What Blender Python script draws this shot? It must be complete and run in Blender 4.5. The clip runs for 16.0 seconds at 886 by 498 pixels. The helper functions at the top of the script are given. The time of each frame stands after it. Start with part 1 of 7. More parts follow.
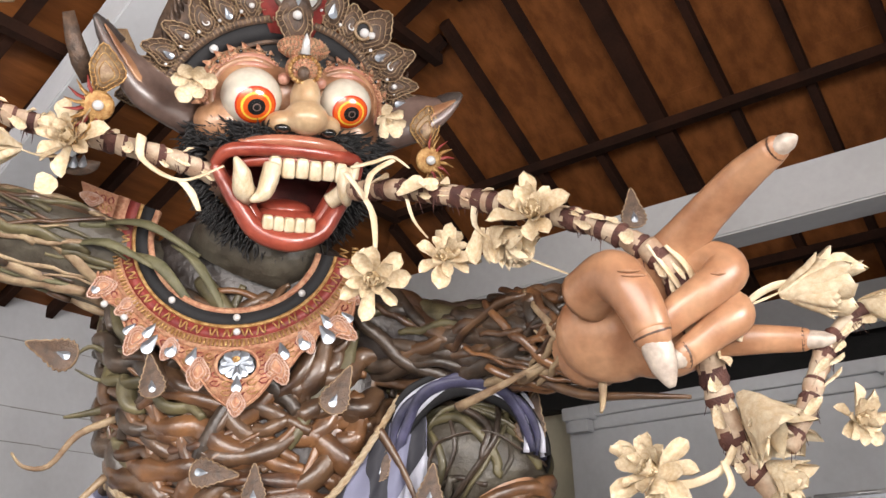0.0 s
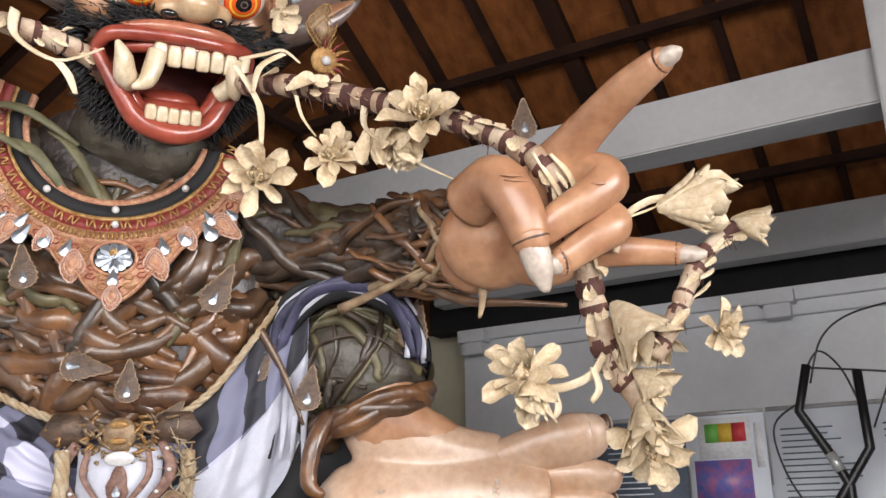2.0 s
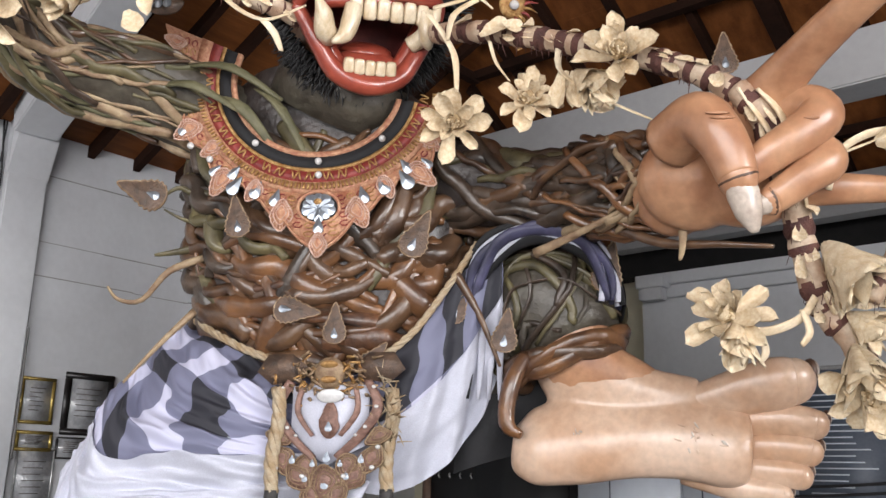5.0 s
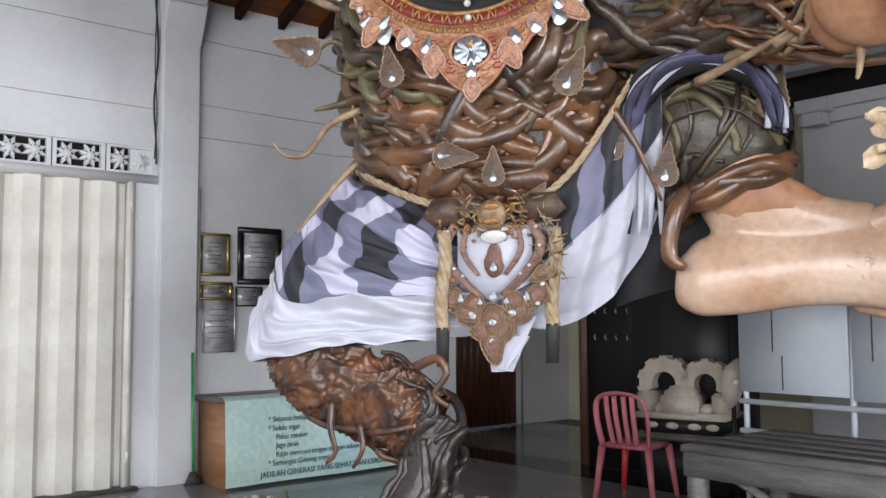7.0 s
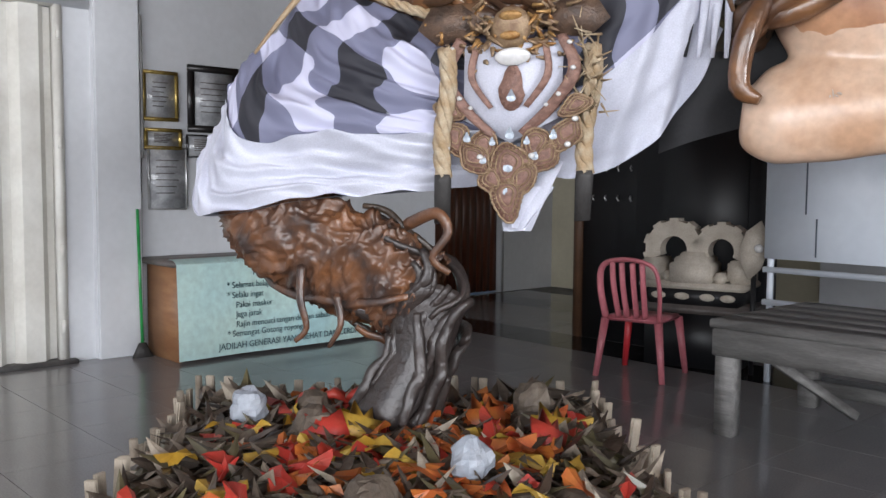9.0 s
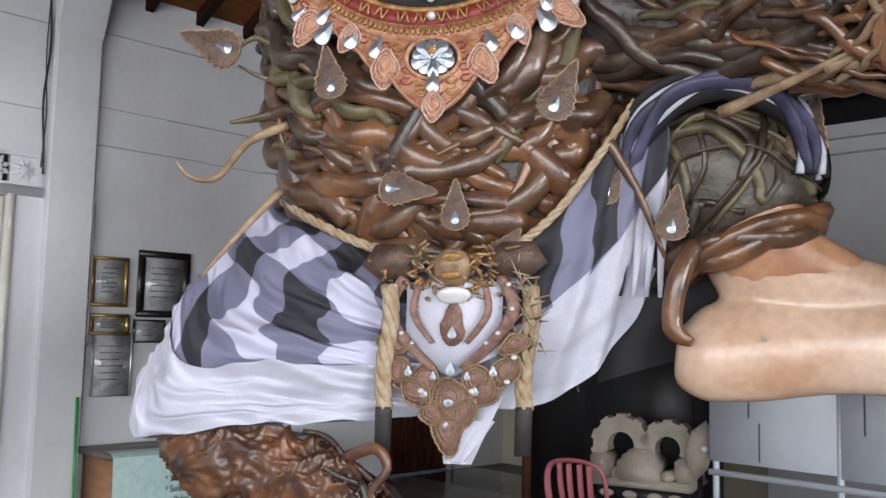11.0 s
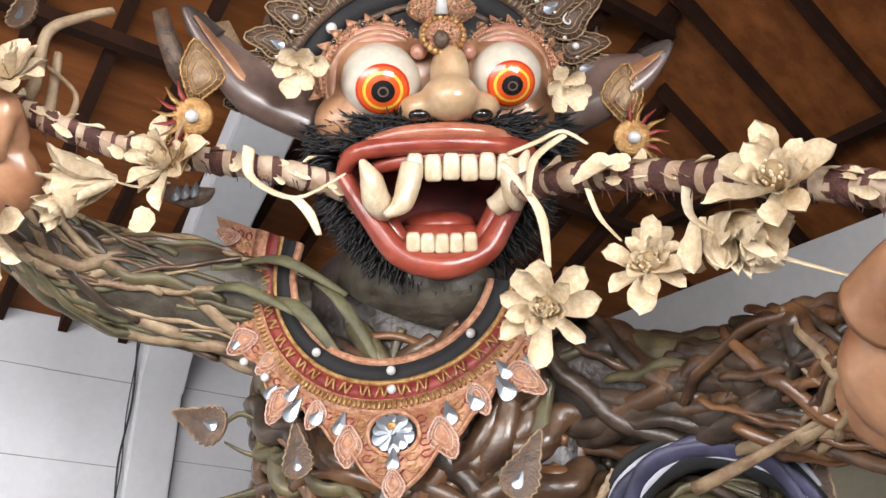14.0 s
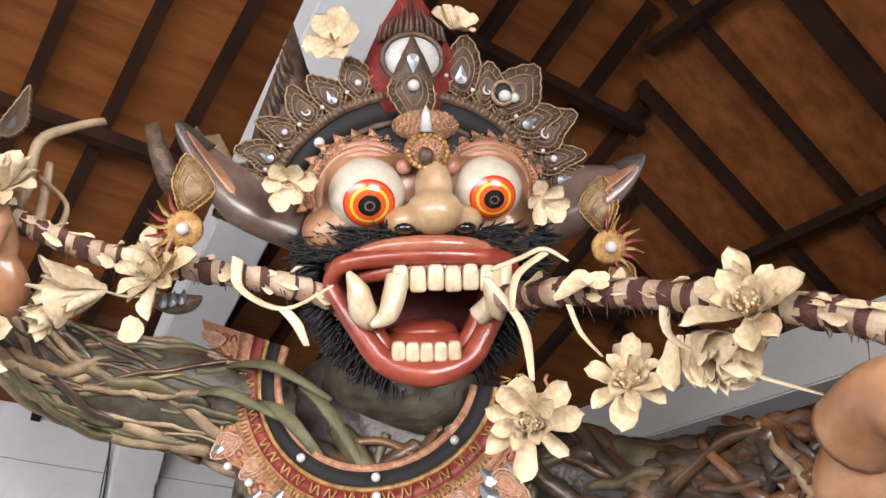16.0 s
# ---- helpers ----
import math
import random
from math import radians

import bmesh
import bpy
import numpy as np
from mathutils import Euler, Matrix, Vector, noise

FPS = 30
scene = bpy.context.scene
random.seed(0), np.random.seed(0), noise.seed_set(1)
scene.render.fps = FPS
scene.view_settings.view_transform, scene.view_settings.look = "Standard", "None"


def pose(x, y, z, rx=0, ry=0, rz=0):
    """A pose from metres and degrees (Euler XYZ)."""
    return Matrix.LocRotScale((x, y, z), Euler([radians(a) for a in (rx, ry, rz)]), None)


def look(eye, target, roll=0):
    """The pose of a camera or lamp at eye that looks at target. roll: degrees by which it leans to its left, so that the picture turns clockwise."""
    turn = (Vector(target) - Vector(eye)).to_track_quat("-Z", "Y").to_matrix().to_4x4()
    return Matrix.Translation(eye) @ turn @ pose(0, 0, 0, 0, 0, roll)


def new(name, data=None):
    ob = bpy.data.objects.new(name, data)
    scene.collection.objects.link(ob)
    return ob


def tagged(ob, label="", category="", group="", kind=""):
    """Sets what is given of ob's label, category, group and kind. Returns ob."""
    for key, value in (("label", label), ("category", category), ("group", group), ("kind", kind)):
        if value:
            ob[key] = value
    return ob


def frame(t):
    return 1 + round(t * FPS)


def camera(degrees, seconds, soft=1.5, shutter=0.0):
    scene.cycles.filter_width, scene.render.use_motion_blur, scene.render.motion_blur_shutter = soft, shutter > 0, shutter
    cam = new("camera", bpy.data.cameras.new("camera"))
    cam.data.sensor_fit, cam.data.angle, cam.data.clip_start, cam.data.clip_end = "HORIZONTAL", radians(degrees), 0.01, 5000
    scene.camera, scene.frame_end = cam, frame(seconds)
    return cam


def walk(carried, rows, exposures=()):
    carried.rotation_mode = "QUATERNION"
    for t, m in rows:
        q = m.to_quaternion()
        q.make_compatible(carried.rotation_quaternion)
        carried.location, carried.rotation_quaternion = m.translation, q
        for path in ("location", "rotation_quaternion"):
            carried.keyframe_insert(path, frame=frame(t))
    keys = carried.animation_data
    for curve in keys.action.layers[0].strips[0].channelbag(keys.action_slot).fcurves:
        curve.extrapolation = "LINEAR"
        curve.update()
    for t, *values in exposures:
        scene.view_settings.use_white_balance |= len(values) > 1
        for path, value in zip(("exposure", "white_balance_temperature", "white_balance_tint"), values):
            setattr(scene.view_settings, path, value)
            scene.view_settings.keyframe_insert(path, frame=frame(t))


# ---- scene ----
cam = camera(52.5, 16.0)
# seconds, x, y, z, pitch, roll, yaw
ROWS = [
    (0, 0.120, 0.408, 1.723, 22.111, 1.427, 0.553),
    (0.5, 0.174, 0.445, 1.680, 21.098, 1.485, -0.410),
    (1, 0.201, 0.458, 1.653, 19.385, 1.847, -1.883),
    (1.5, 0.215, 0.478, 1.611, 18.416, 1.450, -3.647),
    (2, 0.251, 0.478, 1.598, 17.696, 0.591, -5.600),
    (2.5, 0.262, 0.456, 1.580, 17.003, -0.285, -6.529),
    (3, 0.249, 0.464, 1.555, 16.342, -0.742, -6.275),
    (3.5, 0.219, 0.455, 1.568, 15.476, -0.951, -4.960),
    (4, 0.123, 0.460, 1.564, 15.507, -1.011, -2.978),
    (4.2, 0.102, 0.464, 1.571, 15.442, -1.130, -1.599),
    (6.3, 0.075, 0.434, 1.572, 8.137, -0.284, 12.609),
    (6.5, 0.063, 0.448, 1.570, 6.674, -0.011, 13.236),
    (7, -0.006, 0.392, 1.548, 4.311, 0.308, 13.757),
    (7.5, 0.038, 0.473, 1.479, 1.669, 0.326, 15.016),
    (8, -0.332, 1.140, 1.386, -3.086, 0.663, 12.982),
    (8.2, -0.411, 1.412, 1.335, -5.159, 0.525, 12.594),
    (10.3, -0.389, 1.324, 1.742, 0.628, -1.346, 9.667),
    (10.5, -0.376, 1.336, 1.756, 1.613, -1.479, 9.376),
    (11, -0.346, 1.355, 1.817, 5.242, -1.328, 8.689),
    (11.5, -0.310, 1.346, 1.854, 8.689, -1.684, 7.245),
    (12, -0.139, 1.392, 1.819, 13.696, -1.731, 6.495),
    (12.5, 0.047, 1.485, 1.883, 17.299, -1.306, 8.686),
    (13, 0.253, 1.602, 2.032, 20.356, -0.441, 12.746),
    (13.5, 0.377, 1.707, 2.068, 22.767, -0.787, 16.676),
    (14, 0.400, 1.691, 2.153, 24.377, -1.064, 19.270),
    (14.5, 0.412, 1.637, 2.173, 26.360, -1.297, 19.357),
    (15, 0.469, 1.620, 2.218, 27.000, -1.616, 19.614),
    (15.5, 0.485, 1.605, 2.236, 27.314, -1.212, 19.564),
    (16, 0.399, 1.518, 2.260, 28.649, -0.122, 17.634),
]
walk(cam, [(t, pose(x, y, z, 90 + pitch, roll, yaw)) for t, x, y, z, pitch, roll, yaw in ROWS],
     exposures=((0, -0.04, 6800, 12), (2, -0.24, 6550, 11), (4, -0.28, 6450, 11), (6.5, -0.50, 6300, 10), (8, -0.31, 6150, 10), (10.4, -0.53, 6150, 10), (11.5, -0.50, 6350, 10), (12.5, -0.15, 6400, 10), (14, -0.06, 6500, 11), (16, -0.12, 6650, 12)))

# ---- light ----
scene.view_settings.exposure = 0.0
world = bpy.data.worlds.new("sky")
scene.world = world
world.use_nodes = True
wn = world.node_tree.nodes
sky = wn.new("ShaderNodeTexSky")
sky.sky_type, sky.sun_disc = "NISHITA", False
sky.sun_elevation, sky.sun_rotation = radians(48), radians(200)
wn["Background"].inputs["Strength"].default_value = 0.15
world.node_tree.links.new(sky.outputs[0], wn["Background"].inputs["Color"])
sun_data = bpy.data.lights.new("sun", "SUN")
sun_data.energy, sun_data.angle, sun_data.color = 2.0, radians(1.0), (1.0, 0.95, 0.88)
sun = new("sun", sun_data)
sun.matrix_world = look((-3, -9, 12), (0, 0, 0))


def soft_light(name, eye, target, width, height, watts, spread=180, color=(1.0, 0.985, 0.985)):
    """A soft area lamp: daylight of the open front, and an added side fill."""
    data = bpy.data.lights.new(name, "AREA")
    data.shape, data.size, data.size_y, data.energy, data.color = "RECTANGLE", width, height, watts, color
    data.spread = radians(spread)
    lamp = new(name, data)
    lamp.matrix_world = look(eye, target)
    return lamp


soft_light("daylight_front", (-3.2, -8.0, 2.7), (-1.6, 5.0, 2.5), 13.0, 4.4, 2250)
# added fill without a real source, narrowed onto the long wall to brighten it
soft_light("daylight_side", (6.6, -4.2, 2.2), (-4.6, 4.5, 2.9), 6.0, 3.2, 320, 70)

# ---- materials ----


def material(name, color, rough=0.6, metal=0.0, color2=None, scale=6.0, fine=60.0, bump=0.15, spec=0.5, coat=0.0, stretch=(1, 1, 1), dark=0.6, coords="Object", grainy=0.35):
    """A surface with a slow change between two colours, a fine grain and a relief."""
    m = bpy.data.materials.new(name)
    m.use_nodes = True
    n, l = m.node_tree.nodes, m.node_tree.links
    bsdf = n["Principled BSDF"]
    bsdf.inputs["Roughness"].default_value, bsdf.inputs["Metallic"].default_value = rough, metal
    bsdf.inputs["Specular IOR Level"].default_value = spec
    bsdf.inputs["Coat Weight"].default_value, bsdf.inputs["Coat Roughness"].default_value = coat, 0.12
    tc, mp = n.new("ShaderNodeTexCoord"), n.new("ShaderNodeMapping")
    mp.inputs["Scale"].default_value = stretch
    l.new(tc.outputs[coords], mp.inputs[0])
    slow, grain = n.new("ShaderNodeTexNoise"), n.new("ShaderNodeTexNoise")
    slow.inputs["Scale"].default_value, slow.inputs["Detail"].default_value = scale, 5
    grain.inputs["Scale"].default_value, grain.inputs["Detail"].default_value = fine, 4
    l.new(mp.outputs[0], slow.inputs["Vector"]), l.new(mp.outputs[0], grain.inputs["Vector"])
    ramp = n.new("ShaderNodeValToRGB")
    ramp.color_ramp.elements[0].position, ramp.color_ramp.elements[1].position = 0.35, 0.68
    second = color2 or tuple(c * dark for c in color)
    ramp.color_ramp.elements[0].color, ramp.color_ramp.elements[1].color = (*second, 1), (*color, 1)
    l.new(slow.outputs[0], ramp.inputs[0])
    mix = n.new("ShaderNodeMix")
    mix.data_type, mix.blend_type = "RGBA", "MULTIPLY"
    mix.inputs["Factor"].default_value = grainy
    l.new(ramp.outputs[0], mix.inputs["A"])
    grey = n.new("ShaderNodeMapRange")
    grey.inputs["From Min"].default_value, grey.inputs["From Max"].default_value = 0.3, 0.7
    grey.inputs["To Min"].default_value, grey.inputs["To Max"].default_value = 0.55, 1.1
    l.new(grain.outputs[0], grey.inputs[0]), l.new(grey.outputs[0], mix.inputs["B"])
    l.new(mix.outputs["Result"], bsdf.inputs["Base Color"])
    if bump:
        b = n.new("ShaderNodeBump")
        b.inputs["Strength"].default_value, b.inputs["Distance"].default_value = bump, 0.01
        l.new(grain.outputs[0], b.inputs["Height"]), l.new(b.outputs[0], bsdf.inputs["Normal"])
    return m


M = {
    "skin": material("painted_skin", (0.52, 0.285, 0.16), 0.34, color2=(0.34, 0.155, 0.08), scale=5, fine=26, bump=0.12, coat=0.25),
    "sole": material("painted_sole", (0.66, 0.49, 0.37), 0.30, color2=(0.48, 0.29, 0.18), scale=3.0, fine=25, bump=0.1, coat=0.2),
    "face": material("painted_face", (0.46, 0.25, 0.135), 0.35, color2=(0.22, 0.10, 0.05), scale=7, fine=50, bump=0.2, coat=0.25),
    "facepink": material("eyelid_paint", (0.50, 0.27, 0.19), 0.35, color2=(0.36, 0.14, 0.10), scale=9, fine=50, bump=0.1, coat=0.25),
    "nose": material("nose_paint", (0.56, 0.41, 0.25), 0.3, color2=(0.42, 0.25, 0.13), scale=6, fine=40, bump=0.05, coat=0.4),
    "root": material("varnished_root", (0.145, 0.078, 0.040), 0.38, color2=(0.05, 0.025, 0.014), scale=7, fine=30, bump=0.6, coat=0.5),
    "root_orange": material("orange_root", (0.22, 0.102, 0.042), 0.36, color2=(0.075, 0.034, 0.017), scale=6, fine=30, bump=0.5, coat=0.5),
    "root_dark": material("dark_root", (0.085, 0.056, 0.038), 0.42, color2=(0.03, 0.021, 0.015), scale=7, fine=30, bump=0.6, coat=0.3),
    "root_green": material("mossy_root", (0.15, 0.125, 0.06), 0.5, color2=(0.06, 0.05, 0.025), scale=7, fine=30, bump=0.6, coat=0.2),
    "root_tan": material("dry_root", (0.40, 0.30, 0.18), 0.55, color2=(0.21, 0.13, 0.075), scale=10, fine=45, bump=0.7, coat=0.05),
    "leafgreen": material("green_leaf", (0.17, 0.155, 0.085), 0.6, color2=(0.085, 0.08, 0.038), scale=7, fine=40, bump=0.6),
    "hide": material("grey_hide", (0.105, 0.092, 0.068), 0.45, color2=(0.05, 0.04, 0.03), scale=9, fine=24, bump=1.0, coat=0.1),
    "sheath": material("wrinkled_sheath", (0.20, 0.085, 0.036), 0.40, color2=(0.05, 0.031, 0.025), scale=6, fine=34, bump=0.7, coat=0.3),
    "legdark": material("dark_leg", (0.055, 0.043, 0.038), 0.4, color2=(0.028, 0.021, 0.019), scale=9, fine=30, bump=0.9, coat=0.2),
    "liptan": material("tan_lip", (0.46, 0.19, 0.11), 0.25, color2=(0.34, 0.10, 0.06), scale=7, fine=30, bump=0.12, coat=0.5),
    "hair": material("black_hair", (0.022, 0.021, 0.022), 0.6, color2=(0.01, 0.01, 0.01), bump=0.3),
    "lip": material("red_lip", (0.36, 0.075, 0.045), 0.3, color2=(0.22, 0.035, 0.022), scale=9, fine=25, bump=0.35, coat=0.4),
    "mouth": material("dark_mouth", (0.12, 0.02, 0.017), 0.6, color2=(0.045, 0.008, 0.007), scale=5, fine=25, bump=0.3, coat=0.0, spec=0.2),
    "tooth": material("ivory_tooth", (0.72, 0.62, 0.46), 0.3, color2=(0.55, 0.42, 0.26), scale=14, fine=70, bump=0.08, coat=0.4, stretch=(2, 2, 0.5)),
    "eyeball": material("eye_white", (0.66, 0.62, 0.53), 0.2, color2=(0.58, 0.52, 0.42), scale=4, fine=25, bump=0.0, coat=0.8),
    "iris_red": material("iris_red", (0.55, 0.035, 0.012), 0.2, bump=0.0, coat=0.8, dark=0.85),
    "iris_orange": material("iris_orange", (0.74, 0.10, 0.012), 0.2, bump=0.0, coat=0.8, dark=0.85),
    "iris_yellow": material("iris_yellow", (0.85, 0.55, 0.06), 0.2, bump=0.0, coat=0.8, dark=0.85),
    "pupil": material("pupil_black", (0.012, 0.012, 0.012), 0.15, bump=0.0, coat=0.8),
    "nail": material("ivory_nail", (0.60, 0.52, 0.44), 0.3, color2=(0.42, 0.34, 0.28), scale=10, fine=40, bump=0.1, coat=0.3),
    "naildark": material("nail_rim", (0.10, 0.05, 0.03), 0.4, bump=0.1),
    "eardark": material("ear_skin", (0.20, 0.135, 0.115), 0.35, color2=(0.08, 0.05, 0.04), scale=4, fine=40, bump=0.1, coat=0.3),
    "bronze": material("bronze_leather", (0.14, 0.085, 0.055), 0.45, 0.15, color2=(0.06, 0.04, 0.03), scale=20, fine=90, bump=0.6),
    "gold": material("gilt_leather", (0.56, 0.35, 0.14), 0.4, 0.4, color2=(0.30, 0.14, 0.04), scale=30, fine=120, bump=0.6),
    "copper": material("gilt_pink_leather", (0.60, 0.34, 0.20), 0.45, 0.1, color2=(0.38, 0.15, 0.085), scale=38, fine=130, bump=0.7),
    "dullgold": material("dull_gilt", (0.34, 0.24, 0.14), 0.45, 0.25, color2=(0.20, 0.12, 0.07), scale=30, fine=120, bump=0.4),
    "rosebrown": material("rose_brown_leather", (0.30, 0.17, 0.13), 0.5, 0.05, color2=(0.16, 0.085, 0.065), scale=40, fine=130, bump=0.6),
    "rosepale": material("pale_rose_leather", (0.66, 0.46, 0.38), 0.5, 0.05, color2=(0.48, 0.28, 0.21), scale=40, fine=130, bump=0.4),
    "redleather": material("red_leather", (0.29, 0.045, 0.035), 0.5, color2=(0.18, 0.02, 0.02), scale=20, bump=0.3),
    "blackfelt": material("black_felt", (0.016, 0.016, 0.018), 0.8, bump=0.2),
    "pearl": material("pearl_bead", (0.62, 0.61, 0.60), 0.2, bump=0.0, coat=0.8, dark=0.9),
    "mirror": material("mirror_chip", (0.30, 0.33, 0.37), 0.3, 0.75, bump=0.0, dark=0.95),
    "petal": material("dried_petal", (0.78, 0.67, 0.49), 0.6, color2=(0.62, 0.47, 0.29), scale=9, fine=60, bump=0.25, stretch=(1, 1, 1)),
    "petal_dark": material("dried_calyx", (0.42, 0.31, 0.17), 0.6, color2=(0.26, 0.17, 0.08), scale=12, fine=70, bump=0.4),
    "fibre": material("brown_fibre", (0.12, 0.045, 0.032), 0.7, color2=(0.06, 0.02, 0.016), scale=14, fine=120, bump=0.7),
    "stempale": material("pale_stem", (0.56, 0.45, 0.33), 0.5, color2=(0.36, 0.23, 0.15), scale=10, fine=60, bump=0.35),
    "rope": material("twisted_rope", (0.47, 0.385, 0.27), 0.7, color2=(0.35, 0.24, 0.13), scale=20, fine=120, bump=0.6),
    "taped": material("dark_tape", (0.045, 0.042, 0.04), 0.6, bump=0.4),
    "clothwhite": material("white_cloth", (0.60, 0.61, 0.70), 0.75, color2=(0.50, 0.51, 0.59), scale=3, fine=180, bump=0.12),
    "clothviolet": material("violet_cloth", (0.085, 0.082, 0.155), 0.5, color2=(0.03, 0.03, 0.055), scale=8, fine=120, bump=0.15),
    "wall": material("stained_plaster", (0.66, 0.675, 0.70), 0.85, color2=(0.55, 0.56, 0.58), scale=0.9, fine=16, bump=0.12, grainy=0.10),
    # wall plaster with the alcove's yellow light put into its colour
    "wall_warmlit": material("warmlit_plaster", (0.62, 0.58, 0.44), 0.85, color2=(0.52, 0.48, 0.36), scale=0.9, fine=16, bump=0.12, grainy=0.12),
    "beam": material("white_concrete", (0.38, 0.38, 0.385), 0.8, color2=(0.33, 0.33, 0.33), scale=1.6, fine=18, bump=0.12, grainy=0.12),
    "plank": material("roof_plank", (0.225, 0.078, 0.022), 0.5, color2=(0.13, 0.042, 0.012), scale=1.6, fine=18, bump=0.15, stretch=(6, 0.6, 6), spec=0.2),
    "rafter": material("dark_rafter", (0.036, 0.015, 0.009), 0.85, color2=(0.02, 0.010, 0.007), scale=3, fine=40, bump=0.2, spec=0.08),
    # black that stands for deep shade under the roof and behind the vents
    "blackshade": material("black_shade", (0.012, 0.011, 0.011), 0.9, bump=0.5),
    "seam": material("plaster_seam", (0.36, 0.355, 0.34), 0.9, bump=0.1),
    "tile": material("polished_tile", (0.27, 0.263, 0.262), 0.16, color2=(0.225, 0.22, 0.22), scale=1.2, fine=90, bump=0.015, dark=0.8),
    "tiledark": material("dark_tile", (0.035, 0.034, 0.034), 0.12, scale=1.2, fine=90, bump=0.015),
    "joint": material("tile_joint", (0.20, 0.195, 0.19), 0.7, bump=0.1),
    "steelwhite": material("white_steel", (0.70, 0.69, 0.64), 0.4, color2=(0.56, 0.54, 0.49), scale=2.5, fine=30, bump=0.04, grainy=0.12),
    "doorwood": material("varnished_door", (0.15, 0.045, 0.02), 0.35, color2=(0.08, 0.022, 0.01), scale=4, fine=30, bump=0.1, stretch=(5, 5, 0.6)),
    "paper": material("paper", (0.66, 0.66, 0.68), 0.7, color2=(0.60, 0.60, 0.62), scale=8, bump=0.0),
    "glass": material("frame_glass", (0.50, 0.51, 0.53), 0.06, bump=0.0, dark=0.6, scale=9),
    "goldframe": material("gold_frame", (0.55, 0.40, 0.12), 0.3, 0.6, scale=12, bump=0.2),
    "blackframe": material("black_frame", (0.02, 0.018, 0.018), 0.35, bump=0.1),
    "deskwood": material("desk_board", (0.33, 0.17, 0.08), 0.5, color2=(0.24, 0.11, 0.05), scale=3, fine=40, bump=0.1, stretch=(1, 1, 5)),
    "desktop": material("desk_top", (0.14, 0.12, 0.11), 0.5, bump=0.1),
    "banner": material("aqua_banner", (0.46, 0.68, 0.69), 0.55, color2=(0.60, 0.76, 0.68), scale=1.3, fine=20, bump=0.03),
    "ink": material("banner_ink", (0.04, 0.10, 0.12), 0.6, bump=0.0),
    "chair": material("pink_plastic", (0.50, 0.16, 0.19), 0.4, color2=(0.42, 0.12, 0.14), scale=3, fine=40, bump=0.04),
    "chairred": material("red_plastic", (0.55, 0.03, 0.04), 0.4, bump=0.04, dark=0.85),
    "blackpaint": material("black_board", (0.012, 0.012, 0.014), 0.45, scale=3, bump=0.1),
    "brownwood": material("brown_board", (0.13, 0.065, 0.035), 0.5, scale=4, bump=0.15),
    "shrine": material("sandstone_block", (0.50, 0.45, 0.38), 0.85, color2=(0.40, 0.35, 0.29), scale=9, fine=90, bump=0.3),
    "oldtable": material("weathered_wood", (0.25, 0.24, 0.23), 0.75, color2=(0.15, 0.142, 0.135), scale=5, fine=40, bump=0.5, stretch=(0.6, 4, 4)),
    "boardwhite": material("white_board", (0.70, 0.74, 0.80), 0.35, color2=(0.60, 0.64, 0.71), scale=2, fine=14, bump=0.02, grainy=0.08),
    "boarddark": material("blue_grey_board", (0.12, 0.14, 0.18), 0.5, color2=(0.08, 0.10, 0.13), scale=3, fine=40, bump=0.05),
    "cardgreen": material("green_card", (0.12, 0.36, 0.06), 0.6, bump=0.0),
    "cardyellow": material("yellow_card", (0.62, 0.40, 0.04), 0.6, bump=0.0),
    "cardred": material("red_card", (0.55, 0.04, 0.05), 0.6, bump=0.0),
    "cardblue": material("blue_poster", (0.05, 0.13, 0.45), 0.4, color2=(0.35, 0.12, 0.25), scale=14, bump=0.0),
    "cardcyan": material("cyan_poster", (0.10, 0.42, 0.60), 0.4, color2=(0.5, 0.62, 0.66), scale=12, bump=0.0),
    "blacksteel": material("black_steel", (0.015, 0.015, 0.016), 0.4, 0.3, bump=0.1),
    "tapewhite": material("silver_tape", (0.55, 0.55, 0.55), 0.3, 0.4, bump=0.1),
    "cable": material("black_cable", (0.02, 0.02, 0.022), 0.5, bump=0.0),
    "bamboo": material("split_bamboo", (0.42, 0.36, 0.28), 0.6, color2=(0.26, 0.21, 0.16), scale=8, fine=60, bump=0.3, stretch=(3, 3, 0.6)),
    "deadleaf": material("dead_leaf", (0.17, 0.135, 0.10), 0.7, color2=(0.075, 0.055, 0.04), scale=11, fine=60, bump=0.4),
    "flame_red": material("red_foil_leaf", (0.38, 0.05, 0.03), 0.45, color2=(0.42, 0.03, 0.02), scale=9, bump=0.1),
    "flame_orange": material("orange_foil_leaf", (0.48, 0.16, 0.03), 0.45, color2=(0.42, 0.08, 0.02), scale=9, bump=0.1),
    "flame_yellow": material("yellow_foil_leaf", (0.50, 0.34, 0.06), 0.45, color2=(0.40, 0.22, 0.02), scale=9, bump=0.1),
    "crumple": material("crumpled_paper", (0.40, 0.42, 0.46), 0.5, color2=(0.34, 0.37, 0.42), scale=12, fine=40, bump=0.5),
    "broomgreen": material("green_plastic", (0.03, 0.34, 0.08), 0.4, bump=0.0),
}


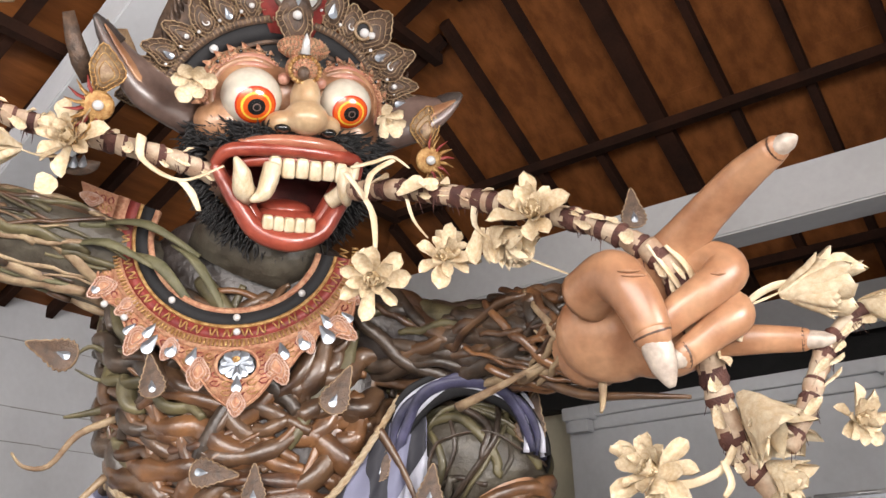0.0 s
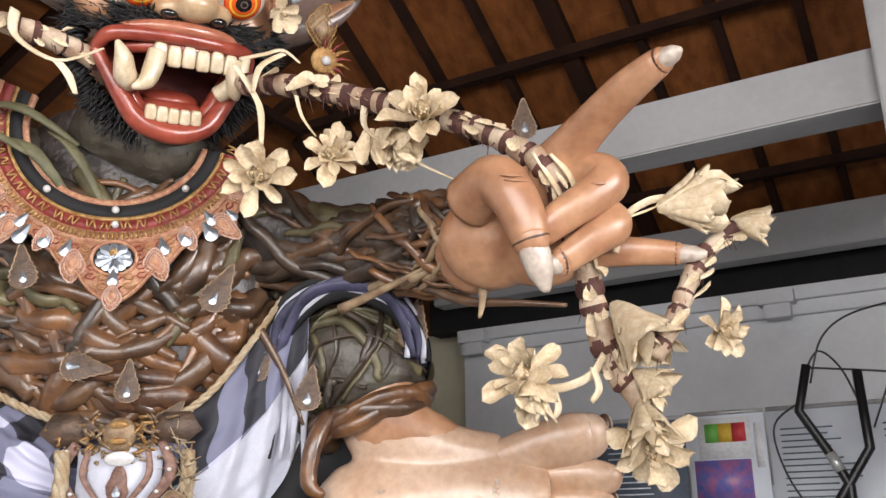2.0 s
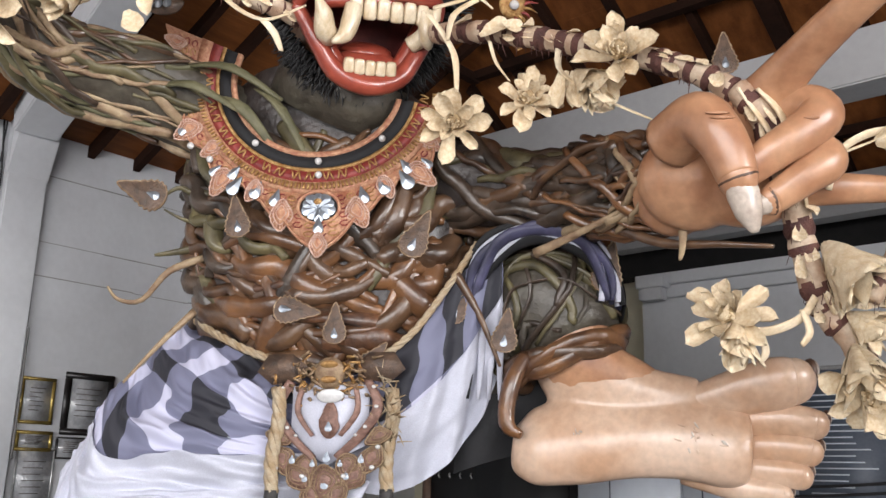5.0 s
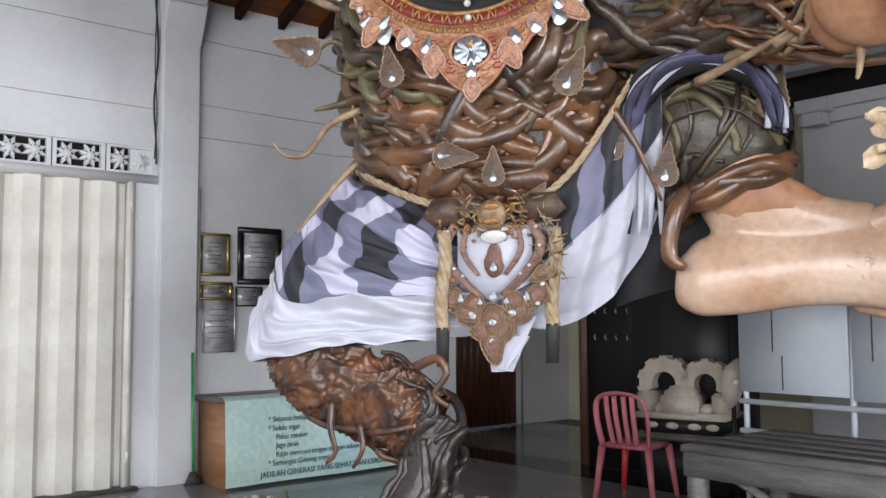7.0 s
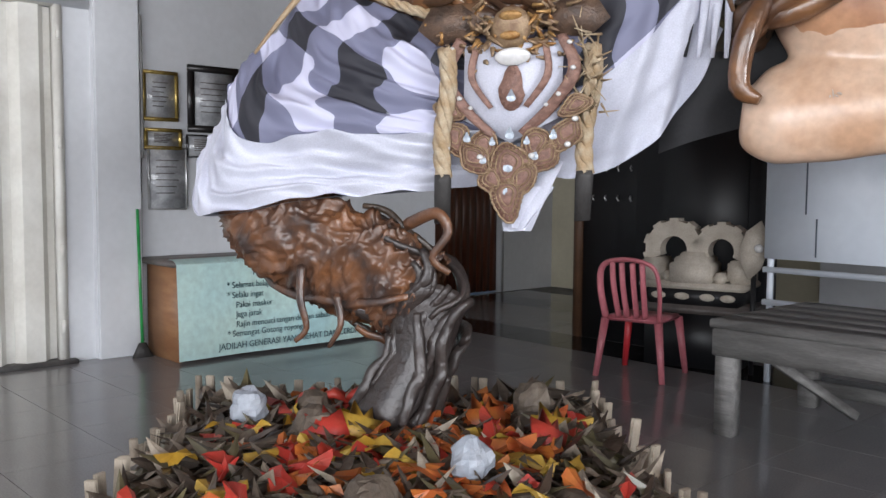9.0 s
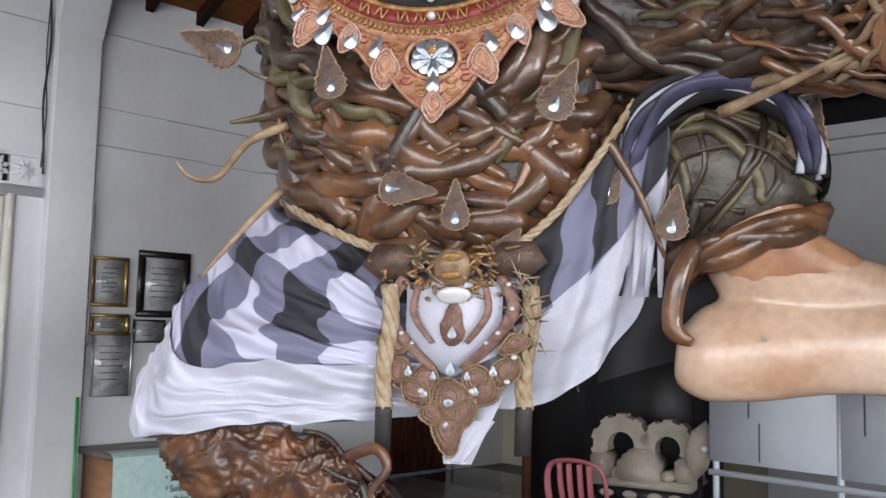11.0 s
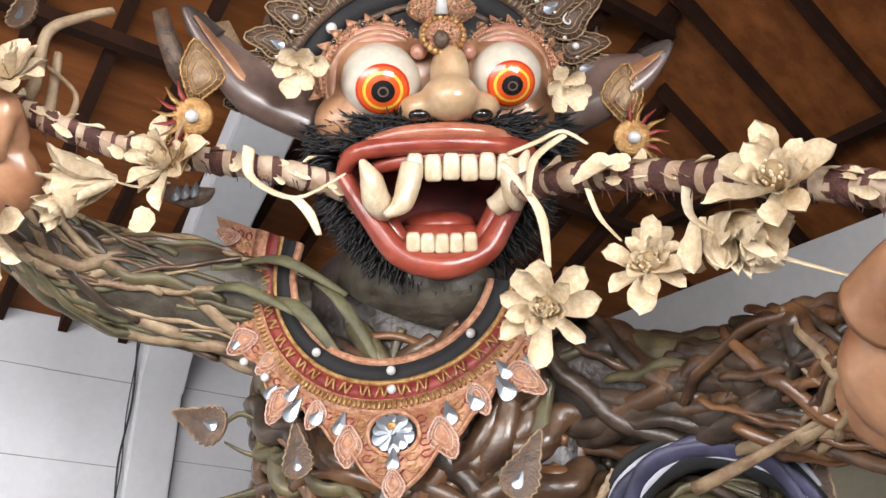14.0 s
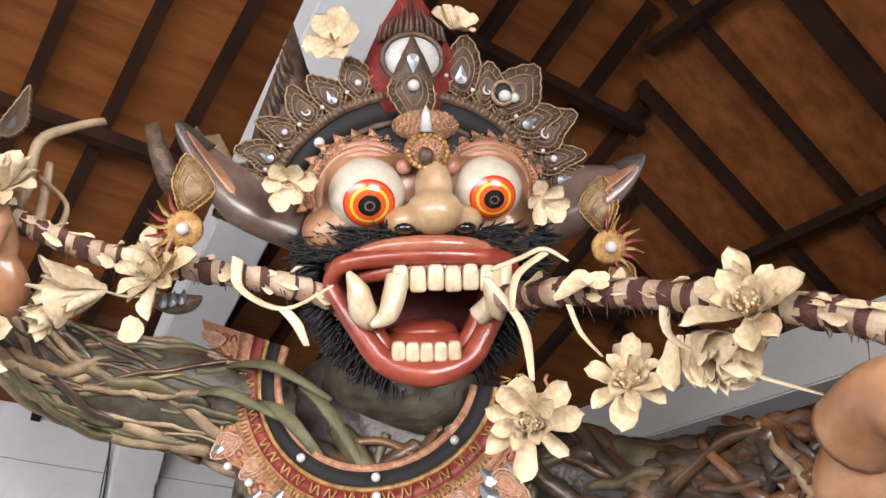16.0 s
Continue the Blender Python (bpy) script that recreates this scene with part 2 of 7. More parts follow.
def check_cloth():
    """Black, grey and white checked cotton; the squares follow the weave."""
    m = material("checked_cloth", (0.70, 0.70, 0.80), 0.7, scale=3, fine=160, bump=0.1, dark=0.9)
    n, l = m.node_tree.nodes, m.node_tree.links
    bsdf = n["Principled BSDF"]
    uv, sep = n.new("ShaderNodeUVMap"), n.new("ShaderNodeSeparateXYZ")
    l.new(uv.outputs[0], sep.inputs[0])
    bits = []
    for k in (0, 1):
        mod = n.new("ShaderNodeMath")
        mod.operation = "PINGPONG"
        mod.inputs[1].default_value = 1.0
        l.new(sep.outputs[k], mod.inputs[0])
        cut = n.new("ShaderNodeMath")
        cut.operation = "GREATER_THAN"
        cut.inputs[1].default_value = 0.5
        l.new(mod.outputs[0], cut.inputs[0])
        bits.append(cut)
    add = n.new("ShaderNodeMath")
    add.operation = "ADD"
    l.new(bits[0].outputs[0], add.inputs[0]), l.new(bits[1].outputs[0], add.inputs[1])
    half = n.new("ShaderNodeMath")
    half.operation = "MULTIPLY"
    half.inputs[1].default_value = 0.5
    l.new(add.outputs[0], half.inputs[0])
    ramp = n.new("ShaderNodeValToRGB")
    ramp.color_ramp.interpolation = "CONSTANT"
    e = ramp.color_ramp.elements
    e[0].position, e[0].color = 0.0, (0.022, 0.022, 0.03, 1)
    e[1].position, e[1].color = 0.4, (0.165, 0.17, 0.25, 1)
    third = e.new(0.8)
    third.color = (0.50, 0.50, 0.63, 1)
    l.new(half.outputs[0], ramp.inputs[0])
    l.new(ramp.outputs[0], bsdf.inputs["Base Color"])
    return m


M["check"] = check_cloth()

# ---- mesh tools ----


class Shape:
    """Collects vertices and faces, with a material for each face, and becomes one mesh."""

    def __init__(self):
        self.v, self.f, self.mi, self.mats, self.uv = [], [], [], [], {}

    def slot(self, key):
        if key not in self.mats:
            self.mats.append(key)
        return self.mats.index(key)

    def add(self, verts, faces, key, m=None):
        base, s = len(self.v), self.slot(key)
        self.v.extend((m @ Vector(p) if m else Vector(p)) for p in verts)
        self.f.extend(tuple(base + i for i in face) for face in faces)
        self.mi.extend([s] * len(faces))
        return self

    def box(self, lo, hi, key, m=None, bevel=0.0):
        (x0, y0, z0), (x1, y1, z1) = lo, hi
        if not bevel:
            verts = [(x, y, z) for z in (z0, z1) for y in (y0, y1) for x in (x0, x1)]
            return self.add(verts, [(0, 2, 3, 1), (4, 5, 7, 6), (0, 1, 5, 4), (2, 6, 7, 3), (0, 4, 6, 2), (1, 3, 7, 5)], key, m)
        bm = bmesh.new()
        bmesh.ops.create_cube(bm, size=1)
        for q in bm.verts:
            q.co = ((q.co.x + 0.5) * (x1 - x0) + x0, (q.co.y + 0.5) * (y1 - y0) + y0, (q.co.z + 0.5) * (z1 - z0) + z0)
        bmesh.ops.bevel(bm, geom=bm.edges[:], offset=bevel, segments=2, affect="EDGES")
        return self.take(bm, key, m)

    def take(self, bm, key, m=None):
        bm.verts.index_update()
        self.add([q.co.copy() for q in bm.verts], [[q.index for q in f.verts] for f in bm.faces], key, m)
        bm.free()
        return self

    def ball(self, c, r, key, m=None, rings=10, segs=16, turn=None):
        """An ellipsoid round c with radii r."""
        r = (r, r, r) if isinstance(r, (int, float)) else r
        q = Matrix.Translation(c) @ (turn or Matrix.Identity(4))
        verts, faces = [(0, 0, -r[2])], []
        for i in range(1, rings):
            t = math.pi * i / rings
            verts += [(r[0] * math.sin(t) * math.cos(2 * math.pi * j / segs), r[1] * math.sin(t) * math.sin(2 * math.pi * j / segs), -r[2] * math.cos(t)) for j in range(segs)]
        verts.append((0, 0, r[2]))
        for j in range(segs):
            k = (j + 1) % segs
            faces.append((0, 1 + k, 1 + j))
            for i in range(rings - 2):
                a, b = 1 + i * segs, 1 + (i + 1) * segs
                faces.append((a + j, a + k, b + k, b + j))
            a = 1 + (rings - 2) * segs
            faces.append((a + j, a + k, len(verts) - 1))
        return self.add(verts, faces, key, (m @ q) if m else q)

    def tube(self, pts, radii, key, m=None, segs=8, smooth=0, flat=1.0, keys=None):
        """A round bar along pts. smooth: steps put between two points. flat: its thickness across."""
        pts = [Vector(p) for p in pts]
        radii = [radii] * len(pts) if isinstance(radii, (int, float)) else list(radii)
        if smooth:
            pts, radii = spline(pts, radii, smooth)
        n = len(pts)
        verts, faces = [], []
        ref = None
        for i, p in enumerate(pts):
            d = (pts[min(i + 1, n - 1)] - pts[max(i - 1, 0)]).normalized()
            if ref is None:
                ref = d.orthogonal().normalized()
            ref = (ref - d * ref.dot(d)).normalized()
            side = d.cross(ref)
            for j in range(segs):
                a = 2 * math.pi * j / segs
                verts.append(p + radii[i] * (math.cos(a) * ref + flat * math.sin(a) * side))
        verts += [pts[0], pts[-1]]
        for i in range(n - 1):
            for j in range(segs):
                k = (j + 1) % segs
                faces.append((i * segs + j, i * segs + k, (i + 1) * segs + k, (i + 1) * segs + j))
        for j in range(segs):
            k = (j + 1) % segs
            faces.append((n * segs, k, j))
            faces.append((n * segs + 1, (n - 1) * segs + j, (n - 1) * segs + k))
        start = len(self.mi)
        self.add(verts, faces, key, m)
        if keys:
            for i in range(n - 1):
                s = self.slot(keys[i % len(keys)])
                for j in range(segs):
                    self.mi[start + i * segs + j] = s
        return self

    def grid(self, fn, nu, nv, key, m=None, uv=None, close=False):
        """A sheet fn(s, t) for s, t in 0..1."""
        base = len(self.v)
        self.v.extend((m @ Vector(fn(i / nu, j / nv)) if m else Vector(fn(i / nu, j / nv))) for j in range(nv + 1) for i in range(nu + 1))
        s = self.slot(key)
        for j in range(nv):
            for i in range(nu):
                a = base + j * (nu + 1) + i
                if uv:
                    self.uv[len(self.f)] = [uv(x / nu, y / nv) for x, y in ((i, j), (i + 1, j), (i + 1, j + 1), (i, j + 1))]
                self.f.append((a, a + 1, a + nu + 2, a + nu + 1))
                self.mi.append(s)
        return self

    def plate(self, outline, depth, key, m=None, bulge=0.0):
        """A flat cut-out in the x-z plane with a thickness along y; it may dome towards -y."""
        n = len(outline)
        cx, cz = sum(p[0] for p in outline) / n, sum(p[1] for p in outline) / n
        verts = [(x, 0, z) for x, z in outline] + [(x, depth, z) for x, z in outline] + [(cx, -bulge, cz), (cx, depth, cz)]
        faces = []
        for i in range(n):
            k = (i + 1) % n
            faces += [(i, k, n + k, n + i), (2 * n, k, i), (2 * n + 1, n + i, n + k)]
        return self.add(verts, faces, key, m)

    def mesh(self, name, shade=True):
        me = bpy.data.meshes.new(name)
        me.from_pydata([tuple(p) for p in self.v], [], self.f)
        for key in self.mats:
            me.materials.append(M[key])
        me.polygons.foreach_set("material_index", self.mi)
        if shade:
            me.polygons.foreach_set("use_smooth", [True] * len(self.f))
        if self.uv:
            layer = me.uv_layers.new(name="UVMap")
            for face, values in self.uv.items():
                for k, value in zip(me.polygons[face].loop_indices, values):
                    layer.data[k].uv = value
        me.update()
        return me


def spline(pts, radii, steps):
    """Catmull-Rom points and radii through the given ones."""
    out, rad = [], []
    n = len(pts)
    for i in range(n - 1):
        p0, p1, p2, p3 = pts[max(i - 1, 0)], pts[i], pts[i + 1], pts[min(i + 2, n - 1)]
        for s in range(steps):
            t = s / steps
            out.append(0.5 * (2 * p1 + (p2 - p0) * t + (2 * p0 - 5 * p1 + 4 * p2 - p3) * t * t + (3 * p1 - p0 - 3 * p2 + p3) * t ** 3))
            rad.append(radii[i] * (1 - t) + radii[i + 1] * t)
    return out + [pts[-1]], rad + [radii[-1]]


def blend(shapes, voxel, rounds=6):
    """Melts overlapping solids of one Shape into one smooth skin; gives its vertices and faces."""
    me = shapes.mesh("melt")
    ob = bpy.data.objects.new("melt", me)
    scene.collection.objects.link(ob)
    r = ob.modifiers.new("r", "REMESH")
    r.mode, r.voxel_size = "VOXEL", voxel
    s = ob.modifiers.new("s", "SMOOTH")
    s.factor, s.iterations = 0.5, rounds
    dg = bpy.context.evaluated_depsgraph_get()
    done = bpy.data.meshes.new_from_object(ob.evaluated_get(dg))
    verts, faces = [v.co.copy() for v in done.vertices], [tuple(p.vertices) for p in done.polygons]
    bpy.data.objects.remove(ob)
    bpy.data.meshes.remove(done)
    return verts, faces


def thing(name, shape, label="", category="", group="", kind="", m=None, shade=True):
    ob = new(name, shape.mesh(name, shade) if shape else None)
    if m:
        ob.matrix_world = m
    return tagged(ob, label, category, group, kind)


def part(name, shape, parent, label="", m=None, shade=True):
    ob = new(name, shape.mesh(name, shade))
    ob.parent = parent
    if m:
        ob.matrix_basis = m
    return tagged(ob, label)


def share(name, me, parent, m):
    """One more piece on a mesh that is already there."""
    ob = new(name, me)
    ob.parent, ob.matrix_basis = parent, m
    return ob


rng = random.Random(7)

# ---- the hall: x along the end wall, y along the long wall, from the pillar's foot ----
HALL = pose(-4.45, 8.2, 0, 0, 0, -36)
WALL_TOP = 4.7

# floor of polished tiles on one slab
floor = thing("floor", Shape().box((-1.3, -14, -0.12), (14, 6.8, -0.006), "joint"), "dark grey polished tile floor", "floor", kind="structure", m=HALL, shade=False)
ground = thing("ground", Shape().box((-60, -70, -0.4), (70, 60, -0.15), "joint"), "grey paved yard around the hall", "ground", kind="structure", m=HALL, shade=False)

# long wall on the shutter's side; it steps back before the door
wall = Shape()
SH0, SH1, SHT = -3.22, -0.58, 2.80
for y0, y1, z0, z1 in ((-13, SH0, 0, WALL_TOP), (SH0, SH1, 3.15, WALL_TOP), (SH1, 3.42, 0, WALL_TOP)):
    wall.box((-0.2, y0, z0), (0, y1, z1), "wall")
wall.box((-1.25, 3.22, 0), (-0.2, 3.42, 4.4), "wall")
for y0, y1, z0, z1 in ((3.42, 4.36, 0, 4.4), (4.36, 5.56, 2.1, 4.4), (5.56, 6.8, 0, 4.4)):
    wall.box((-1.25, y0, z0), (-1.05, y1, z1), "wall")
thing("wall_west", wall, "white plastered long wall with stains and plank marks", "wall", kind="structure", m=HALL, shade=False)
# boards cast into the plaster: shallow courses with dark seams, broken here and there
courses = Shape()
sq = random.Random(12)
for z, y0, y1 in ((3.31, 0.09, 3.4), (3.64, 0.09, 3.4), (4.28, 0.09, 3.4), (3.53, -13, -0.32), (4.24, -13, -0.32)):
    y = y0
    while y < y1:
        step = min(sq.uniform(0.5, 1.6), y1 - y)
        lift = sq.uniform(-0.006, 0.006)
        courses.box((0.0, y, z + lift), (0.004, y + step, z + lift + sq.uniform(0.004, 0.011)), "seam")
        y += step
thing("trim", courses, "dark horizontal seams in the plaster", "trim", kind="structure", m=HALL, shade=False)
pillar = Shape().box((-0.1, -0.31, 0), (0.08, 0.07, 4.9), "wall", bevel=0.012)
pillar.add([(0.08, -0.31, 4.2), (0.08, 0.07, 4.2), (0.08, 0.07, 4.9), (0.08, -0.31, 4.9), (0.34, -0.31, 4.9), (0.34, 0.07, 4.9)], [(0, 1, 5, 4), (0, 4, 3), (1, 2, 5), (3, 4, 5, 2)], "wall")
thing("pillar", pillar, "square white concrete pillar with a flared head", "pillar", kind="structure", m=HALL, shade=False)

# end wall with an alcove, cornice and corbels
end = Shape()
end.box((3.05, 6.1, 0), (14, 6.3, 4.0), "wall")
# alcove walls, tinted cream for the yellow light on them
end.box((-1.25, 6.6, 0), (3.2, 6.8, 4.4), "wall_warmlit")
end.box((3.05, 6.3, 0), (3.2, 6.6, 4.4), "wall_warmlit")
thing("wall_north", end, "grey plastered end wall beside a cream alcove", "wall", kind="structure", m=HALL, shade=False)
ledge = Shape().box((3.05, 5.92, 3.84), (14, 6.1, 3.98), "wall", bevel=0.01).box((3.05, 6.0, 3.70), (14, 6.1, 3.84), "wall", bevel=0.01)
for x in (3.3, 6.8, 10.3):
    ledge.box((x - 0.18, 5.8, 3.80), (x + 0.18, 6.0, 3.94), "wall", bevel=0.01).box((x - 0.13, 5.84, 3.66), (x + 0.13, 6.0, 3.80), "wall", bevel=0.01)
thing("cornice", ledge, "grey cornice with small stepped corbels", "trim", kind="structure", m=HALL, shade=False)

# beams
thing("beam_near", Shape().box((3.0, 2.05, 4.05), (14, 2.35, 4.42), "beam", bevel=0.012), "white concrete ring beam", "beam", kind="structure", m=HALL, shade=False)
thing("beam_far", Shape().box((3.0, 5.45, 4.20), (14, 5.7, 4.62), "beam", bevel=0.012), "white concrete second beam", "beam", kind="structure", m=HALL, shade=False)
post = Shape().box((8.17, 1.95, 0.0), (8.57, 2.45, 6.4), "beam", bevel=0.012).box((8.09, 1.86, 3.06), (8.65, 2.54, 3.30), "beam", bevel=0.02)
thing("pillar_east", post, "white concrete pillar at the ring beam", "pillar", kind="structure", m=HALL, shade=False)
# roof underside's shadow, modelled as a black sheet and box with a ragged edge
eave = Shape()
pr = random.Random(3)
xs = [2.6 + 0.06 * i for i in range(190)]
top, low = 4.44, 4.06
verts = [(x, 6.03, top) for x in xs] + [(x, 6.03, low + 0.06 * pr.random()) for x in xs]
eave.add(verts, [(i, i + 1, len(xs) + i + 1, len(xs) + i) for i in range(len(xs) - 1)], "blackshade")
eave.box((2.6, 6.04, 4.005), (14, 6.3, 4.5), "blackshade")
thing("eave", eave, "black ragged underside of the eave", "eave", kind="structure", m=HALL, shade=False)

# hip roof, seen from below: planks over rafters and purlins
SB, SS, RIDGE_Y = 0.55, 0.46, -2.5


def back_z(y):
    return 4.4 + SB * (6.1 - y) if y > RIDGE_Y else 4.4 + SB * (6.1 - RIDGE_Y) - SB * (RIDGE_Y - y)


def side_z(x):
    return 4.7 + SS * x


def hip_x(y):
    """Where the two slopes meet."""
    return (back_z(y) - 4.7) / SS


# planks of the slopes; each stops at the hip
roof = Shape()
gap = random.Random(5)
for k in range(62):
    y0 = 6.6 - 0.28 * k
    y1 = y0 - 0.281
    lift = 0.006 * gap.random()
    x0, x1 = max(hip_x(y0) - 0.1, -1.3), max(hip_x(y1) - 0.1, -1.3)
    z0, z1 = back_z(y0) + lift, back_z(y1) + lift
    roof.add([(x0, y0, z0), (14, y0, z0), (14, y1, z1), (x1, y1, z1), (x0, y0, z0 + 0.03), (14, y0, z0 + 0.03), (14, y1, z1 + 0.03), (x1, y1, z1 + 0.03)],
             [(0, 1, 2, 3), (4, 7, 6, 5), (0, 4, 5, 1), (1, 5, 6, 2), (2, 6, 7, 3), (3, 7, 4, 0)], "plank")
for k in range(36):
    x0 = -0.6 + 0.28 * k
    x1 = x0 + 0.281
    lift = 0.006 * gap.random()
    z0, z1 = side_z(x0) + lift, side_z(x1) + lift
    y0, y1 = 6.1 - (z0 - 4.4) / SB + 0.1, 6.1 - (z1 - 4.4) / SB + 0.1
    roof.add([(x0, -13, z0), (x1, -13, z1), (x1, y1, z1), (x0, y0, z0), (x0, -13, z0 + 0.03), (x1, -13, z1 + 0.03), (x1, y1, z1 + 0.03), (x0, y0, z0 + 0.03)],
             [(0, 3, 2, 1), (4, 5, 6, 7), (0, 1, 5, 4), (1, 2, 6, 5), (2, 3, 7, 6), (3, 0, 4, 7)], "plank")
roof.box((13.97, -13, 4.3), (14.02, 6.6, 9.3), "plank")
roof.box((-1.3, 3.2, 4.4), (0.2, 6.85, 4.44), "plank")
thing("ceiling", roof, "brown timber plank ceiling under the hip roof", "ceiling", kind="structure", m=HALL, shade=False)

timbers = new("roof_timbers")
tagged(timbers, "dark brown rafters and purlins under the planks", "rafters", kind="structure")
timbers.matrix_world = HALL


def timber(p, q, w, h):
    p, q = Vector(p), Vector(q)
    turn = (q - p).to_track_quat("Y", "Z").to_matrix().to_4x4()
    part("rafter", Shape().box((-w / 2, 0, -h), (w / 2, (q - p).length, 0), "rafter", m=Matrix.Translation(p) @ turn), timbers, shade=False)


for i in range(21):
    x = 0.44 + 0.655 * i
    ytop = max(6.1 - (side_z(x) - 4.4) / SB, RIDGE_Y)
    wide = 0.17 if i in (8, 14) else 0.075
    timber((x, 6.2, back_z(6.2)), (x, ytop, back_z(ytop)), wide, 0.11)
for y in (4.98, 3.35, 1.66, -0.05, -1.75):
    timber((max(hip_x(y), 0.0), y, back_z(y) - 0.1), (14, y, back_z(y) - 0.1), 0.10, 0.09)
for i in range(24):
    y = 3.0 - 0.5 * i
    xtop = min(hip_x(max(y, RIDGE_Y)), 9.0)
    if xtop > 0.2:
        timber((-0.5, y, side_z(-0.5)), (xtop, y, side_z(xtop)), 0.075, 0.11)
for x in (1.05, 2.6, 4.15, 5.7):
    timber((x, -12.5, side_z(x) - 0.1), (x, 6.1 - (side_z(x) - 4.4) / SB, side_z(x) - 0.1), 0.09, 0.10)
hip0, hip1 = Vector((0.15, -0.16, 4.85)), Vector((5.8, -0.9, 6.55))
hip = Shape().box((-0.2, 0, -0.32), (0.2, (hip1 - hip0).length, 0.0), "wall", Matrix.Translation(hip0) @ (hip1 - hip0).to_track_quat("Y", "Z").to_matrix().to_4x4(), bevel=0.012)
thing("beam_hip", hip, "white concrete sloping beam above the pillar", "beam", kind="structure", m=HALL, shade=False)

thing("wall_back", Shape().box((-0.75, -4.0, 0), (-0.55, 3.2, 3.2), "wall"), "plain wall behind the shutter", "wall", kind="structure", m=HALL, shade=False)

# side wall far from the shutter, out of sight, to close the hall
thing("wall_east", Shape().box((13.8, 1.5, 0), (14, 6.1, 4.3), "wall"), "plain plastered far side wall", "wall", kind="structure", m=HALL, shade=False)

# ---- the statue: one mesh ----
HEAD = pose(-0.584, 4.423, 4.186, 27.3, -4.2, 23.4) @ Matrix.Diagonal((0.925, 0.925, 0.885, 1))

st = Shape()


def torso(a, z):
    """A point of the trunk's skin; a runs from one side (0) over the front to the other (pi)."""
    keys = ((1.95, 0.50), (2.15, 0.66), (2.4, 0.78), (2.8, 0.84), (3.2, 0.84), (3.6, 0.84), (3.85, 0.66), (4.05, 0.4))
    r = np.interp(z, [k[0] for k in keys], [k[1] for k in keys])
    depth = np.interp(z, (1.95, 2.3, 2.7, 3.3, 4.0), (0.40, 0.52, 0.50, 0.46, 0.3))
    return Vector((-1.03 - r * math.cos(a), 5.76 - depth * math.sin(a) ** 0.8 if math.sin(a) > 0 else 5.76 - depth * math.sin(a), z))


# the trunk's core is near black: shade in the gaps between roots, put into colour
st.grid(lambda s, t: torso(-s * 2 * math.pi, 1.95 + 2.1 * t), 40, 24, "legdark")

# limbs' core
ARM_R = [(-1.55, 5.75, 3.70), (-2.05, 5.35, 3.86), (-2.55, 4.85, 3.92), (-2.75, 4.45, 4.15)]
ARM_L = [(-0.45, 5.75, 3.38), (0.05, 5.50, 3.14), (0.5, 5.15, 3.03), (0.80, 4.72, 2.92)]
THIGH = [(-0.35, 5.85, 2.12), (0.0, 5.78, 2.34), (0.29, 5.62, 2.43), (0.42, 5.55, 2.20)]
LEG = [(-1.95, 5.25, 1.55), (-2.08, 5.0, 1.22), (-1.60, 4.92, 1.03), (-1.22, 4.86, 0.86), (-1.24, 4.72, 0.58), (-1.36, 4.55, 0.30)]
st.tube(ARM_R, [0.30, 0.27, 0.22, 0.17], "hide", segs=16, smooth=4)
# dark core here too, for the shaded gaps between this arm's roots
st.tube(ARM_L, [0.30, 0.25, 0.21, 0.19], "legdark", segs=16, smooth=4)
st.tube(THIGH, [0.40, 0.38, 0.345, 0.30], "hide", segs=18, smooth=4)
leg_pts, leg_rad = spline([Vector(p) for p in LEG[:4]], [0.27, 0.185, 0.225, 0.18], 8)


def sheathed(s, t):
    """The thigh and knee in a crumpled membrane whose folds hang round the limb."""
    f = min(t * (len(leg_pts) - 1), len(leg_pts) - 1.01)
    i = int(f)
    d = (leg_pts[i + 1] - leg_pts[i]).normalized()
    d = d.lerp((leg_pts[min(i + 2, len(leg_pts) - 1)] - leg_pts[min(i + 1, len(leg_pts) - 2)]).normalized(), f % 1).normalized()
    side = d.cross(Vector((0, 0, 1))).normalized()
    a = s * 2 * math.pi
    q = Vector((0.9 * math.cos(a), 0.9 * math.sin(a), 0.62 * f))
    q += 0.55 * noise.noise_vector(q * 0.8)
    fold = max(-0.6, 1 - 3.6 * abs(noise.noise(q * 1.4 + Vector((3, 1, 5)))))
    fine = max(-0.8, 1 - 4.0 * abs(noise.noise(Vector((q.x * 5.5, q.y * 5.5, q.z * 1.9)))))
    r = leg_rad[i] + (leg_rad[i + 1] - leg_rad[i]) * (f % 1) + 0.030 * fold + 0.013 * fine
    return leg_pts[i].lerp(leg_pts[i + 1], f % 1) + r * (math.cos(a) * side + math.sin(a) * side.cross(d))


st.grid(sheathed, 150, 150, "sheath")
st.tube(LEG[3:], [0.19, 0.13, 0.17], "legdark", segs=16, smooth=6)
st.tube([(-1.34, 4.62, 0.30), (-1.44, 4.44, 0.27), (-1.64, 4.32, 0.23)], [0.16, 0.14, 0.06], "legdark", segs=12, smooth=3, flat=0.7)
st.tube([(-0.95, 5.6, 3.75), (-0.8, 5.45, 4.0)], [0.40, 0.38], "hide", segs=18)

# roots over the trunk
tr = random.Random(11)


def root_key(p):
    u = tr.random()
    if p.x < -1.55 and p.z > 3.0:
        return "root_green" if u < 0.7 else "root_dark"
    if p.z < 2.75 and abs(p.x + 0.95) < 0.62:
        return "root_orange" if u < 0.6 else "root"
    return "root" if u < 0.55 else ("root_dark" if u < 0.8 else ("root_orange" if u < 0.9 else "root_green"))


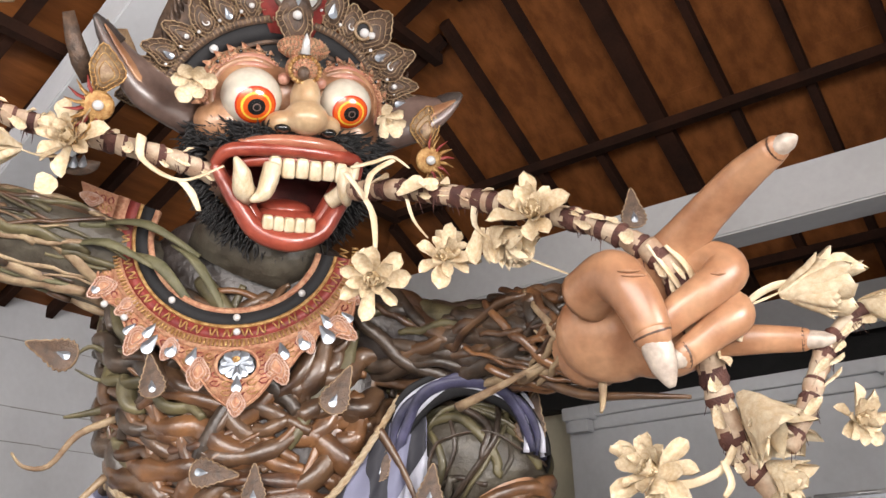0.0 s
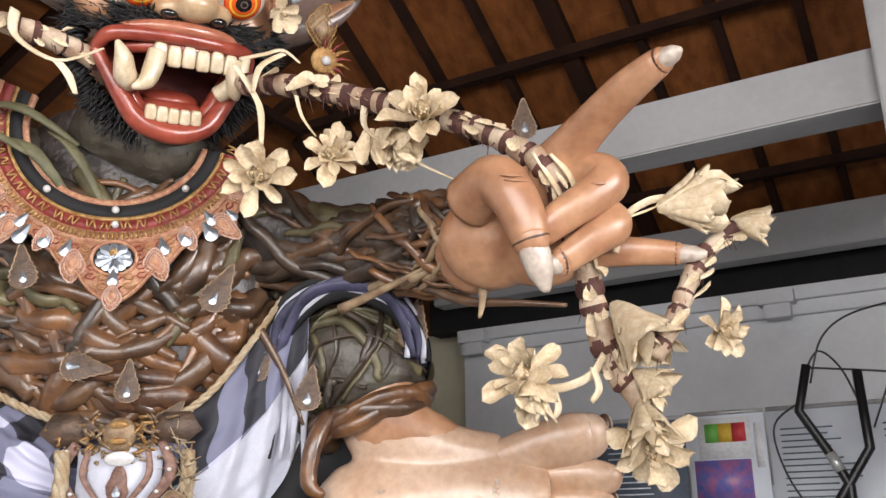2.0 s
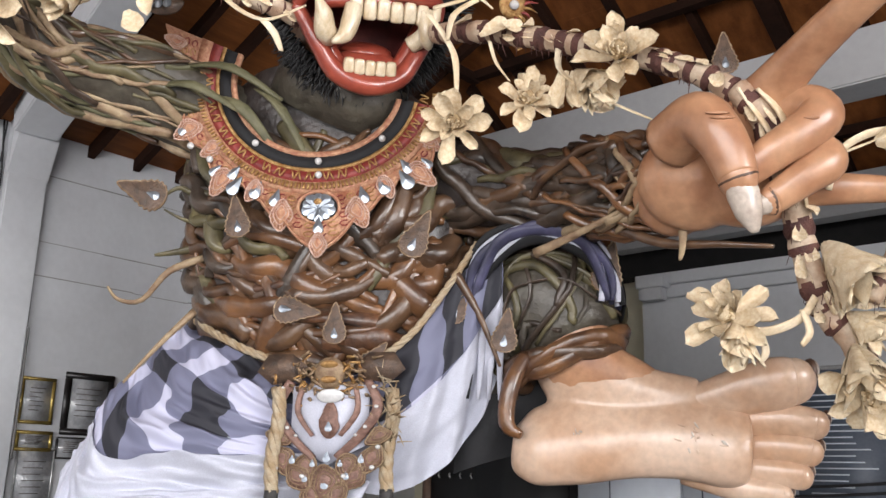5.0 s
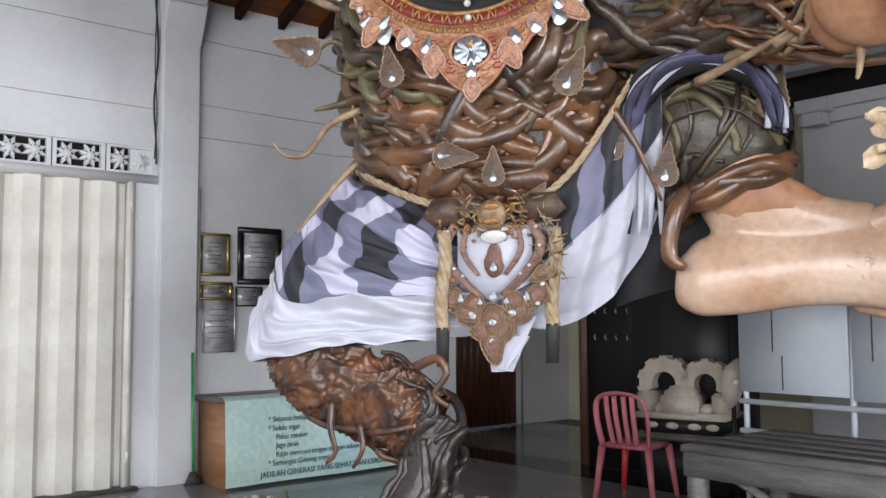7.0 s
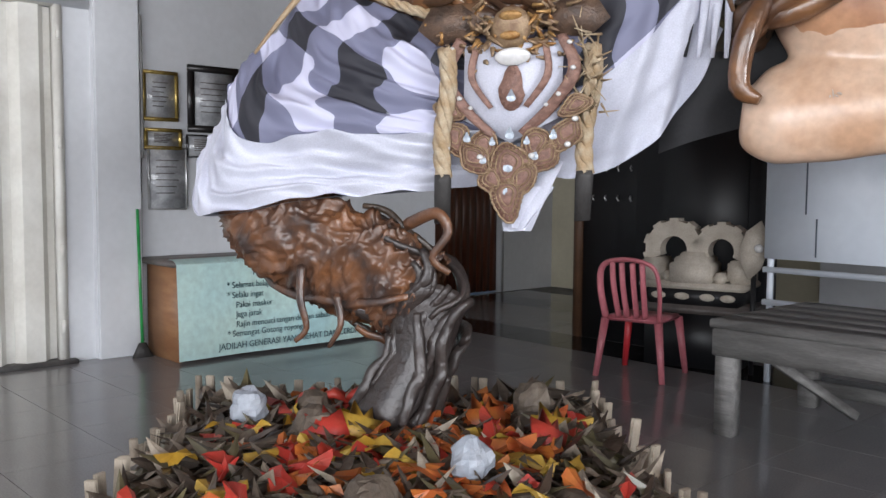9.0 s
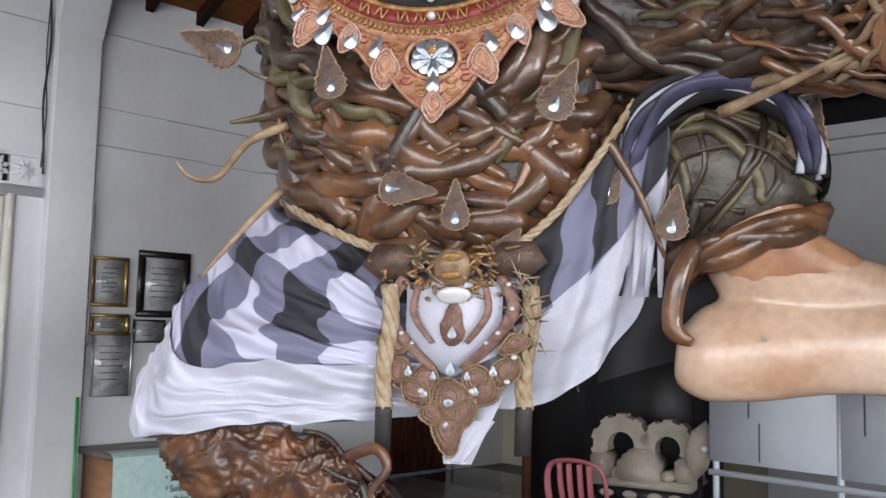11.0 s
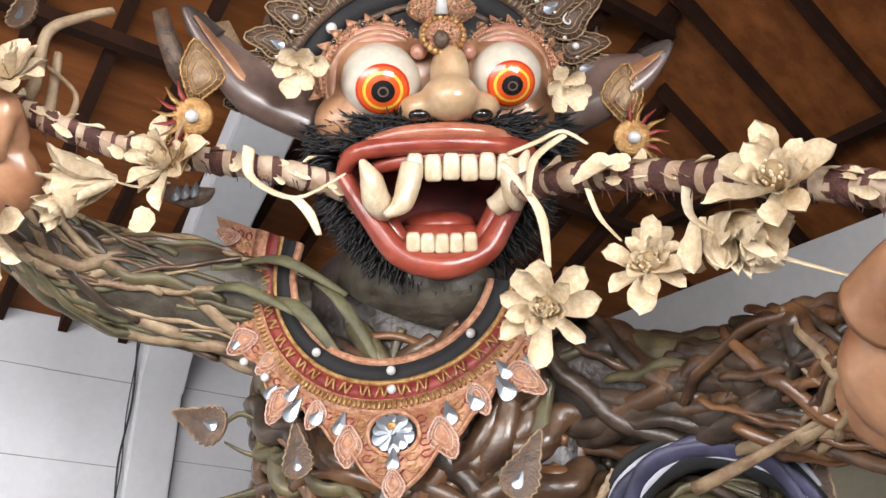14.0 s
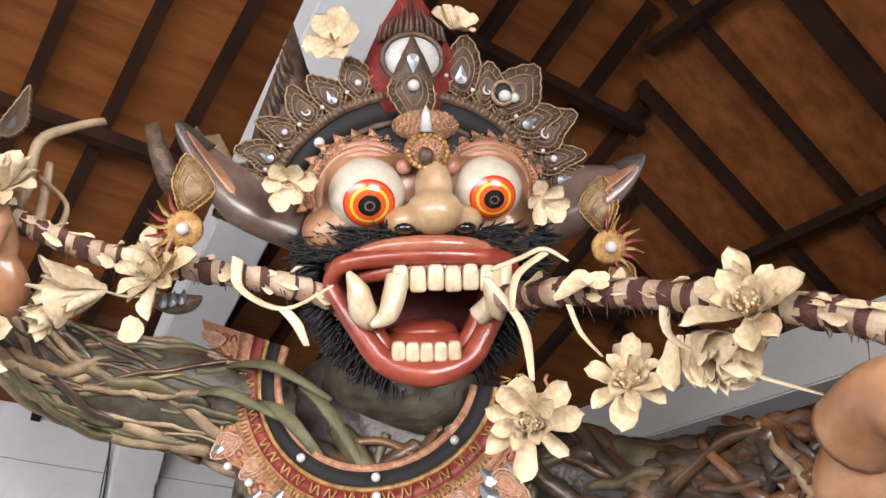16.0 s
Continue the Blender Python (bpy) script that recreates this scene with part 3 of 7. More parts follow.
for k in range(150):
    a, z = tr.uniform(0.05, 3.09), tr.uniform(1.98, 3.55)
    low = z < 2.75
    if low and k % 4 == 0:
        continue
    da = tr.choice((-1, 1)) * tr.uniform(0.03, 0.085)
    dz = tr.uniform(-0.04, 0.04) if low else tr.uniform(0.02, 0.075) * (1 if (a - 1.57) * da > 0 else -1)
    n = tr.randint(7, 15)
    r0 = tr.uniform(0.035, 0.095) if low else tr.uniform(0.024, 0.075)
    pts, w, lift = [], tr.uniform(0, 6.28), tr.uniform(0.0, 0.05)
    for i in range(n):
        p = torso(a, z)
        out = (p - Vector((-1.03, 5.85, z))).normalized()
        pts.append(p + out * (lift + 0.02 * math.sin(1.1 * i + w)))
        a, z = a + da, z + dz + 0.03 * math.sin(0.9 * i + w)
        if not (0.0 < a < 3.14 and 1.95 < z < 3.62):
            break
    if len(pts) > 3:
        m = len(pts)
        st.tube(pts, [r0 * (0.55 + 0.45 * math.sin(math.pi * (0.15 + 0.8 * i / m))) for i in range(m)], root_key(pts[m // 2]), segs=8, smooth=3, flat=tr.uniform(0.45, 1.0))


# long smooth bands that wind across the belly, sagging to the belt
for k in range(15):
    z0 = 2.10 + 0.050 * k + tr.uniform(-0.05, 0.05)
    a0 = tr.uniform(0.3, 1.5)
    a1 = min(2.9, a0 + tr.uniform(0.9, 1.8))
    sag, slope, w, r0 = tr.uniform(-0.20, -0.02), tr.uniform(-0.22, 0.22), tr.uniform(0, 6.28), tr.uniform(0.03, 0.075)
    amp, waves = tr.uniform(0.03, 0.075), tr.uniform(4, 9)
    pts = []
    for i in range(17):
        u = i / 16
        z = z0 + slope * (u - 0.5) + sag * math.sin(math.pi * u) + amp * math.sin(waves * u + w)
        p = torso(a0 + (a1 - a0) * u, max(1.97, z))
        out = (p - Vector((-1.03, 5.85, p.z))).normalized()
        pts.append(p + out * (0.03 + 0.045 * math.sin(6 * u + 2 * w)))
    st.tube(pts, [r0 * (0.30 + 0.70 * math.sin(math.pi * (0.06 + 0.86 * i / 16))) * (1 + 0.22 * math.sin(1.7 * i + w)) for i in range(17)], ("root_orange", "root", "root_orange", "sheath")[k % 4], segs=10, smooth=3, flat=tr.uniform(0.55, 1.0))


def wrap(path, radii, count, keys, thick, spin, seed):
    """Roots that run along a limb and wind round it."""
    q = random.Random(seed)
    pts, rad = spline([Vector(p) for p in path], list(radii), 8)
    n = len(pts)
    for k in range(count):
        i0 = q.randint(0, n - 6)
        i1 = min(n - 1, i0 + q.randint(7, 20))
        ang, turn, lift = q.uniform(0, 6.28), q.uniform(-spin, spin), q.uniform(-0.01, 0.035)
        line = []
        for i in range(i0, i1):
            d = (pts[min(i + 1, n - 1)] - pts[max(i - 1, 0)]).normalized()
            s = d.cross(Vector((0, 0, 1))).normalized()
            t = s.cross(d)
            ang += 0.5 * turn + 0.22 * noise.noise(Vector((i * 0.6, k * 3.3, seed)))
            line.append(pts[i] + (rad[i] + lift + 0.035 * noise.noise(Vector((i * 0.5, k * 1.7, seed + 9.0)))) * (math.cos(ang) * s + math.sin(ang) * t))
        if len(line) > 2:
            th = q.uniform(*thick)
            m = len(line)
            st.tube(line, [th * (0.5 + 0.5 * math.sin(math.pi * (0.12 + 0.8 * i / m))) for i in range(m)], q.choice(keys), segs=7, smooth=2, flat=q.uniform(0.45, 1.0))


wrap(ARM_R, [0.30, 0.27, 0.22, 0.17], 90, ("root_green", "root_green", "root", "root_dark", "root_tan", "root_tan", "leafgreen"), (0.015, 0.045), 0.4, 21)
# mostly dark keys: this arm's weak light is put into its root colours
wrap(ARM_L, [0.30, 0.25, 0.21, 0.19], 76, ("root", "root_green", "root_dark", "root_dark", "root_dark", "root_green"), (0.028, 0.075), 0.34, 22)
wrap(THIGH, [0.40, 0.38, 0.345, 0.30], 16, ("root_dark", "root_green", "hide", "root_green"), (0.02, 0.045), 0.7, 23)
wrap(LEG[1:4], [0.21, 0.25, 0.19], 6, ("sheath", "root_dark"), (0.015, 0.035), 0.45, 24)
wrap(LEG[2:], [0.24, 0.19, 0.13, 0.17], 22, ("root_dark", "legdark", "legdark", "legdark"), (0.016, 0.042), 0.25, 28)
wrap(LEG[:3], [0.26, 0.22, 0.25], 5, ("sheath", "root_dark"), (0.015, 0.035), 0.4, 29)
# creases that hang round the sheathed thigh and the knee
cr = random.Random(31)
for k in range(6):
    c = cr.randint(3, len(leg_pts) - 5)
    a0, span, lean, w = cr.uniform(2.2, 4.6), cr.uniform(1.0, 2.4), cr.uniform(-2.5, 3.5), cr.uniform(0, 6.28)
    line = []
    for i in range(12):
        u = i / 11
        f = min(max(c + lean * (u - 0.5) + 0.9 * math.sin(3.5 * u + w), 0), len(leg_pts) - 1.01)
        at = leg_pts[int(f)].lerp(leg_pts[int(f) + 1], f % 1)
        d = (leg_pts[int(f) + 1] - leg_pts[int(f)]).normalized()
        side = d.cross(Vector((0, 0, 1))).normalized()
        a = a0 + span * (u - 0.5)
        line.append(at + (leg_rad[int(f)] + 0.02) * (math.cos(a) * side + math.sin(a) * side.cross(d)))
    r0 = cr.uniform(0.014, 0.034)
    st.tube(line, [r0 * math.sin(math.pi * (0.06 + 0.88 * i / 11)) for i in range(12)], cr.choice(("sheath", "sheath", "root_orange", "root_dark")), segs=8, smooth=2, flat=0.7)
for line, r in (([(-1.30, 4.66, 1.18), (-1.16, 4.56, 1.22), (-1.10, 4.52, 1.14), (-1.16, 4.5, 1.04), (-1.08, 4.5, 0.98)], 0.026), ([(-1.80, 4.70, 1.0), (-1.78, 4.62, 0.86), (-1.74, 4.6, 0.74), (-1.79, 4.58, 0.68)], 0.022), ([(-1.62, 4.68, 0.88), (-1.58, 4.62, 0.76), (-1.63, 4.6, 0.66)], 0.02)):
    st.tube(line, [r * (1.1 - 0.6 * i / (len(line) - 1)) for i in range(len(line))], "sheath", segs=7, smooth=4)
wrap([(0.40, 5.2, 3.06), (0.72, 4.82, 2.94), (0.92, 4.50, 2.84)], [0.25, 0.24, 0.22], 46, ("root", "root_tan", "root_dark", "root_orange"), (0.016, 0.04), 0.35, 26)
wrap(THIGH, [0.41, 0.39, 0.355, 0.31], 14, ("root_dark", "root_green", "hide", "root_green"), (0.012, 0.03), 0.6, 27)
# big flat leaf strips on the shoulders
for x, y, z, dx, dz in ((-1.75, 5.3, 3.98, 0.55, -0.28), (-1.95, 5.2, 3.80, 0.5, -0.2), (-1.6, 5.28, 3.75, 0.35, -0.4), (-1.35, 5.3, 3.80, 0.3, -0.55)):
    st.tube([(x, y, z), (x + dx * 0.5, y - 0.12, z + dz * 0.4 + 0.03), (x + dx, y - 0.05, z + dz)], [0.03, 0.05, 0.02], "leafgreen", segs=8, smooth=4, flat=0.35)
# twigs that stand off the body
for line, r, key in (([(-1.75, 5.45, 2.78), (-1.95, 5.35, 2.68), (-2.1, 5.3, 2.50), (-2.24, 5.28, 2.50), (-2.31, 5.28, 2.58)], 0.022, "root_tan"),
                     ([(-1.75, 5.5, 3.12), (-1.88, 5.42, 3.22), (-1.98, 5.4, 3.17)], 0.022, "root_green"),
                     ([(-1.75, 5.5, 3.00), (-1.88, 5.42, 3.02), (-1.99, 5.4, 3.08)], 0.016, "root_green"),
                     ([(-1.8, 5.5, 2.86), (-1.95, 5.45, 2.82), (-2.06, 5.42, 2.80)], 0.025, "root_green"),
                     ([(-1.78, 5.3, 2.42), (-1.95, 5.15, 2.2), (-2.12, 5.05, 1.98)], 0.02, "root_tan"),
                     ([(0.19, 4.9, 2.60), (0.45, 4.75, 2.68), (0.68, 4.6, 2.76)], 0.026, "root_tan"),
                     ([(0.55, 4.7, 2.70), (0.7, 4.62, 2.74), (0.78, 4.55, 2.68)], 0.026, "root_tan"),
                     ([(0.62, 4.85, 2.72), (0.82, 4.6, 2.55), (1.05, 4.4, 2.48), (1.28, 4.25, 2.42)], 0.03, "root"),
                     ([(0.9, 4.45, 2.58), (0.88, 4.4, 2.46), (0.86, 4.36, 2.40)], 0.022, "root_tan"),
                     ([(-0.25, 5.25, 2.6), (-0.12, 5.2, 2.35), (0.0, 5.18, 2.05)], 0.026, "root")):
    st.tube(line, [r * (1.15 - 0.8 * i / (len(line) - 1)) for i in range(len(line))], key, segs=7, smooth=4)
# ankle ring of twisted roots
for w in (0.0, 2.1, 4.2):
    st.tube([(0.37 + 0.32 * math.cos(t) + 0.02 * math.sin(3 * t + w), 5.5 + 0.26 * math.sin(t), 2.13 + 0.05 * math.sin(2 * t + w) + 0.10 * math.cos(t)) for t in [0.3 * i for i in range(22)]], 0.045, "root_orange" if w else "root", segs=7)
st.tube([(0.14, 5.3, 2.12), (0.06, 5.2, 1.95), (0.04, 5.16, 1.75), (0.12, 5.12, 1.68)], [0.045, 0.05, 0.045, 0.02], "root_orange", segs=10, smooth=4)

# raised foot with its sole to the front
foot = Shape()
foot.tube([(0.08, 5.40, 1.65), (0.20, 5.39, 1.65), (0.42, 5.40, 1.68), (0.75, 5.42, 1.71), (1.05, 5.40, 1.70), (1.26, 5.38, 1.66), (1.34, 5.38, 1.65)], [0.13, 0.26, 0.295, 0.29, 0.30, 0.31, 0.27], "sole", segs=24, smooth=5, flat=0.62)
foot.tube([(0.40, 5.56, 2.20), (0.52, 5.52, 2.0), (0.8, 5.48, 1.88), (1.1, 5.44, 1.84)], [0.24, 0.24, 0.2, 0.16], "sole", segs=20, smooth=4)
foot_v, foot_f = blend(foot, 0.022, 12)
st.add(foot_v, foot_f, "sole")
# peeled flakes on the sole; the ivory ones are glints put into colour
fk = random.Random(19)
for i in range(18):
    if i < 14:
        fx, fz, key = 1.06 + fk.gauss(0, 0.075), 1.67 + fk.gauss(0, 0.05), "sole" if i % 3 else "nail"
    else:
        fx, fz, key = 0.40 + 0.012 * (i - 14), 1.69 + 0.01 * (i % 2), "nail"
    p = min((v for v in foot_v if (v.x - fx) ** 2 + (v.z - fz) ** 2 < 0.0012), key=lambda v: v.y)
    st.ball((fx, p.y + 0.001, fz), (fk.uniform(0.004, 0.028), 0.003, fk.uniform(0.003, 0.009)), key, rings=6, segs=9, turn=pose(0, 0, 0, 0, fk.uniform(0, 180), 0))
st.tube([(0.40, 5.53, 2.24), (0.50, 5.49, 2.06), (0.78, 5.46, 1.945), (1.0, 5.43, 1.90)], [0.245, 0.225, 0.155, 0.06], "skin", segs=20, smooth=5)

# toes, each with a dark rimmed nail at its tip
for line, radii in (([(0.98, 5.44, 1.82), (1.30, 5.32, 1.90), (1.48, 5.25, 1.93), (1.57, 5.24, 1.94)], [0.10, 0.135, 0.145, 0.125]),
                    ([(1.10, 5.45, 1.74), (1.44, 5.32, 1.745), (1.60, 5.27, 1.73), (1.68, 5.26, 1.715)], [0.08, 0.09, 0.09, 0.078]),
                    ([(1.10, 5.45, 1.63), (1.42, 5.32, 1.61), (1.58, 5.27, 1.59), (1.65, 5.26, 1.575)], [0.07, 0.082, 0.082, 0.07]),
                    ([(1.08, 5.45, 1.55), (1.38, 5.32, 1.495), (1.53, 5.27, 1.47), (1.60, 5.26, 1.455)], [0.06, 0.074, 0.074, 0.063]),
                    ([(1.02, 5.45, 1.50), (1.30, 5.32, 1.41), (1.44, 5.27, 1.375), (1.50, 5.26, 1.36)], [0.055, 0.068, 0.068, 0.058])):
    st.tube(line, radii, "sole", segs=18, smooth=6)
    st.ball(line[-1], radii[-1], "sole", rings=12, segs=18)
    r = radii[-1]
    st.ball((line[-1][0] + 0.80 * r, line[-1][1] + 0.25 * r, line[-1][2] + 0.38 * r), (0.34 * r, 0.72 * r, 0.62 * r), "naildark", rings=8, segs=12)
    st.ball((line[-1][0] + 0.90 * r, line[-1][1] + 0.25 * r, line[-1][2] + 0.44 * r), (0.30 * r, 0.60 * r, 0.52 * r), "nail", rings=8, segs=12)

# open hand: palm, hanging thumb, two curled fingers, two stretched ones
def finger(line, radii, nail_tip):
    """A jointed finger with a rounded end, a dark cuticle and an ivory nail."""
    pts = [Vector(p) for p in line]
    st.tube(pts, radii, "skin", segs=18, smooth=7)
    end, d = pts[-1], (pts[-1] - pts[-2]).normalized()
    st.ball(end, (radii[-1], radii[-1], radii[-1]), "skin", rings=10, segs=16)
    if nail_tip:
        tip = Vector(nail_tip)
        d = (tip - end).normalized()
        ring = radii[-1]
        st.tube([end - d * 0.012, end + d * 0.004, end + d * 0.02], [ring * 0.9, ring * 1.03, ring * 0.9], "naildark", segs=16, smooth=3)
        st.tube([end, end.lerp(tip, 0.3), end.lerp(tip, 0.65), tip], [ring * 0.86, ring * 0.94, ring * 0.8, ring * 0.2], "nail", segs=14, smooth=4, flat=0.8)


hand = Shape()
hand.ball((0.95, 4.33, 2.79), (0.28, 0.24, 0.255), "skin").ball((1.16, 4.24, 2.93), (0.22, 0.18, 0.17), "skin").ball((1.18, 4.26, 2.72), (0.28, 0.18, 0.2), "skin").ball((0.88, 4.5, 2.80), (0.22, 0.24, 0.24), "skin").ball((0.86, 4.10, 2.93), (0.145, 0.15, 0.135), "skin")
hand.tube([(1.12, 4.2, 3.0), (1.27, 4.0, 3.10), (1.37, 3.78, 3.17), (1.49, 3.52, 3.235), (1.60, 3.31, 3.27)], [0.15, 0.118, 0.098, 0.087, 0.066], "skin", segs=14, smooth=4)
st.add(*blend(hand, 0.018, 5), "skin")
finger([(0.82, 4.10, 2.91), (0.905, 3.88, 2.925), (0.955, 3.77, 2.82), (0.995, 3.73, 2.70), (1.02, 3.71, 2.58)], [0.14, 0.128, 0.114, 0.104, 0.088], (1.085, 3.74, 2.345))
finger([(1.24, 4.15, 2.98), (1.40, 3.95, 2.98), (1.435, 3.84, 2.90), (1.32, 3.80, 2.80), (1.19, 3.79, 2.715), (1.08, 3.80, 2.635)], [0.12, 0.115, 0.105, 0.092, 0.084, 0.070], (0.99, 3.80, 2.585))
finger([(1.26, 4.2, 2.80), (1.41, 3.96, 2.76), (1.445, 3.86, 2.69), (1.34, 3.83, 2.615), (1.18, 3.82, 2.51)], [0.11, 0.105, 0.092, 0.082, 0.066], (1.075, 3.81, 2.475))
finger([(1.24, 4.3, 2.72), (1.47, 4.15, 2.66), (1.66, 4.08, 2.63), (1.80, 4.05, 2.61)], [0.1, 0.08, 0.068, 0.058], (1.94, 3.99, 2.585))
finger([(1.585, 3.345, 3.265), (1.60, 3.315, 3.27)], [0.068, 0.062], (1.665, 3.215, 3.275))
# knuckle creases
for c, w in (((0.945, 3.645, 2.86), 0.05), ((0.965, 3.64, 2.835), 0.055), ((1.36, 3.70, 2.84), 0.035)):
    st.tube([(c[0] - w, c[1] + 0.02, c[2] + 0.01), c, (c[0] + w, c[1] + 0.02, c[2] + 0.005)], [0.003, 0.009, 0.003], "skin", segs=6, smooth=3)
# the other hand at the pole's far end
palm = Shape()
palm.ball((-2.62, 4.42, 4.22), (0.2, 0.2, 0.22), "skin").ball((-2.75, 4.5, 4.1), (0.2, 0.2, 0.22), "skin")
palm.tube([(-2.66, 4.35, 4.35), (-2.62, 4.25, 4.65), (-2.66, 4.2, 4.95), (-2.74, 4.18, 5.2)], [0.12, 0.1, 0.085, 0.06], "skin", segs=12, smooth=4)
palm.tube([(-2.5, 4.35, 4.35), (-2.42, 4.18, 4.42), (-2.45, 4.12, 4.28), (-2.55, 4.2, 4.2)], [0.1, 0.1, 0.085, 0.07], "skin", segs=12, smooth=4)
st.add(*blend(palm, 0.02, 6), "skin")

# head
HEAD0 = len(st.v)
skull = Shape()
skull.ball((-0.02, 0.50, 0.04), (0.54, 0.44, 0.48), "face").ball((-0.02, 0.74, -0.34), (0.50, 0.40, 0.36), "face").ball((-0.03, 0.70, -0.56), (0.42, 0.36, 0.36), "face").ball((-0.02, 0.14, -0.20), (0.40, 0.12, 0.09), "face")
skull.ball((-0.40, 0.20, -0.16), (0.17, 0.16, 0.15), "face").ball((0.36, 0.20, -0.16), (0.17, 0.16, 0.15), "face")
for x in (-0.27, 0.27):
    skull.ball((x, 0.17, 0.03), (0.215, 0.15, 0.215), "face")
st.add(*blend(skull, 0.03, 5), "face", HEAD)
nose = Shape()
nose.ball((0.012, -0.06, -0.085), (0.125, 0.15, 0.105), "nose").ball((0.02, 0.03, 0.03), (0.085, 0.13, 0.14), "nose").ball((-0.115, 0.0, -0.125), (0.09, 0.11, 0.072), "nose").ball((0.14, 0.0, -0.12), (0.09, 0.11, 0.072), "nose")
st.add(*blend(nose, 0.015, 6), "nose", HEAD)
for x in (-0.115, 0.14):
    st.ball((x, -0.070, -0.155), (0.050, 0.05, 0.030), "pupil", HEAD, 8, 12)


def cap(center, radius, a0, a1, key, tilt):
    """A ring of a ball's surface round its gaze, from the angle a0 to a1."""
    q = HEAD @ Matrix.Translation(center) @ Euler((radians(tilt[0]), 0, radians(tilt[1]))).to_matrix().to_4x4()

    def f(s, t):
        a, w = radians(a0 + (a1 - a0) * t), 2 * math.pi * s
        return (radius * math.sin(a) * math.cos(w), -radius * math.cos(a), radius * math.sin(a) * math.sin(w))
    st.grid(f, 32, 3, key, q)


for x, z, r in ((-0.27, 0.01, 0.172), (0.27, 0.03, 0.158)):
    st.ball((x, 0.10, z), r, "eyeball", HEAD, 18, 28)
    gaze = (22, 2)
    for a0, a1, key, lift in ((0, 9, "pupil", 0.010), (9, 12, "pupil", 0.0095), (12, 16, "pupil", 0.009), (16, 24, "iris_orange", 0.008), (24, 28.5, "iris_yellow", 0.0075), (28.5, 36, "iris_orange", 0.007), (36, 40, "iris_red", 0.006)):
        cap((x, 0.10, z), r + lift * 0.6, a0, a1, key, gaze)
    cap((x, 0.10, z), r + 0.0075, 0, 8, "pupil", gaze)
    cap((x, 0.10, z), r + 0.0085, 5, 7.5, "eardark", gaze)
    for rad, key, th in ((1.08, "facepink", 0.028), (1.22, "face", 0.030), (1.34, "facepink", 0.026), (1.02, "redleather", 0.010)):
        st.tube([(x + r * rad * math.cos(t), 0.11 - 0.05 * (1.4 - rad) + 0.05 * abs(math.cos(t)), z + r * rad * math.sin(t)) for t in [2 * math.pi * i / 28 for i in range(29)]], th, key, HEAD, segs=8)
    # relief brow with a toothed rim
    def brow(u, v, x=x, z=z, r=r):
        t = radians(-14 + 208 * u)
        rr = r * (1.34 + 0.34 * v)
        return (x + rr * math.cos(t), 0.145 - 0.055 * math.sin(math.pi * v) + 0.05 * v + 0.006 * math.sin(41 * u + 9 * v), z + rr * math.sin(t))
    st.grid(brow, 60, 6, "copper", HEAD)
    for i in range(14):
        t = radians(-10 + 200 * i / 13)
        rr = r * 1.60
        st.tube([(x + rr * math.cos(t), 0.145, z + rr * math.sin(t)), (x + rr * 1.16 * math.cos(t + 0.06), 0.16, z + rr * 1.16 * math.sin(t + 0.06))], [0.036, 0.004], "copper", HEAD, segs=6, flat=0.5)
    for i in range(6):
        t = radians(10 + 32 * i)
        st.ball((x + r * 1.53 * math.cos(t), 0.10, z + r * 1.53 * math.sin(t)), (0.011, 0.006, 0.011), "pupil", HEAD, 5, 8)
    for i in range(40):
        t = radians(-12 + 204 * i / 39)
        st.ball((x + r * 1.40 * math.cos(t), 0.108, z + r * 1.40 * math.sin(t)), 0.0085, "copper", HEAD, 4, 6)
# forehead boss
hr0 = random.Random(41)
for c, r, key in (((-0.01, 0.02, 0.20), (0.10, 0.08, 0.09), "copper"), ((-0.01, 0.05, 0.32), (0.15, 0.09, 0.075), "copper"), ((-0.02, -0.05, 0.17), (0.035, 0.03, 0.04), "bronze"), ((-0.11, 0.03, 0.13), (0.035, 0.03, 0.035), "facepink"), ((0.10, 0.03, 0.13), (0.035, 0.03, 0.035), "facepink")):
    st.ball(c, r, key, HEAD, 8, 12)
for i in range(150):
    t, k = 2.4 * i, math.sqrt((i + 0.5) / 150)
    st.ball((-0.01 + 0.145 * k * math.cos(t), 0.05 - 0.088 * math.sqrt(1 - 0.97 * k * k), 0.32 + 0.072 * k * math.sin(t)), 0.0075, "dullgold" if i % 3 else "copper", HEAD, 4, 5)
for i in range(90):
    t, k = 2.4 * i, math.sqrt((i + 0.5) / 90)
    st.ball((-0.01 + 0.095 * k * math.cos(t), 0.02 - 0.078 * math.sqrt(1 - 0.97 * k * k), 0.20 + 0.086 * k * math.sin(t)), 0.007, "dullgold" if i % 3 else "copper", HEAD, 4, 5)
for sx in (-0.27, 0.27):
    for i in range(120):
        t = radians(hr0.uniform(-10, 190))
        rr = 0.168 * hr0.uniform(1.40, 1.64)
        st.ball((sx + rr * math.cos(t), 0.112 + 0.03 * abs(rr / 0.168 - 1.5), 0.02 + rr * math.sin(t)), 0.0065, "dullgold", HEAD, 4, 5)
st.tube([(-0.015, -0.03, 0.28), (-0.015, -0.04, 0.36), (-0.015, -0.03, 0.40)], [0.03, 0.02, 0.004], "pearl", HEAD, segs=8)
for i in range(22):
    t = 2 * math.pi * i / 22
    st.ball((-0.01 + 0.085 * math.cos(t), -0.035, 0.19 + 0.075 * math.sin(t)), 0.014, "gold", HEAD, 5, 6)

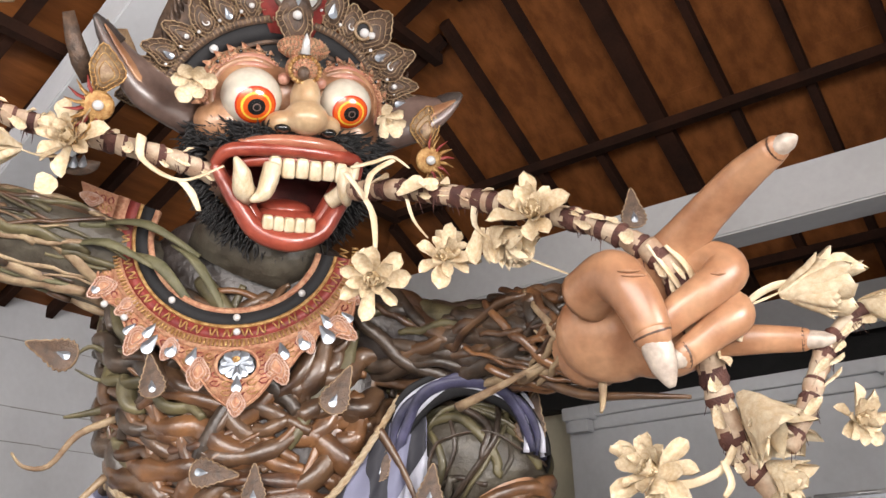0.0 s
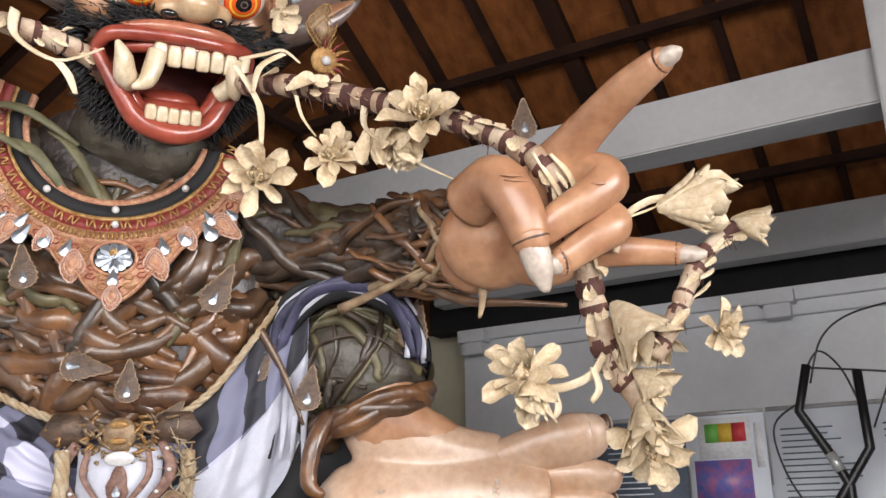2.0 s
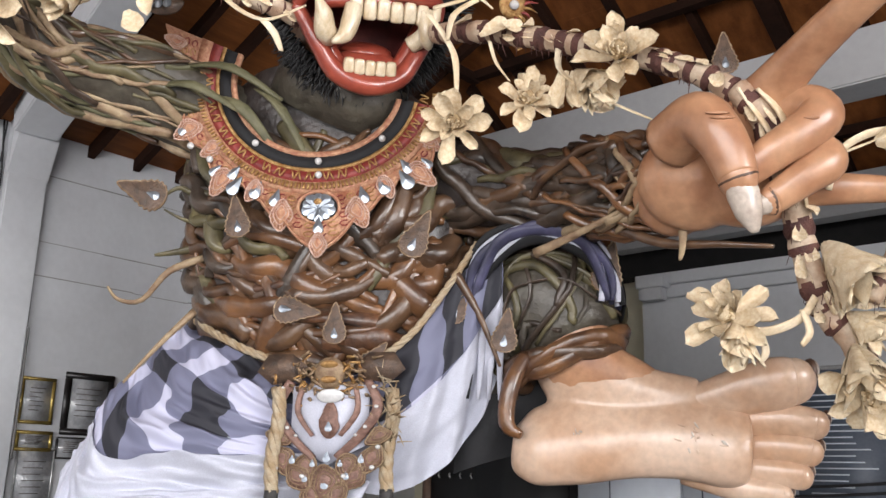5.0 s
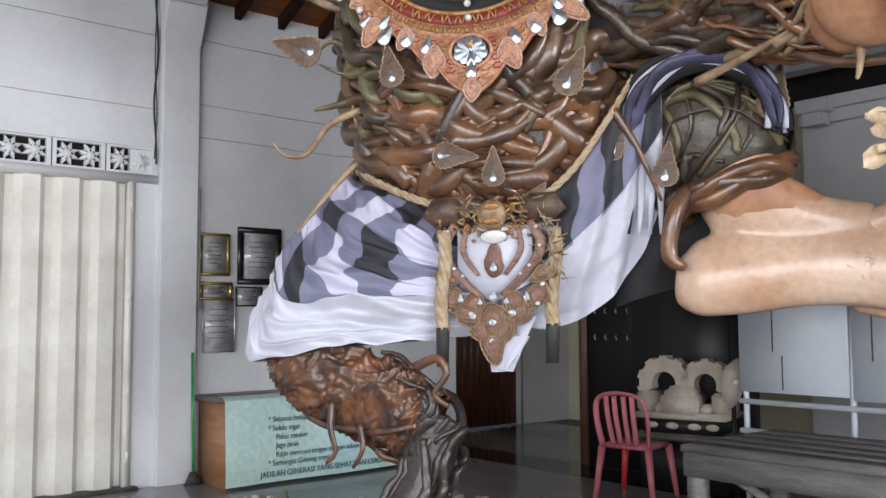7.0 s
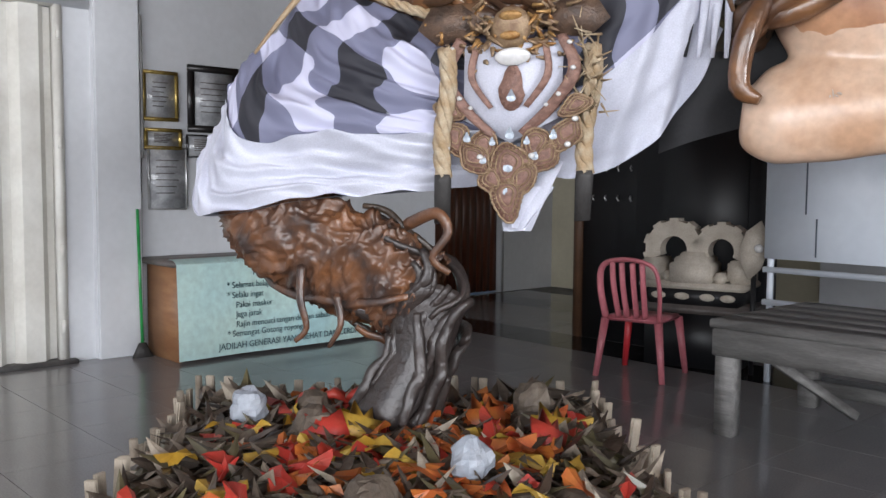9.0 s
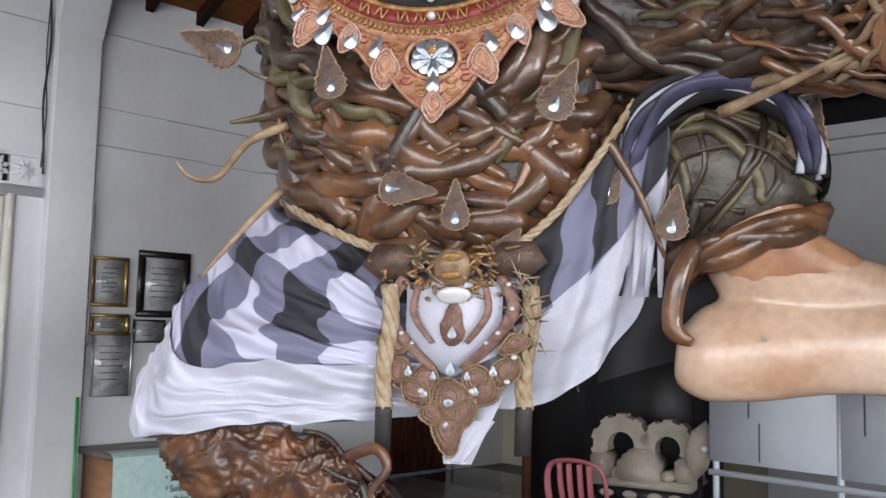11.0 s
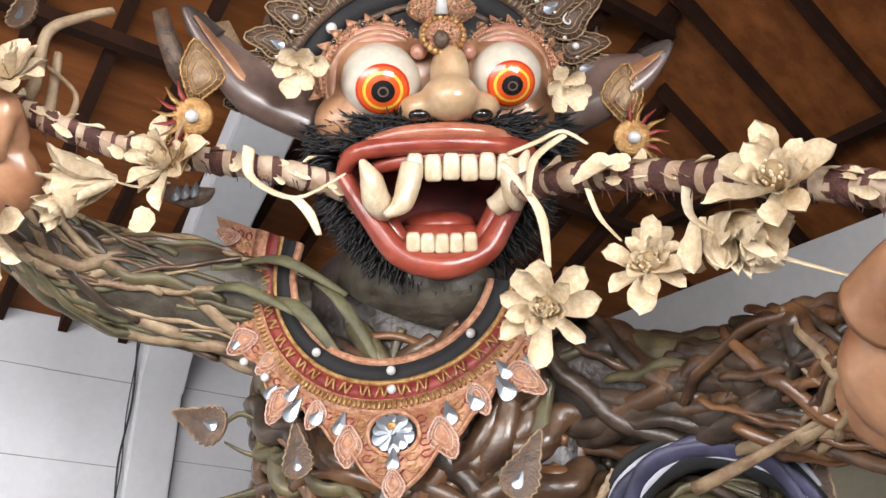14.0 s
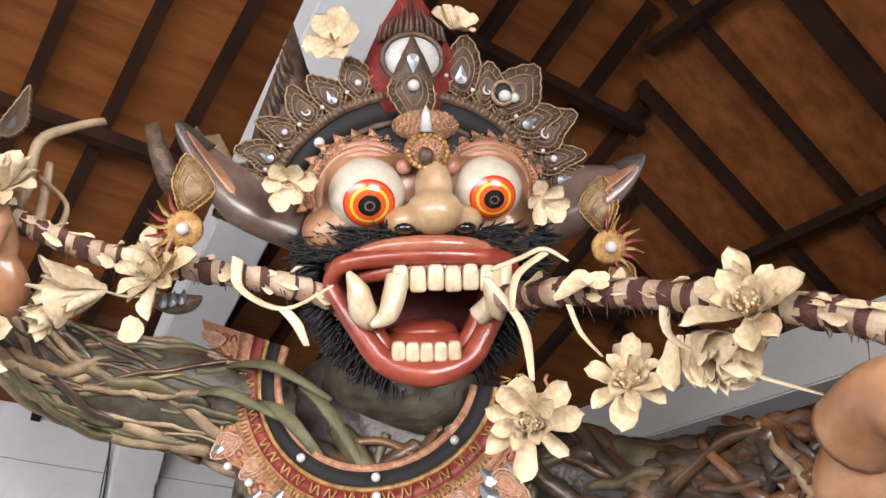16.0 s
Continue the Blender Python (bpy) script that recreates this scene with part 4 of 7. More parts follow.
# mouth: throat, lips, gums, teeth
UPPER = [(-0.44, 0.08, -0.40), (-0.385, 0.02, -0.315), (-0.22, -0.04, -0.285), (0.0, -0.06, -0.275), (0.20, -0.04, -0.285), (0.34, 0.02, -0.31), (0.37, 0.08, -0.40)]
LOWER = [(-0.44, 0.08, -0.40), (-0.385, 0.05, -0.50), (-0.31, 0.02, -0.62), (-0.20, 0.0, -0.76), (-0.02, -0.02, -0.81), (0.15, 0.0, -0.755), (0.245, 0.02, -0.62), (0.32, 0.05, -0.49), (0.37, 0.08, -0.40)]
up_pts, _ = spline([Vector(p) for p in UPPER], [1] * 7, 5)
lo_pts, _ = spline([Vector(p) for p in LOWER], [1] * 9, 5)
loop = up_pts + lo_pts[-2:0:-1]
mid = Vector((-0.02, 0.30, -0.50))


mouth = [loop[i % len(loop)] for i in range(len(loop) + 1)]
st.grid(lambda s, t: (lambda p: (p.x + (mid.x - p.x) * (t ** 1.6), p.y + (0.30 - p.y) * math.sin(1.57 * t), p.z + (mid.z - p.z) * (t ** 1.6)))(mouth[int(round(s * len(loop)))]), len(loop), 8, "mouth", HEAD)
st.tube(UPPER, [0.033, 0.042, 0.044, 0.044, 0.044, 0.042, 0.033], "lip", HEAD, segs=12, smooth=6)
st.tube([(p[0] * 0.86, p[1] - 0.01, p[2] + 0.05) for p in UPPER[1:-1]], [0.022, 0.036, 0.042, 0.036, 0.022], "liptan", HEAD, segs=10, smooth=5)
st.tube([(p[0] * 0.82 + 0.01, p[1] + 0.045, p[2] - 0.06) for p in UPPER[1:-1]], [0.03, 0.042, 0.046, 0.042, 0.03], "lip", HEAD, segs=12, smooth=5)
st.tube(LOWER, [0.035, 0.042, 0.05, 0.06, 0.066, 0.06, 0.05, 0.042, 0.035], "lip", HEAD, segs=12, smooth=6)
st.tube([(p[0] * 0.88, p[1] + 0.05, p[2] + 0.035) for p in LOWER[1:-1]], 0.05, "lip", HEAD, segs=10, smooth=5)
st.ball((-0.02, 0.12, -0.70), (0.20, 0.14, 0.10), "lip", HEAD, 10, 16)
st.ball((-0.02, 0.16, -0.63), (0.16, 0.14, 0.06), "lip", HEAD, 10, 16)
def tooth(c, rx, ry, rz, lean=0.0):
    """A rounded block: a squared-off ball."""
    def p(v, k):
        return math.copysign(abs(v) ** k, v)

    def f(u, t):
        a, b = 2 * math.pi * u, math.pi * (t - 0.5)
        return (rx * p(math.cos(b), 0.4) * p(math.cos(a), 0.45) * (1 - 0.10 * math.sin(b)), -ry * p(math.cos(b), 0.4) * p(math.sin(a), 0.6), rz * p(math.sin(b), 0.55))
    st.grid(f, 20, 12, "tooth", HEAD @ Matrix.Translation(c) @ pose(0, 0, 0, 0, lean, 0))


for i in range(6):
    x = -0.140 + 0.0755 * i
    tooth((x, -0.03 - 0.035 * math.cos((x - 0.04) * 4), -0.378 - 0.006 * (i % 2)), 0.0365, 0.03, 0.06, (2, -1, 1, -2, 1, 2)[i])
for i in range(5):
    x = -0.150 + 0.060 * i
    tooth((x, -0.02 - 0.02 * math.cos((x + 0.01) * 6), -0.700 - 0.012 * math.cos((x + 0.01) * 9)), 0.0305, 0.028, 0.045)
for line, rad in (([(-0.15, -0.05, -0.37), (-0.17, -0.08, -0.46), (-0.20, -0.10, -0.54), (-0.27, -0.11, -0.585)], [0.05, 0.052, 0.045, 0.012]),
                  ([(-0.26, 0.0, -0.56), (-0.30, -0.05, -0.52), (-0.32, -0.07, -0.43), (-0.36, -0.07, -0.345)], [0.06, 0.062, 0.05, 0.01]),
                  ([(0.255, -0.05, -0.36), (0.265, -0.08, -0.45), (0.27, -0.09, -0.52), (0.29, -0.08, -0.57)], [0.048, 0.05, 0.045, 0.015]),
                  ([(0.20, 0.0, -0.56), (0.26, -0.04, -0.50), (0.30, -0.06, -0.40), (0.335, -0.06, -0.31)], [0.05, 0.052, 0.045, 0.008])):
    st.tube(line, rad, "tooth", HEAD, segs=12, smooth=5)

# hair: moustache and beard in tapered locks
hr = random.Random(31)


def lock(p, d, length, r):
    p, d = Vector(p), Vector(d).normalized()
    side = Vector((hr.uniform(-1, 1), hr.uniform(-1, 1), hr.uniform(-1, 1))) * 0.35
    st.tube([p, p + d * length * 0.5 + side * length * 0.25, p + (d + side).normalized() * length], [r, r * 0.8, r * 0.15], "hair", HEAD, segs=5, smooth=2)


for i in range(900):
    s = hr.uniform(-1, 1)
    lock((0.0 + 0.52 * s, -0.04 + 0.24 * s * s, -0.185 - 0.07 * s * s + hr.uniform(-0.025, 0.025) * (1 + 2 * abs(s))), (s * 1.8 + hr.uniform(-0.5, 0.5), -0.5, 0.12 + hr.uniform(-0.5, 0.5)), hr.uniform(0.04, 0.10) * (0.6 + 0.8 * abs(s)), 0.008)
for i in range(2200):
    a = hr.uniform(0.0, math.pi)
    s, d = math.cos(a), math.sin(a)
    lock((-0.02 + 0.47 * s, 0.20 + hr.uniform(-0.02, 0.22), -0.42 - 0.44 * d + hr.uniform(-0.05, 0.10)), (s + hr.uniform(-0.5, 0.5), hr.uniform(-0.6, 0.3), -d - 0.3 + hr.uniform(-0.4, 0.4)), hr.uniform(0.04, 0.11), 0.007)
for side in (-1, 1):
    for i in range(320):
        lock((-0.02 + side * hr.uniform(0.44, 0.54), 0.24 + hr.uniform(-0.05, 0.2), hr.uniform(-0.45, -0.12)), (side, -0.35, hr.uniform(-0.9, 0.4)), hr.uniform(0.05, 0.12), 0.009)
# scalp and a tuft behind the crown
st.ball((-0.02, 0.56, 0.12), (0.55, 0.48, 0.46), "hair", HEAD, 12, 20)

# ears
for side, base, midp, tip in ((-1, (-0.56, 0.36, -0.10), (-0.82, 0.28, 0.02), (-1.10, 0.18, 0.36)), (1, (0.54, 0.36, -0.10), (0.78, 0.26, 0.02), (1.03, 0.16, 0.20))):
    st.tube([base, midp, Vector(midp).lerp(Vector(tip), 0.55) + Vector((0, 0, -0.03)), tip], [0.20, 0.19, 0.105, 0.012], "eardark", HEAD, segs=14, smooth=5, flat=0.5)
    st.tube([Vector(midp).lerp(Vector(tip), 0.62) + Vector((0, 0, -0.02)), Vector(midp).lerp(Vector(tip), 0.82) + Vector((0, 0, -0.01)), tip], [0.085, 0.06, 0.014], "legdark", HEAD, segs=12, smooth=4, flat=0.62)
    st.tube([Vector(base) + Vector((0, -0.08, -0.02)), Vector(midp) + Vector((0, -0.09, 0.0)), Vector(tip) + Vector((-0.05 * side, -0.03, -0.05))], [0.07, 0.06, 0.008], "face", HEAD, segs=10, smooth=5, flat=0.3)
HEAD1 = len(st.v)
statue = thing("statue", st, "giant demon statue of varnished roots with bulging eyes and fangs", "statue")

# ---- what the statue wears ----
PEARL = Shape().ball((0, 0, 0), 1.0, "pearl", rings=8, segs=12).mesh("pearl")
DROP = Shape().plate([(0.40 * math.sin(t) * (1 + 0.5 * math.cos(t)), -0.62 * math.cos(t) + 0.25 * max(0.0, -math.cos(t)) ** 3) for t in [2 * math.pi * i / 18 for i in range(18)]], 0.12, "mirror", bulge=0.12).mesh("drop", False)


def pearl_at(p, r, parent):
    return share("pearl", PEARL, parent, Matrix.Translation(p) @ Matrix.Diagonal((r, r, r, 1)))


def drop_at(p, size, parent, turn=0.0, base=None):
    return share("mirror", DROP, parent, Matrix.Translation(p) @ (base or Matrix.Identity(4)) @ pose(0, 0, 0, 0, turn, 0) @ Matrix.Diagonal((size, size, size, 1)))


# collar
CX, CZ = -0.995, 3.835


def collar_point(phi, r, off=0.0):
    x, z = 0.94 * r * math.cos(phi), CZ + r * math.sin(phi)
    return Vector((CX + x, 4.98 + 0.36 * min(max((z - 2.72) / 1.2, 0), 1.1) - off + 0.05 * min(abs(x), 0.9), z))


def ring(shape, r0, r1, key, off, a0=152, a1=345, n=64, lower=None):
    rim = (lambda a: r1) if lower is None else lower

    def f(s, t):
        a = radians(a0 + (a1 - a0) * s)
        edge = [(r0, 0), (r0, off), (rim(a), off), (rim(a), 0)]
        return collar_point(a, edge[int(round(t * 3))][0], edge[int(round(t * 3))][1] - 0.012)
    shape.grid(f, n, 3, key)


def rim(a):
    d = abs(math.degrees(a) - 270)
    base = np.interp(d, (0, 5, 12, 22, 34, 38, 46, 56, 62, 72, 80, 92, 102, 110, 118), (1.17, 1.10, 1.00, 0.92, 0.85, 0.93, 0.94, 0.84, 0.89, 0.92, 0.86, 0.98, 1.02, 0.96, 1.06))
    return float(base) + 0.018 * abs(math.sin(d * 0.26))


collar = thing("collar", None, "pink-gilt leather collar with black band, pearls and mirror chips", "collar")
part("plate", (lambda s: (ring(s, 0.79, 0, "copper", 0.015, n=160, lower=rim), s)[1])(Shape()), collar)
part("edge", Shape().tube([collar_point(radians(168 + 184 * i / 160), rim(radians(168 + 184 * i / 160)) - 0.008, 0.012) for i in range(161)], 0.008, "copper", segs=5), collar)
for name, r0, r1, key, off in (("inner_edge", 0.515, 0.55, "copper", 0.03), ("black_band", 0.55, 0.63, "blackfelt", 0.022), ("thin_edge", 0.63, 0.652, "gold", 0.032), ("red_band", 0.652, 0.725, "redleather", 0.024), ("ridged_band", 0.725, 0.80, "copper", 0.032)):
    s = Shape()
    ring(s, r0, r1, key, off)
    part(name, s, collar)
teeth = Shape()
for i in range(92):
    a = radians(169 + 182 * i / 91)
    teeth.tube([collar_point(a, 0.738, 0.03), collar_point(a, 0.775, 0.034)], 0.008, "gold", segs=5)
tagged(part("ridge", teeth, collar), kind="stuff")
scroll = Shape()
for k in range(11):
    c = radians(180 + 16.4 * k)
    for side in (-1, 1):
        scroll.tube([collar_point(c + side * radians(1.0 + 5.2 * i / 10), 0.688 + 0.026 * math.cos(i * 0.9), 0.03) for i in range(11)], 0.0055, "gold", segs=5)
for k in range(46):
    d = -114 + 4.1 * k
    a = radians(270 + d)
    r1 = rim(a)
    for rr in np.arange(0.84, r1 - 0.03, 0.055):
        scroll.tube([collar_point(a + radians(2.1 * math.cos(i * 1.05)) * 0.8, rr + 0.018 * math.sin(i * 1.05), 0.012) for i in range(6)], 0.0042, "gold" if k % 2 else "redleather", segs=4)
tagged(part("scrollwork", scroll, collar), kind="stuff")
for d, r in ((0, 0.59), (-42, 0.59), (42, 0.59), (-78, 0.60), (0, 0.685), (-62, 0.92), (-52, 0.87)):
    pearl_at(collar_point(radians(270 + d), r, 0.04), 0.020, collar)
for d, r, size in ((-36, 0.90, 0.09), (36, 0.90, 0.09), (-27, 0.86, 0.08), (27, 0.86, 0.08), (-18, 0.87, 0.075), (18, 0.87, 0.075), (0, 1.02, 0.07), (-47, 0.90, 0.06), (47, 0.90, 0.06), (-70, 0.92, 0.06), (70, 0.92, 0.06), (-40, 0.83, 0.07), (40, 0.83, 0.07)):
    drop_at(collar_point(radians(270 + d), r, 0.03), 0.9 * size, collar, -d)
medal = Shape()
mc = collar_point(radians(270), 0.895, 0.02)
medal.tube([mc + Vector((0.118 * math.cos(t), -0.004, 0.095 * math.sin(t))) for t in [0.2 * i for i in range(33)]], 0.011, "copper", segs=6)
medal.plate([(0.112 * math.cos(t), 0.09 * math.sin(t)) for t in [0.3 * i for i in range(21)]], 0.01, "blackfelt", Matrix.Translation(mc))
part("medallion", medal, collar, "black and gilt medallion")
for k in range(10):
    t = 2 * math.pi * (k + 0.5) / 10
    drop_at(mc + Vector((0.060 * math.cos(t), -0.014, 0.050 * math.sin(t))), 0.062 if k % 2 else 0.05, collar, math.degrees(-t) - 90)
part("boss", Shape().ball(mc + Vector((0, -0.018, 0.025)), (0.026, 0.016, 0.024), "gold"), collar, "gilt rosette")

# leaf-shaped charms with a mirror drop
charm_plate = Shape().plate([((0.058 + 0.009 * (i % 2)) * math.sin(t) * (1 + 0.35 * math.cos(t)), -0.082 * math.cos(t) + 0.02 + 0.07 * max(0, -math.cos(t)) ** 4) for i, t in enumerate([2 * math.pi * i / 40 for i in range(40)])], 0.012, "bronze", bulge=0.008)
charm_plate.tube([(v.x, -0.002, v.z) for v in charm_plate.v[:40]] + [(charm_plate.v[0].x, -0.002, charm_plate.v[0].z)], 0.004, "dullgold", segs=4)
charm_plate = charm_plate.mesh("plate", False)


charms = []


def charm(p, turn, size=1.0, rz=0.0):
    ob = thing("leaf_charm", None, "brown leather leaf charm with a mirror drop", "ornament", "leaf charms")
    ob.matrix_world = pose(*p, 0, turn, rz) @ Matrix.Diagonal((size, size, size, 1))
    share("plate", charm_plate, ob, Matrix.Identity(4))
    drop_at((0, -0.014, -0.01), 0.042, ob)
    charms.append(ob)
    return ob


for p, turn, size in (((-0.47, 5.02, 2.71), 25, 1.15), ((-0.91, 5.04, 2.23), 0, 0.95), ((-1.47, 5.06, 2.86), -10, 1.05), ((-1.44, 4.88, 1.66), -15, 1.0), ((0.02, 5.12, 2.18), 8, 1.0), ((0.60, 5.30, 2.55), 12, 1.2), ((-0.25, 5.2, 2.35), 30, 0.8), ((-0.72, 5.03, 2.05), 40, 0.9)):
    charm(p, turn, size)
charm((-2.05, 5.36, 3.16), -70, 1.35)
charm((-1.18, 5.02, 2.36), 95, 1.1)
charm((-2.40, 4.6, 5.26), 10, 1.2)
charm((1.22, 4.55, 3.52), 0, 0.9)

# checked sarong over the lowered thigh: a sheet from the belt to the hem
TOP = [(-1.86, 5.60, 2.42), (-1.60, 5.28, 2.24), (-1.32, 5.16, 2.10), (-0.98, 5.12, 2.02), (-0.70, 5.15, 2.06)]
LOW = [(-2.46, 5.10, 1.48), (-2.35, 4.78, 1.23), (-1.80, 4.72, 1.29), (-1.30, 4.90, 1.33), (-0.88, 5.12, 1.38)]
topline, _ = spline([Vector(p) for p in TOP], [1] * 5, 12)
lowline, _ = spline([Vector(p) for p in LOW], [1] * 5, 12)


def fold(s, t, amp, seed):
    return amp * (noise.noise(Vector((s * 3 + t * 2.2, t * 9 - s * 3.5, seed))) + 0.6 * noise.noise(Vector((s * 6, t * 20 - s * 6, seed + 3))) + 0.35 * math.sin(15 * (t - 0.35 * s) + 3 * s))


def thigh_cloth(s, t):
    i = min(int(s * 48), 47)
    a = topline[i].lerp(topline[i + 1], s * 48 - i)
    b = lowline[i].lerp(lowline[i + 1], s * 48 - i)
    p = a.lerp(b, t)
    puff = math.sin(math.pi * min(t * 1.05, 1.0)) ** 0.8
    out = Vector((-0.02 * (1 - s) ** 2, -0.24 * (1 - 0.75 * s), 0.0))
    return p + out * puff + Vector((0, -1, 0.3)) * (fold(s, t, 0.06, 1.0) + 0.035 * noise.noise(Vector((s * 8, t * 24 - s * 14, 4.0))) - 0.03 * abs(noise.noise(Vector((s * 4 + 2, t * 11 - s * 7, 8.0)))))


sarong = thing("sarong", None, "black, grey and white checked cotton sarong with white hem", "sarong")
checked = Shape()
checked.grid(lambda s, t: thigh_cloth(s, 0.70 * t), 96, 72, "check", uv=lambda s, t: (s * 7.4 + 0.6 * math.sin(3.2 * t + 1.5 * s) + 0.35 * noise.noise(Vector((s * 5, t * 5, 1))) + 0.3, t * 5.0 - 1.3 * s + 0.5 * math.sin(5 * s + 2 * t) + 0.4 * noise.noise(Vector((s * 5, t * 6, 7)))))
part("checked_cloth", checked, sarong)
hem = Shape()


def hem_cloth(s, t):
    p = thigh_cloth(s, 0.67 + 0.33 * t)
    return p + Vector((0, -0.025, 0)) + Vector((0, -0.02, 0.004)) * (math.sin(16 * t + 2.5 * math.sin(3 * s)) + 1.3 * noise.noise(Vector((s * 5, t * 9 - s * 4, 2))))


hem.grid(hem_cloth, 96, 40, "clothwhite")
hem.grid(lambda s, t: lowline[min(int(round(s * 48)), 48)] + Vector((0.12 * t * (1 - s) * 2, 0.5 * t, 0.06 * t)), 48, 4, "clothwhite")
part("white_hem", hem, sarong, "white cotton hem")
back = Shape()
back.grid(lambda s, t: topline[0].lerp(lowline[0], t) + Vector((0.45 * s, 0.5 * s, 0)) + Vector((-0.02, 0, 0.0)) * math.sin(math.pi * min(1.05 * t, 1)) ** 0.8 * (1 - s), 8, 16, "check", uv=lambda s, t: (-s * 3, t * 4.4))
part("side_cloth", back, sarong)

# drape under the raised thigh
TOP2 = [(-0.72, 5.14, 2.06), (-0.48, 5.18, 2.22), (-0.28, 5.26, 2.50), (-0.12, 5.36, 2.76), (0.02, 5.44, 2.92)]
LOW2 = [(-0.86, 5.16, 1.42), (-0.60, 5.22, 1.40), (-0.36, 5.36, 1.50), (-0.16, 5.46, 1.72), (0.02, 5.48, 2.10)]
top2, _ = spline([Vector(p) for p in TOP2], [1] * 5, 10)
low2, _ = spline([Vector(p) for p in LOW2], [1] * 5, 10)


def drape_cloth(s, t):
    i = min(int(s * 40), 39)
    p = top2[i].lerp(top2[i + 1], s * 40 - i).lerp(low2[i].lerp(low2[i + 1], s * 40 - i), t)
    return p + Vector((0, -0.16 * math.sin(math.pi * min(t * 1.1, 1)), -0.06 * math.sin(math.pi * t))) + Vector((0.3, -1, 0)) * (0.03 * math.sin(26 * s + 5 * t) * (0.3 + t) + fold(s, t, 0.018, 5.0) + 0.035 * t * noise.noise(Vector((s * 13 + 3 * t, t * 2, 3))))


drape = thing("drape", None, "white cotton drape with a checked upper edge", "drape")
edge = Shape()
edge.grid(lambda s, t: drape_cloth(s, 0.46 * t) + Vector((0, -0.02, 0)), 80, 24, "check", uv=lambda s, t: (s * 6.0 + 0.6 + 0.3 * noise.noise(Vector((s * 4, t * 3, 2))), -0.45 + 0.9 * t + 0.1 * math.sin(4 * s)))
part("checked_edge", edge, drape)
white = Shape()
white.grid(lambda s, t: drape_cloth(s, 0.40 + 0.60 * t), 80, 30, "clothwhite")
white.grid(lambda s, t: drape_cloth(s, 1.0) + Vector((0, 0.35 * t, 0.12 * t)), 40, 4, "clothwhite")
part("white_cloth", white, drape)

# dark sash wound over the raised thigh
sash = thing("sash", None, "violet-black sash with white stripes round the raised thigh", "sash")
for k, (key, dr, y) in enumerate((("blackfelt", 0.00, 5.62), ("clothviolet", 0.03, 5.52), ("clothviolet", 0.00, 5.43), ("clothwhite", -0.045, 5.35), ("clothwhite", 0.055, 5.47), ("clothviolet", -0.03, 5.33), ("blackfelt", 0.045, 5.44), ("clothwhite", 0.012, 5.37), ("clothviolet", -0.012, 5.34), ("blackfelt", -0.06, 5.38), ("clothviolet", 0.07, 5.56))):
    line = []
    for i in range(15):
        t = radians(198 - 14.5 * i)
        line.append((0.23 + (0.40 + dr) * math.cos(t) + 0.02 * math.sin(i + k), y - 0.16 + 0.08 * (1 - math.sin(max(t, 0))), 2.44 + (0.40 + dr) * math.sin(t) * (1.0 if t > 0 else 0.8)))
    part("fold", Shape().tube(line, [0.022 + 0.02 * math.sin(math.pi * i / 14) * (1.3 if key != "clothwhite" else 0.3) * (1 + 0.3 * math.sin(1.7 * i + k)) for i in range(15)], key, segs=8, smooth=3, flat=0.6), sash)
for k in range(6):
    key = ("clothviolet", "clothwhite", "blackfelt")[k % 3]
    part("fold", Shape().tube([(-0.10 + 0.03 * k, 5.34 + 0.02 * k, 2.62 - 0.02 * k), (-0.22 + 0.045 * k, 5.26 + 0.02 * k, 2.30), (-0.30 + 0.06 * k, 5.24 + 0.03 * k, 1.9)], [0.04, 0.035, 0.012], "clothwhite" if k > 2 else key, segs=7, smooth=4, flat=0.6), sash)
# black sheets that stand for the shade inside the sash and below the thigh
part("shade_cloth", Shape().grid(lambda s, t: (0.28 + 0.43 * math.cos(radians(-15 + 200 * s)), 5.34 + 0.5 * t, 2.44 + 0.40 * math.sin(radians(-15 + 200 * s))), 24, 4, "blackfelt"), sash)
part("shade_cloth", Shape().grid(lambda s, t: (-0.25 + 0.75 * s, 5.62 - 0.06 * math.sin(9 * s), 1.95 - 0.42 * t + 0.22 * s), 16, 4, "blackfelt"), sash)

# belt rope and tassels
belt = thing("belt_rope", None, "twisted straw belt rope with two hanging ends", "rope")
line = [Vector(p) + Vector((0, -0.06, 0.02)) for p in TOP] + [Vector(p) + Vector((0, -0.05, 0.02)) for p in TOP2[1:4]]
pts, _ = spline(line, [1] * len(line), 14)
for w in (0, 2.09, 4.19):
    part("strand", Shape().tube([p + Vector((0.3 * math.cos(0.75 * i + w), 0.6 * math.cos(0.75 * i + w), math.sin(0.75 * i + w))) * 0.013 for i, p in enumerate(pts)], 0.013, "rope", segs=6), belt)


def tassel(x, y, z0, z1):
    for w in (0, 1.57, 3.14, 4.71):
        part("strand", Shape().tube([(x + 0.020 * math.cos(0.5 * i + w) + 0.012 * math.sin(0.3 * i), y + 0.020 * math.sin(0.5 * i + w), z0 + (z1 - z0) * i / 22) for i in range(23)], 0.021, "rope", segs=6), belt)
    part("taped_end", Shape().tube([(x, y, z1 + 0.01), (x, y, z1 - 0.02), (x + 0.005, y, z1 - 0.19)], [0.038, 0.038, 0.035], "taped", segs=12), belt, "dark taped rope end")


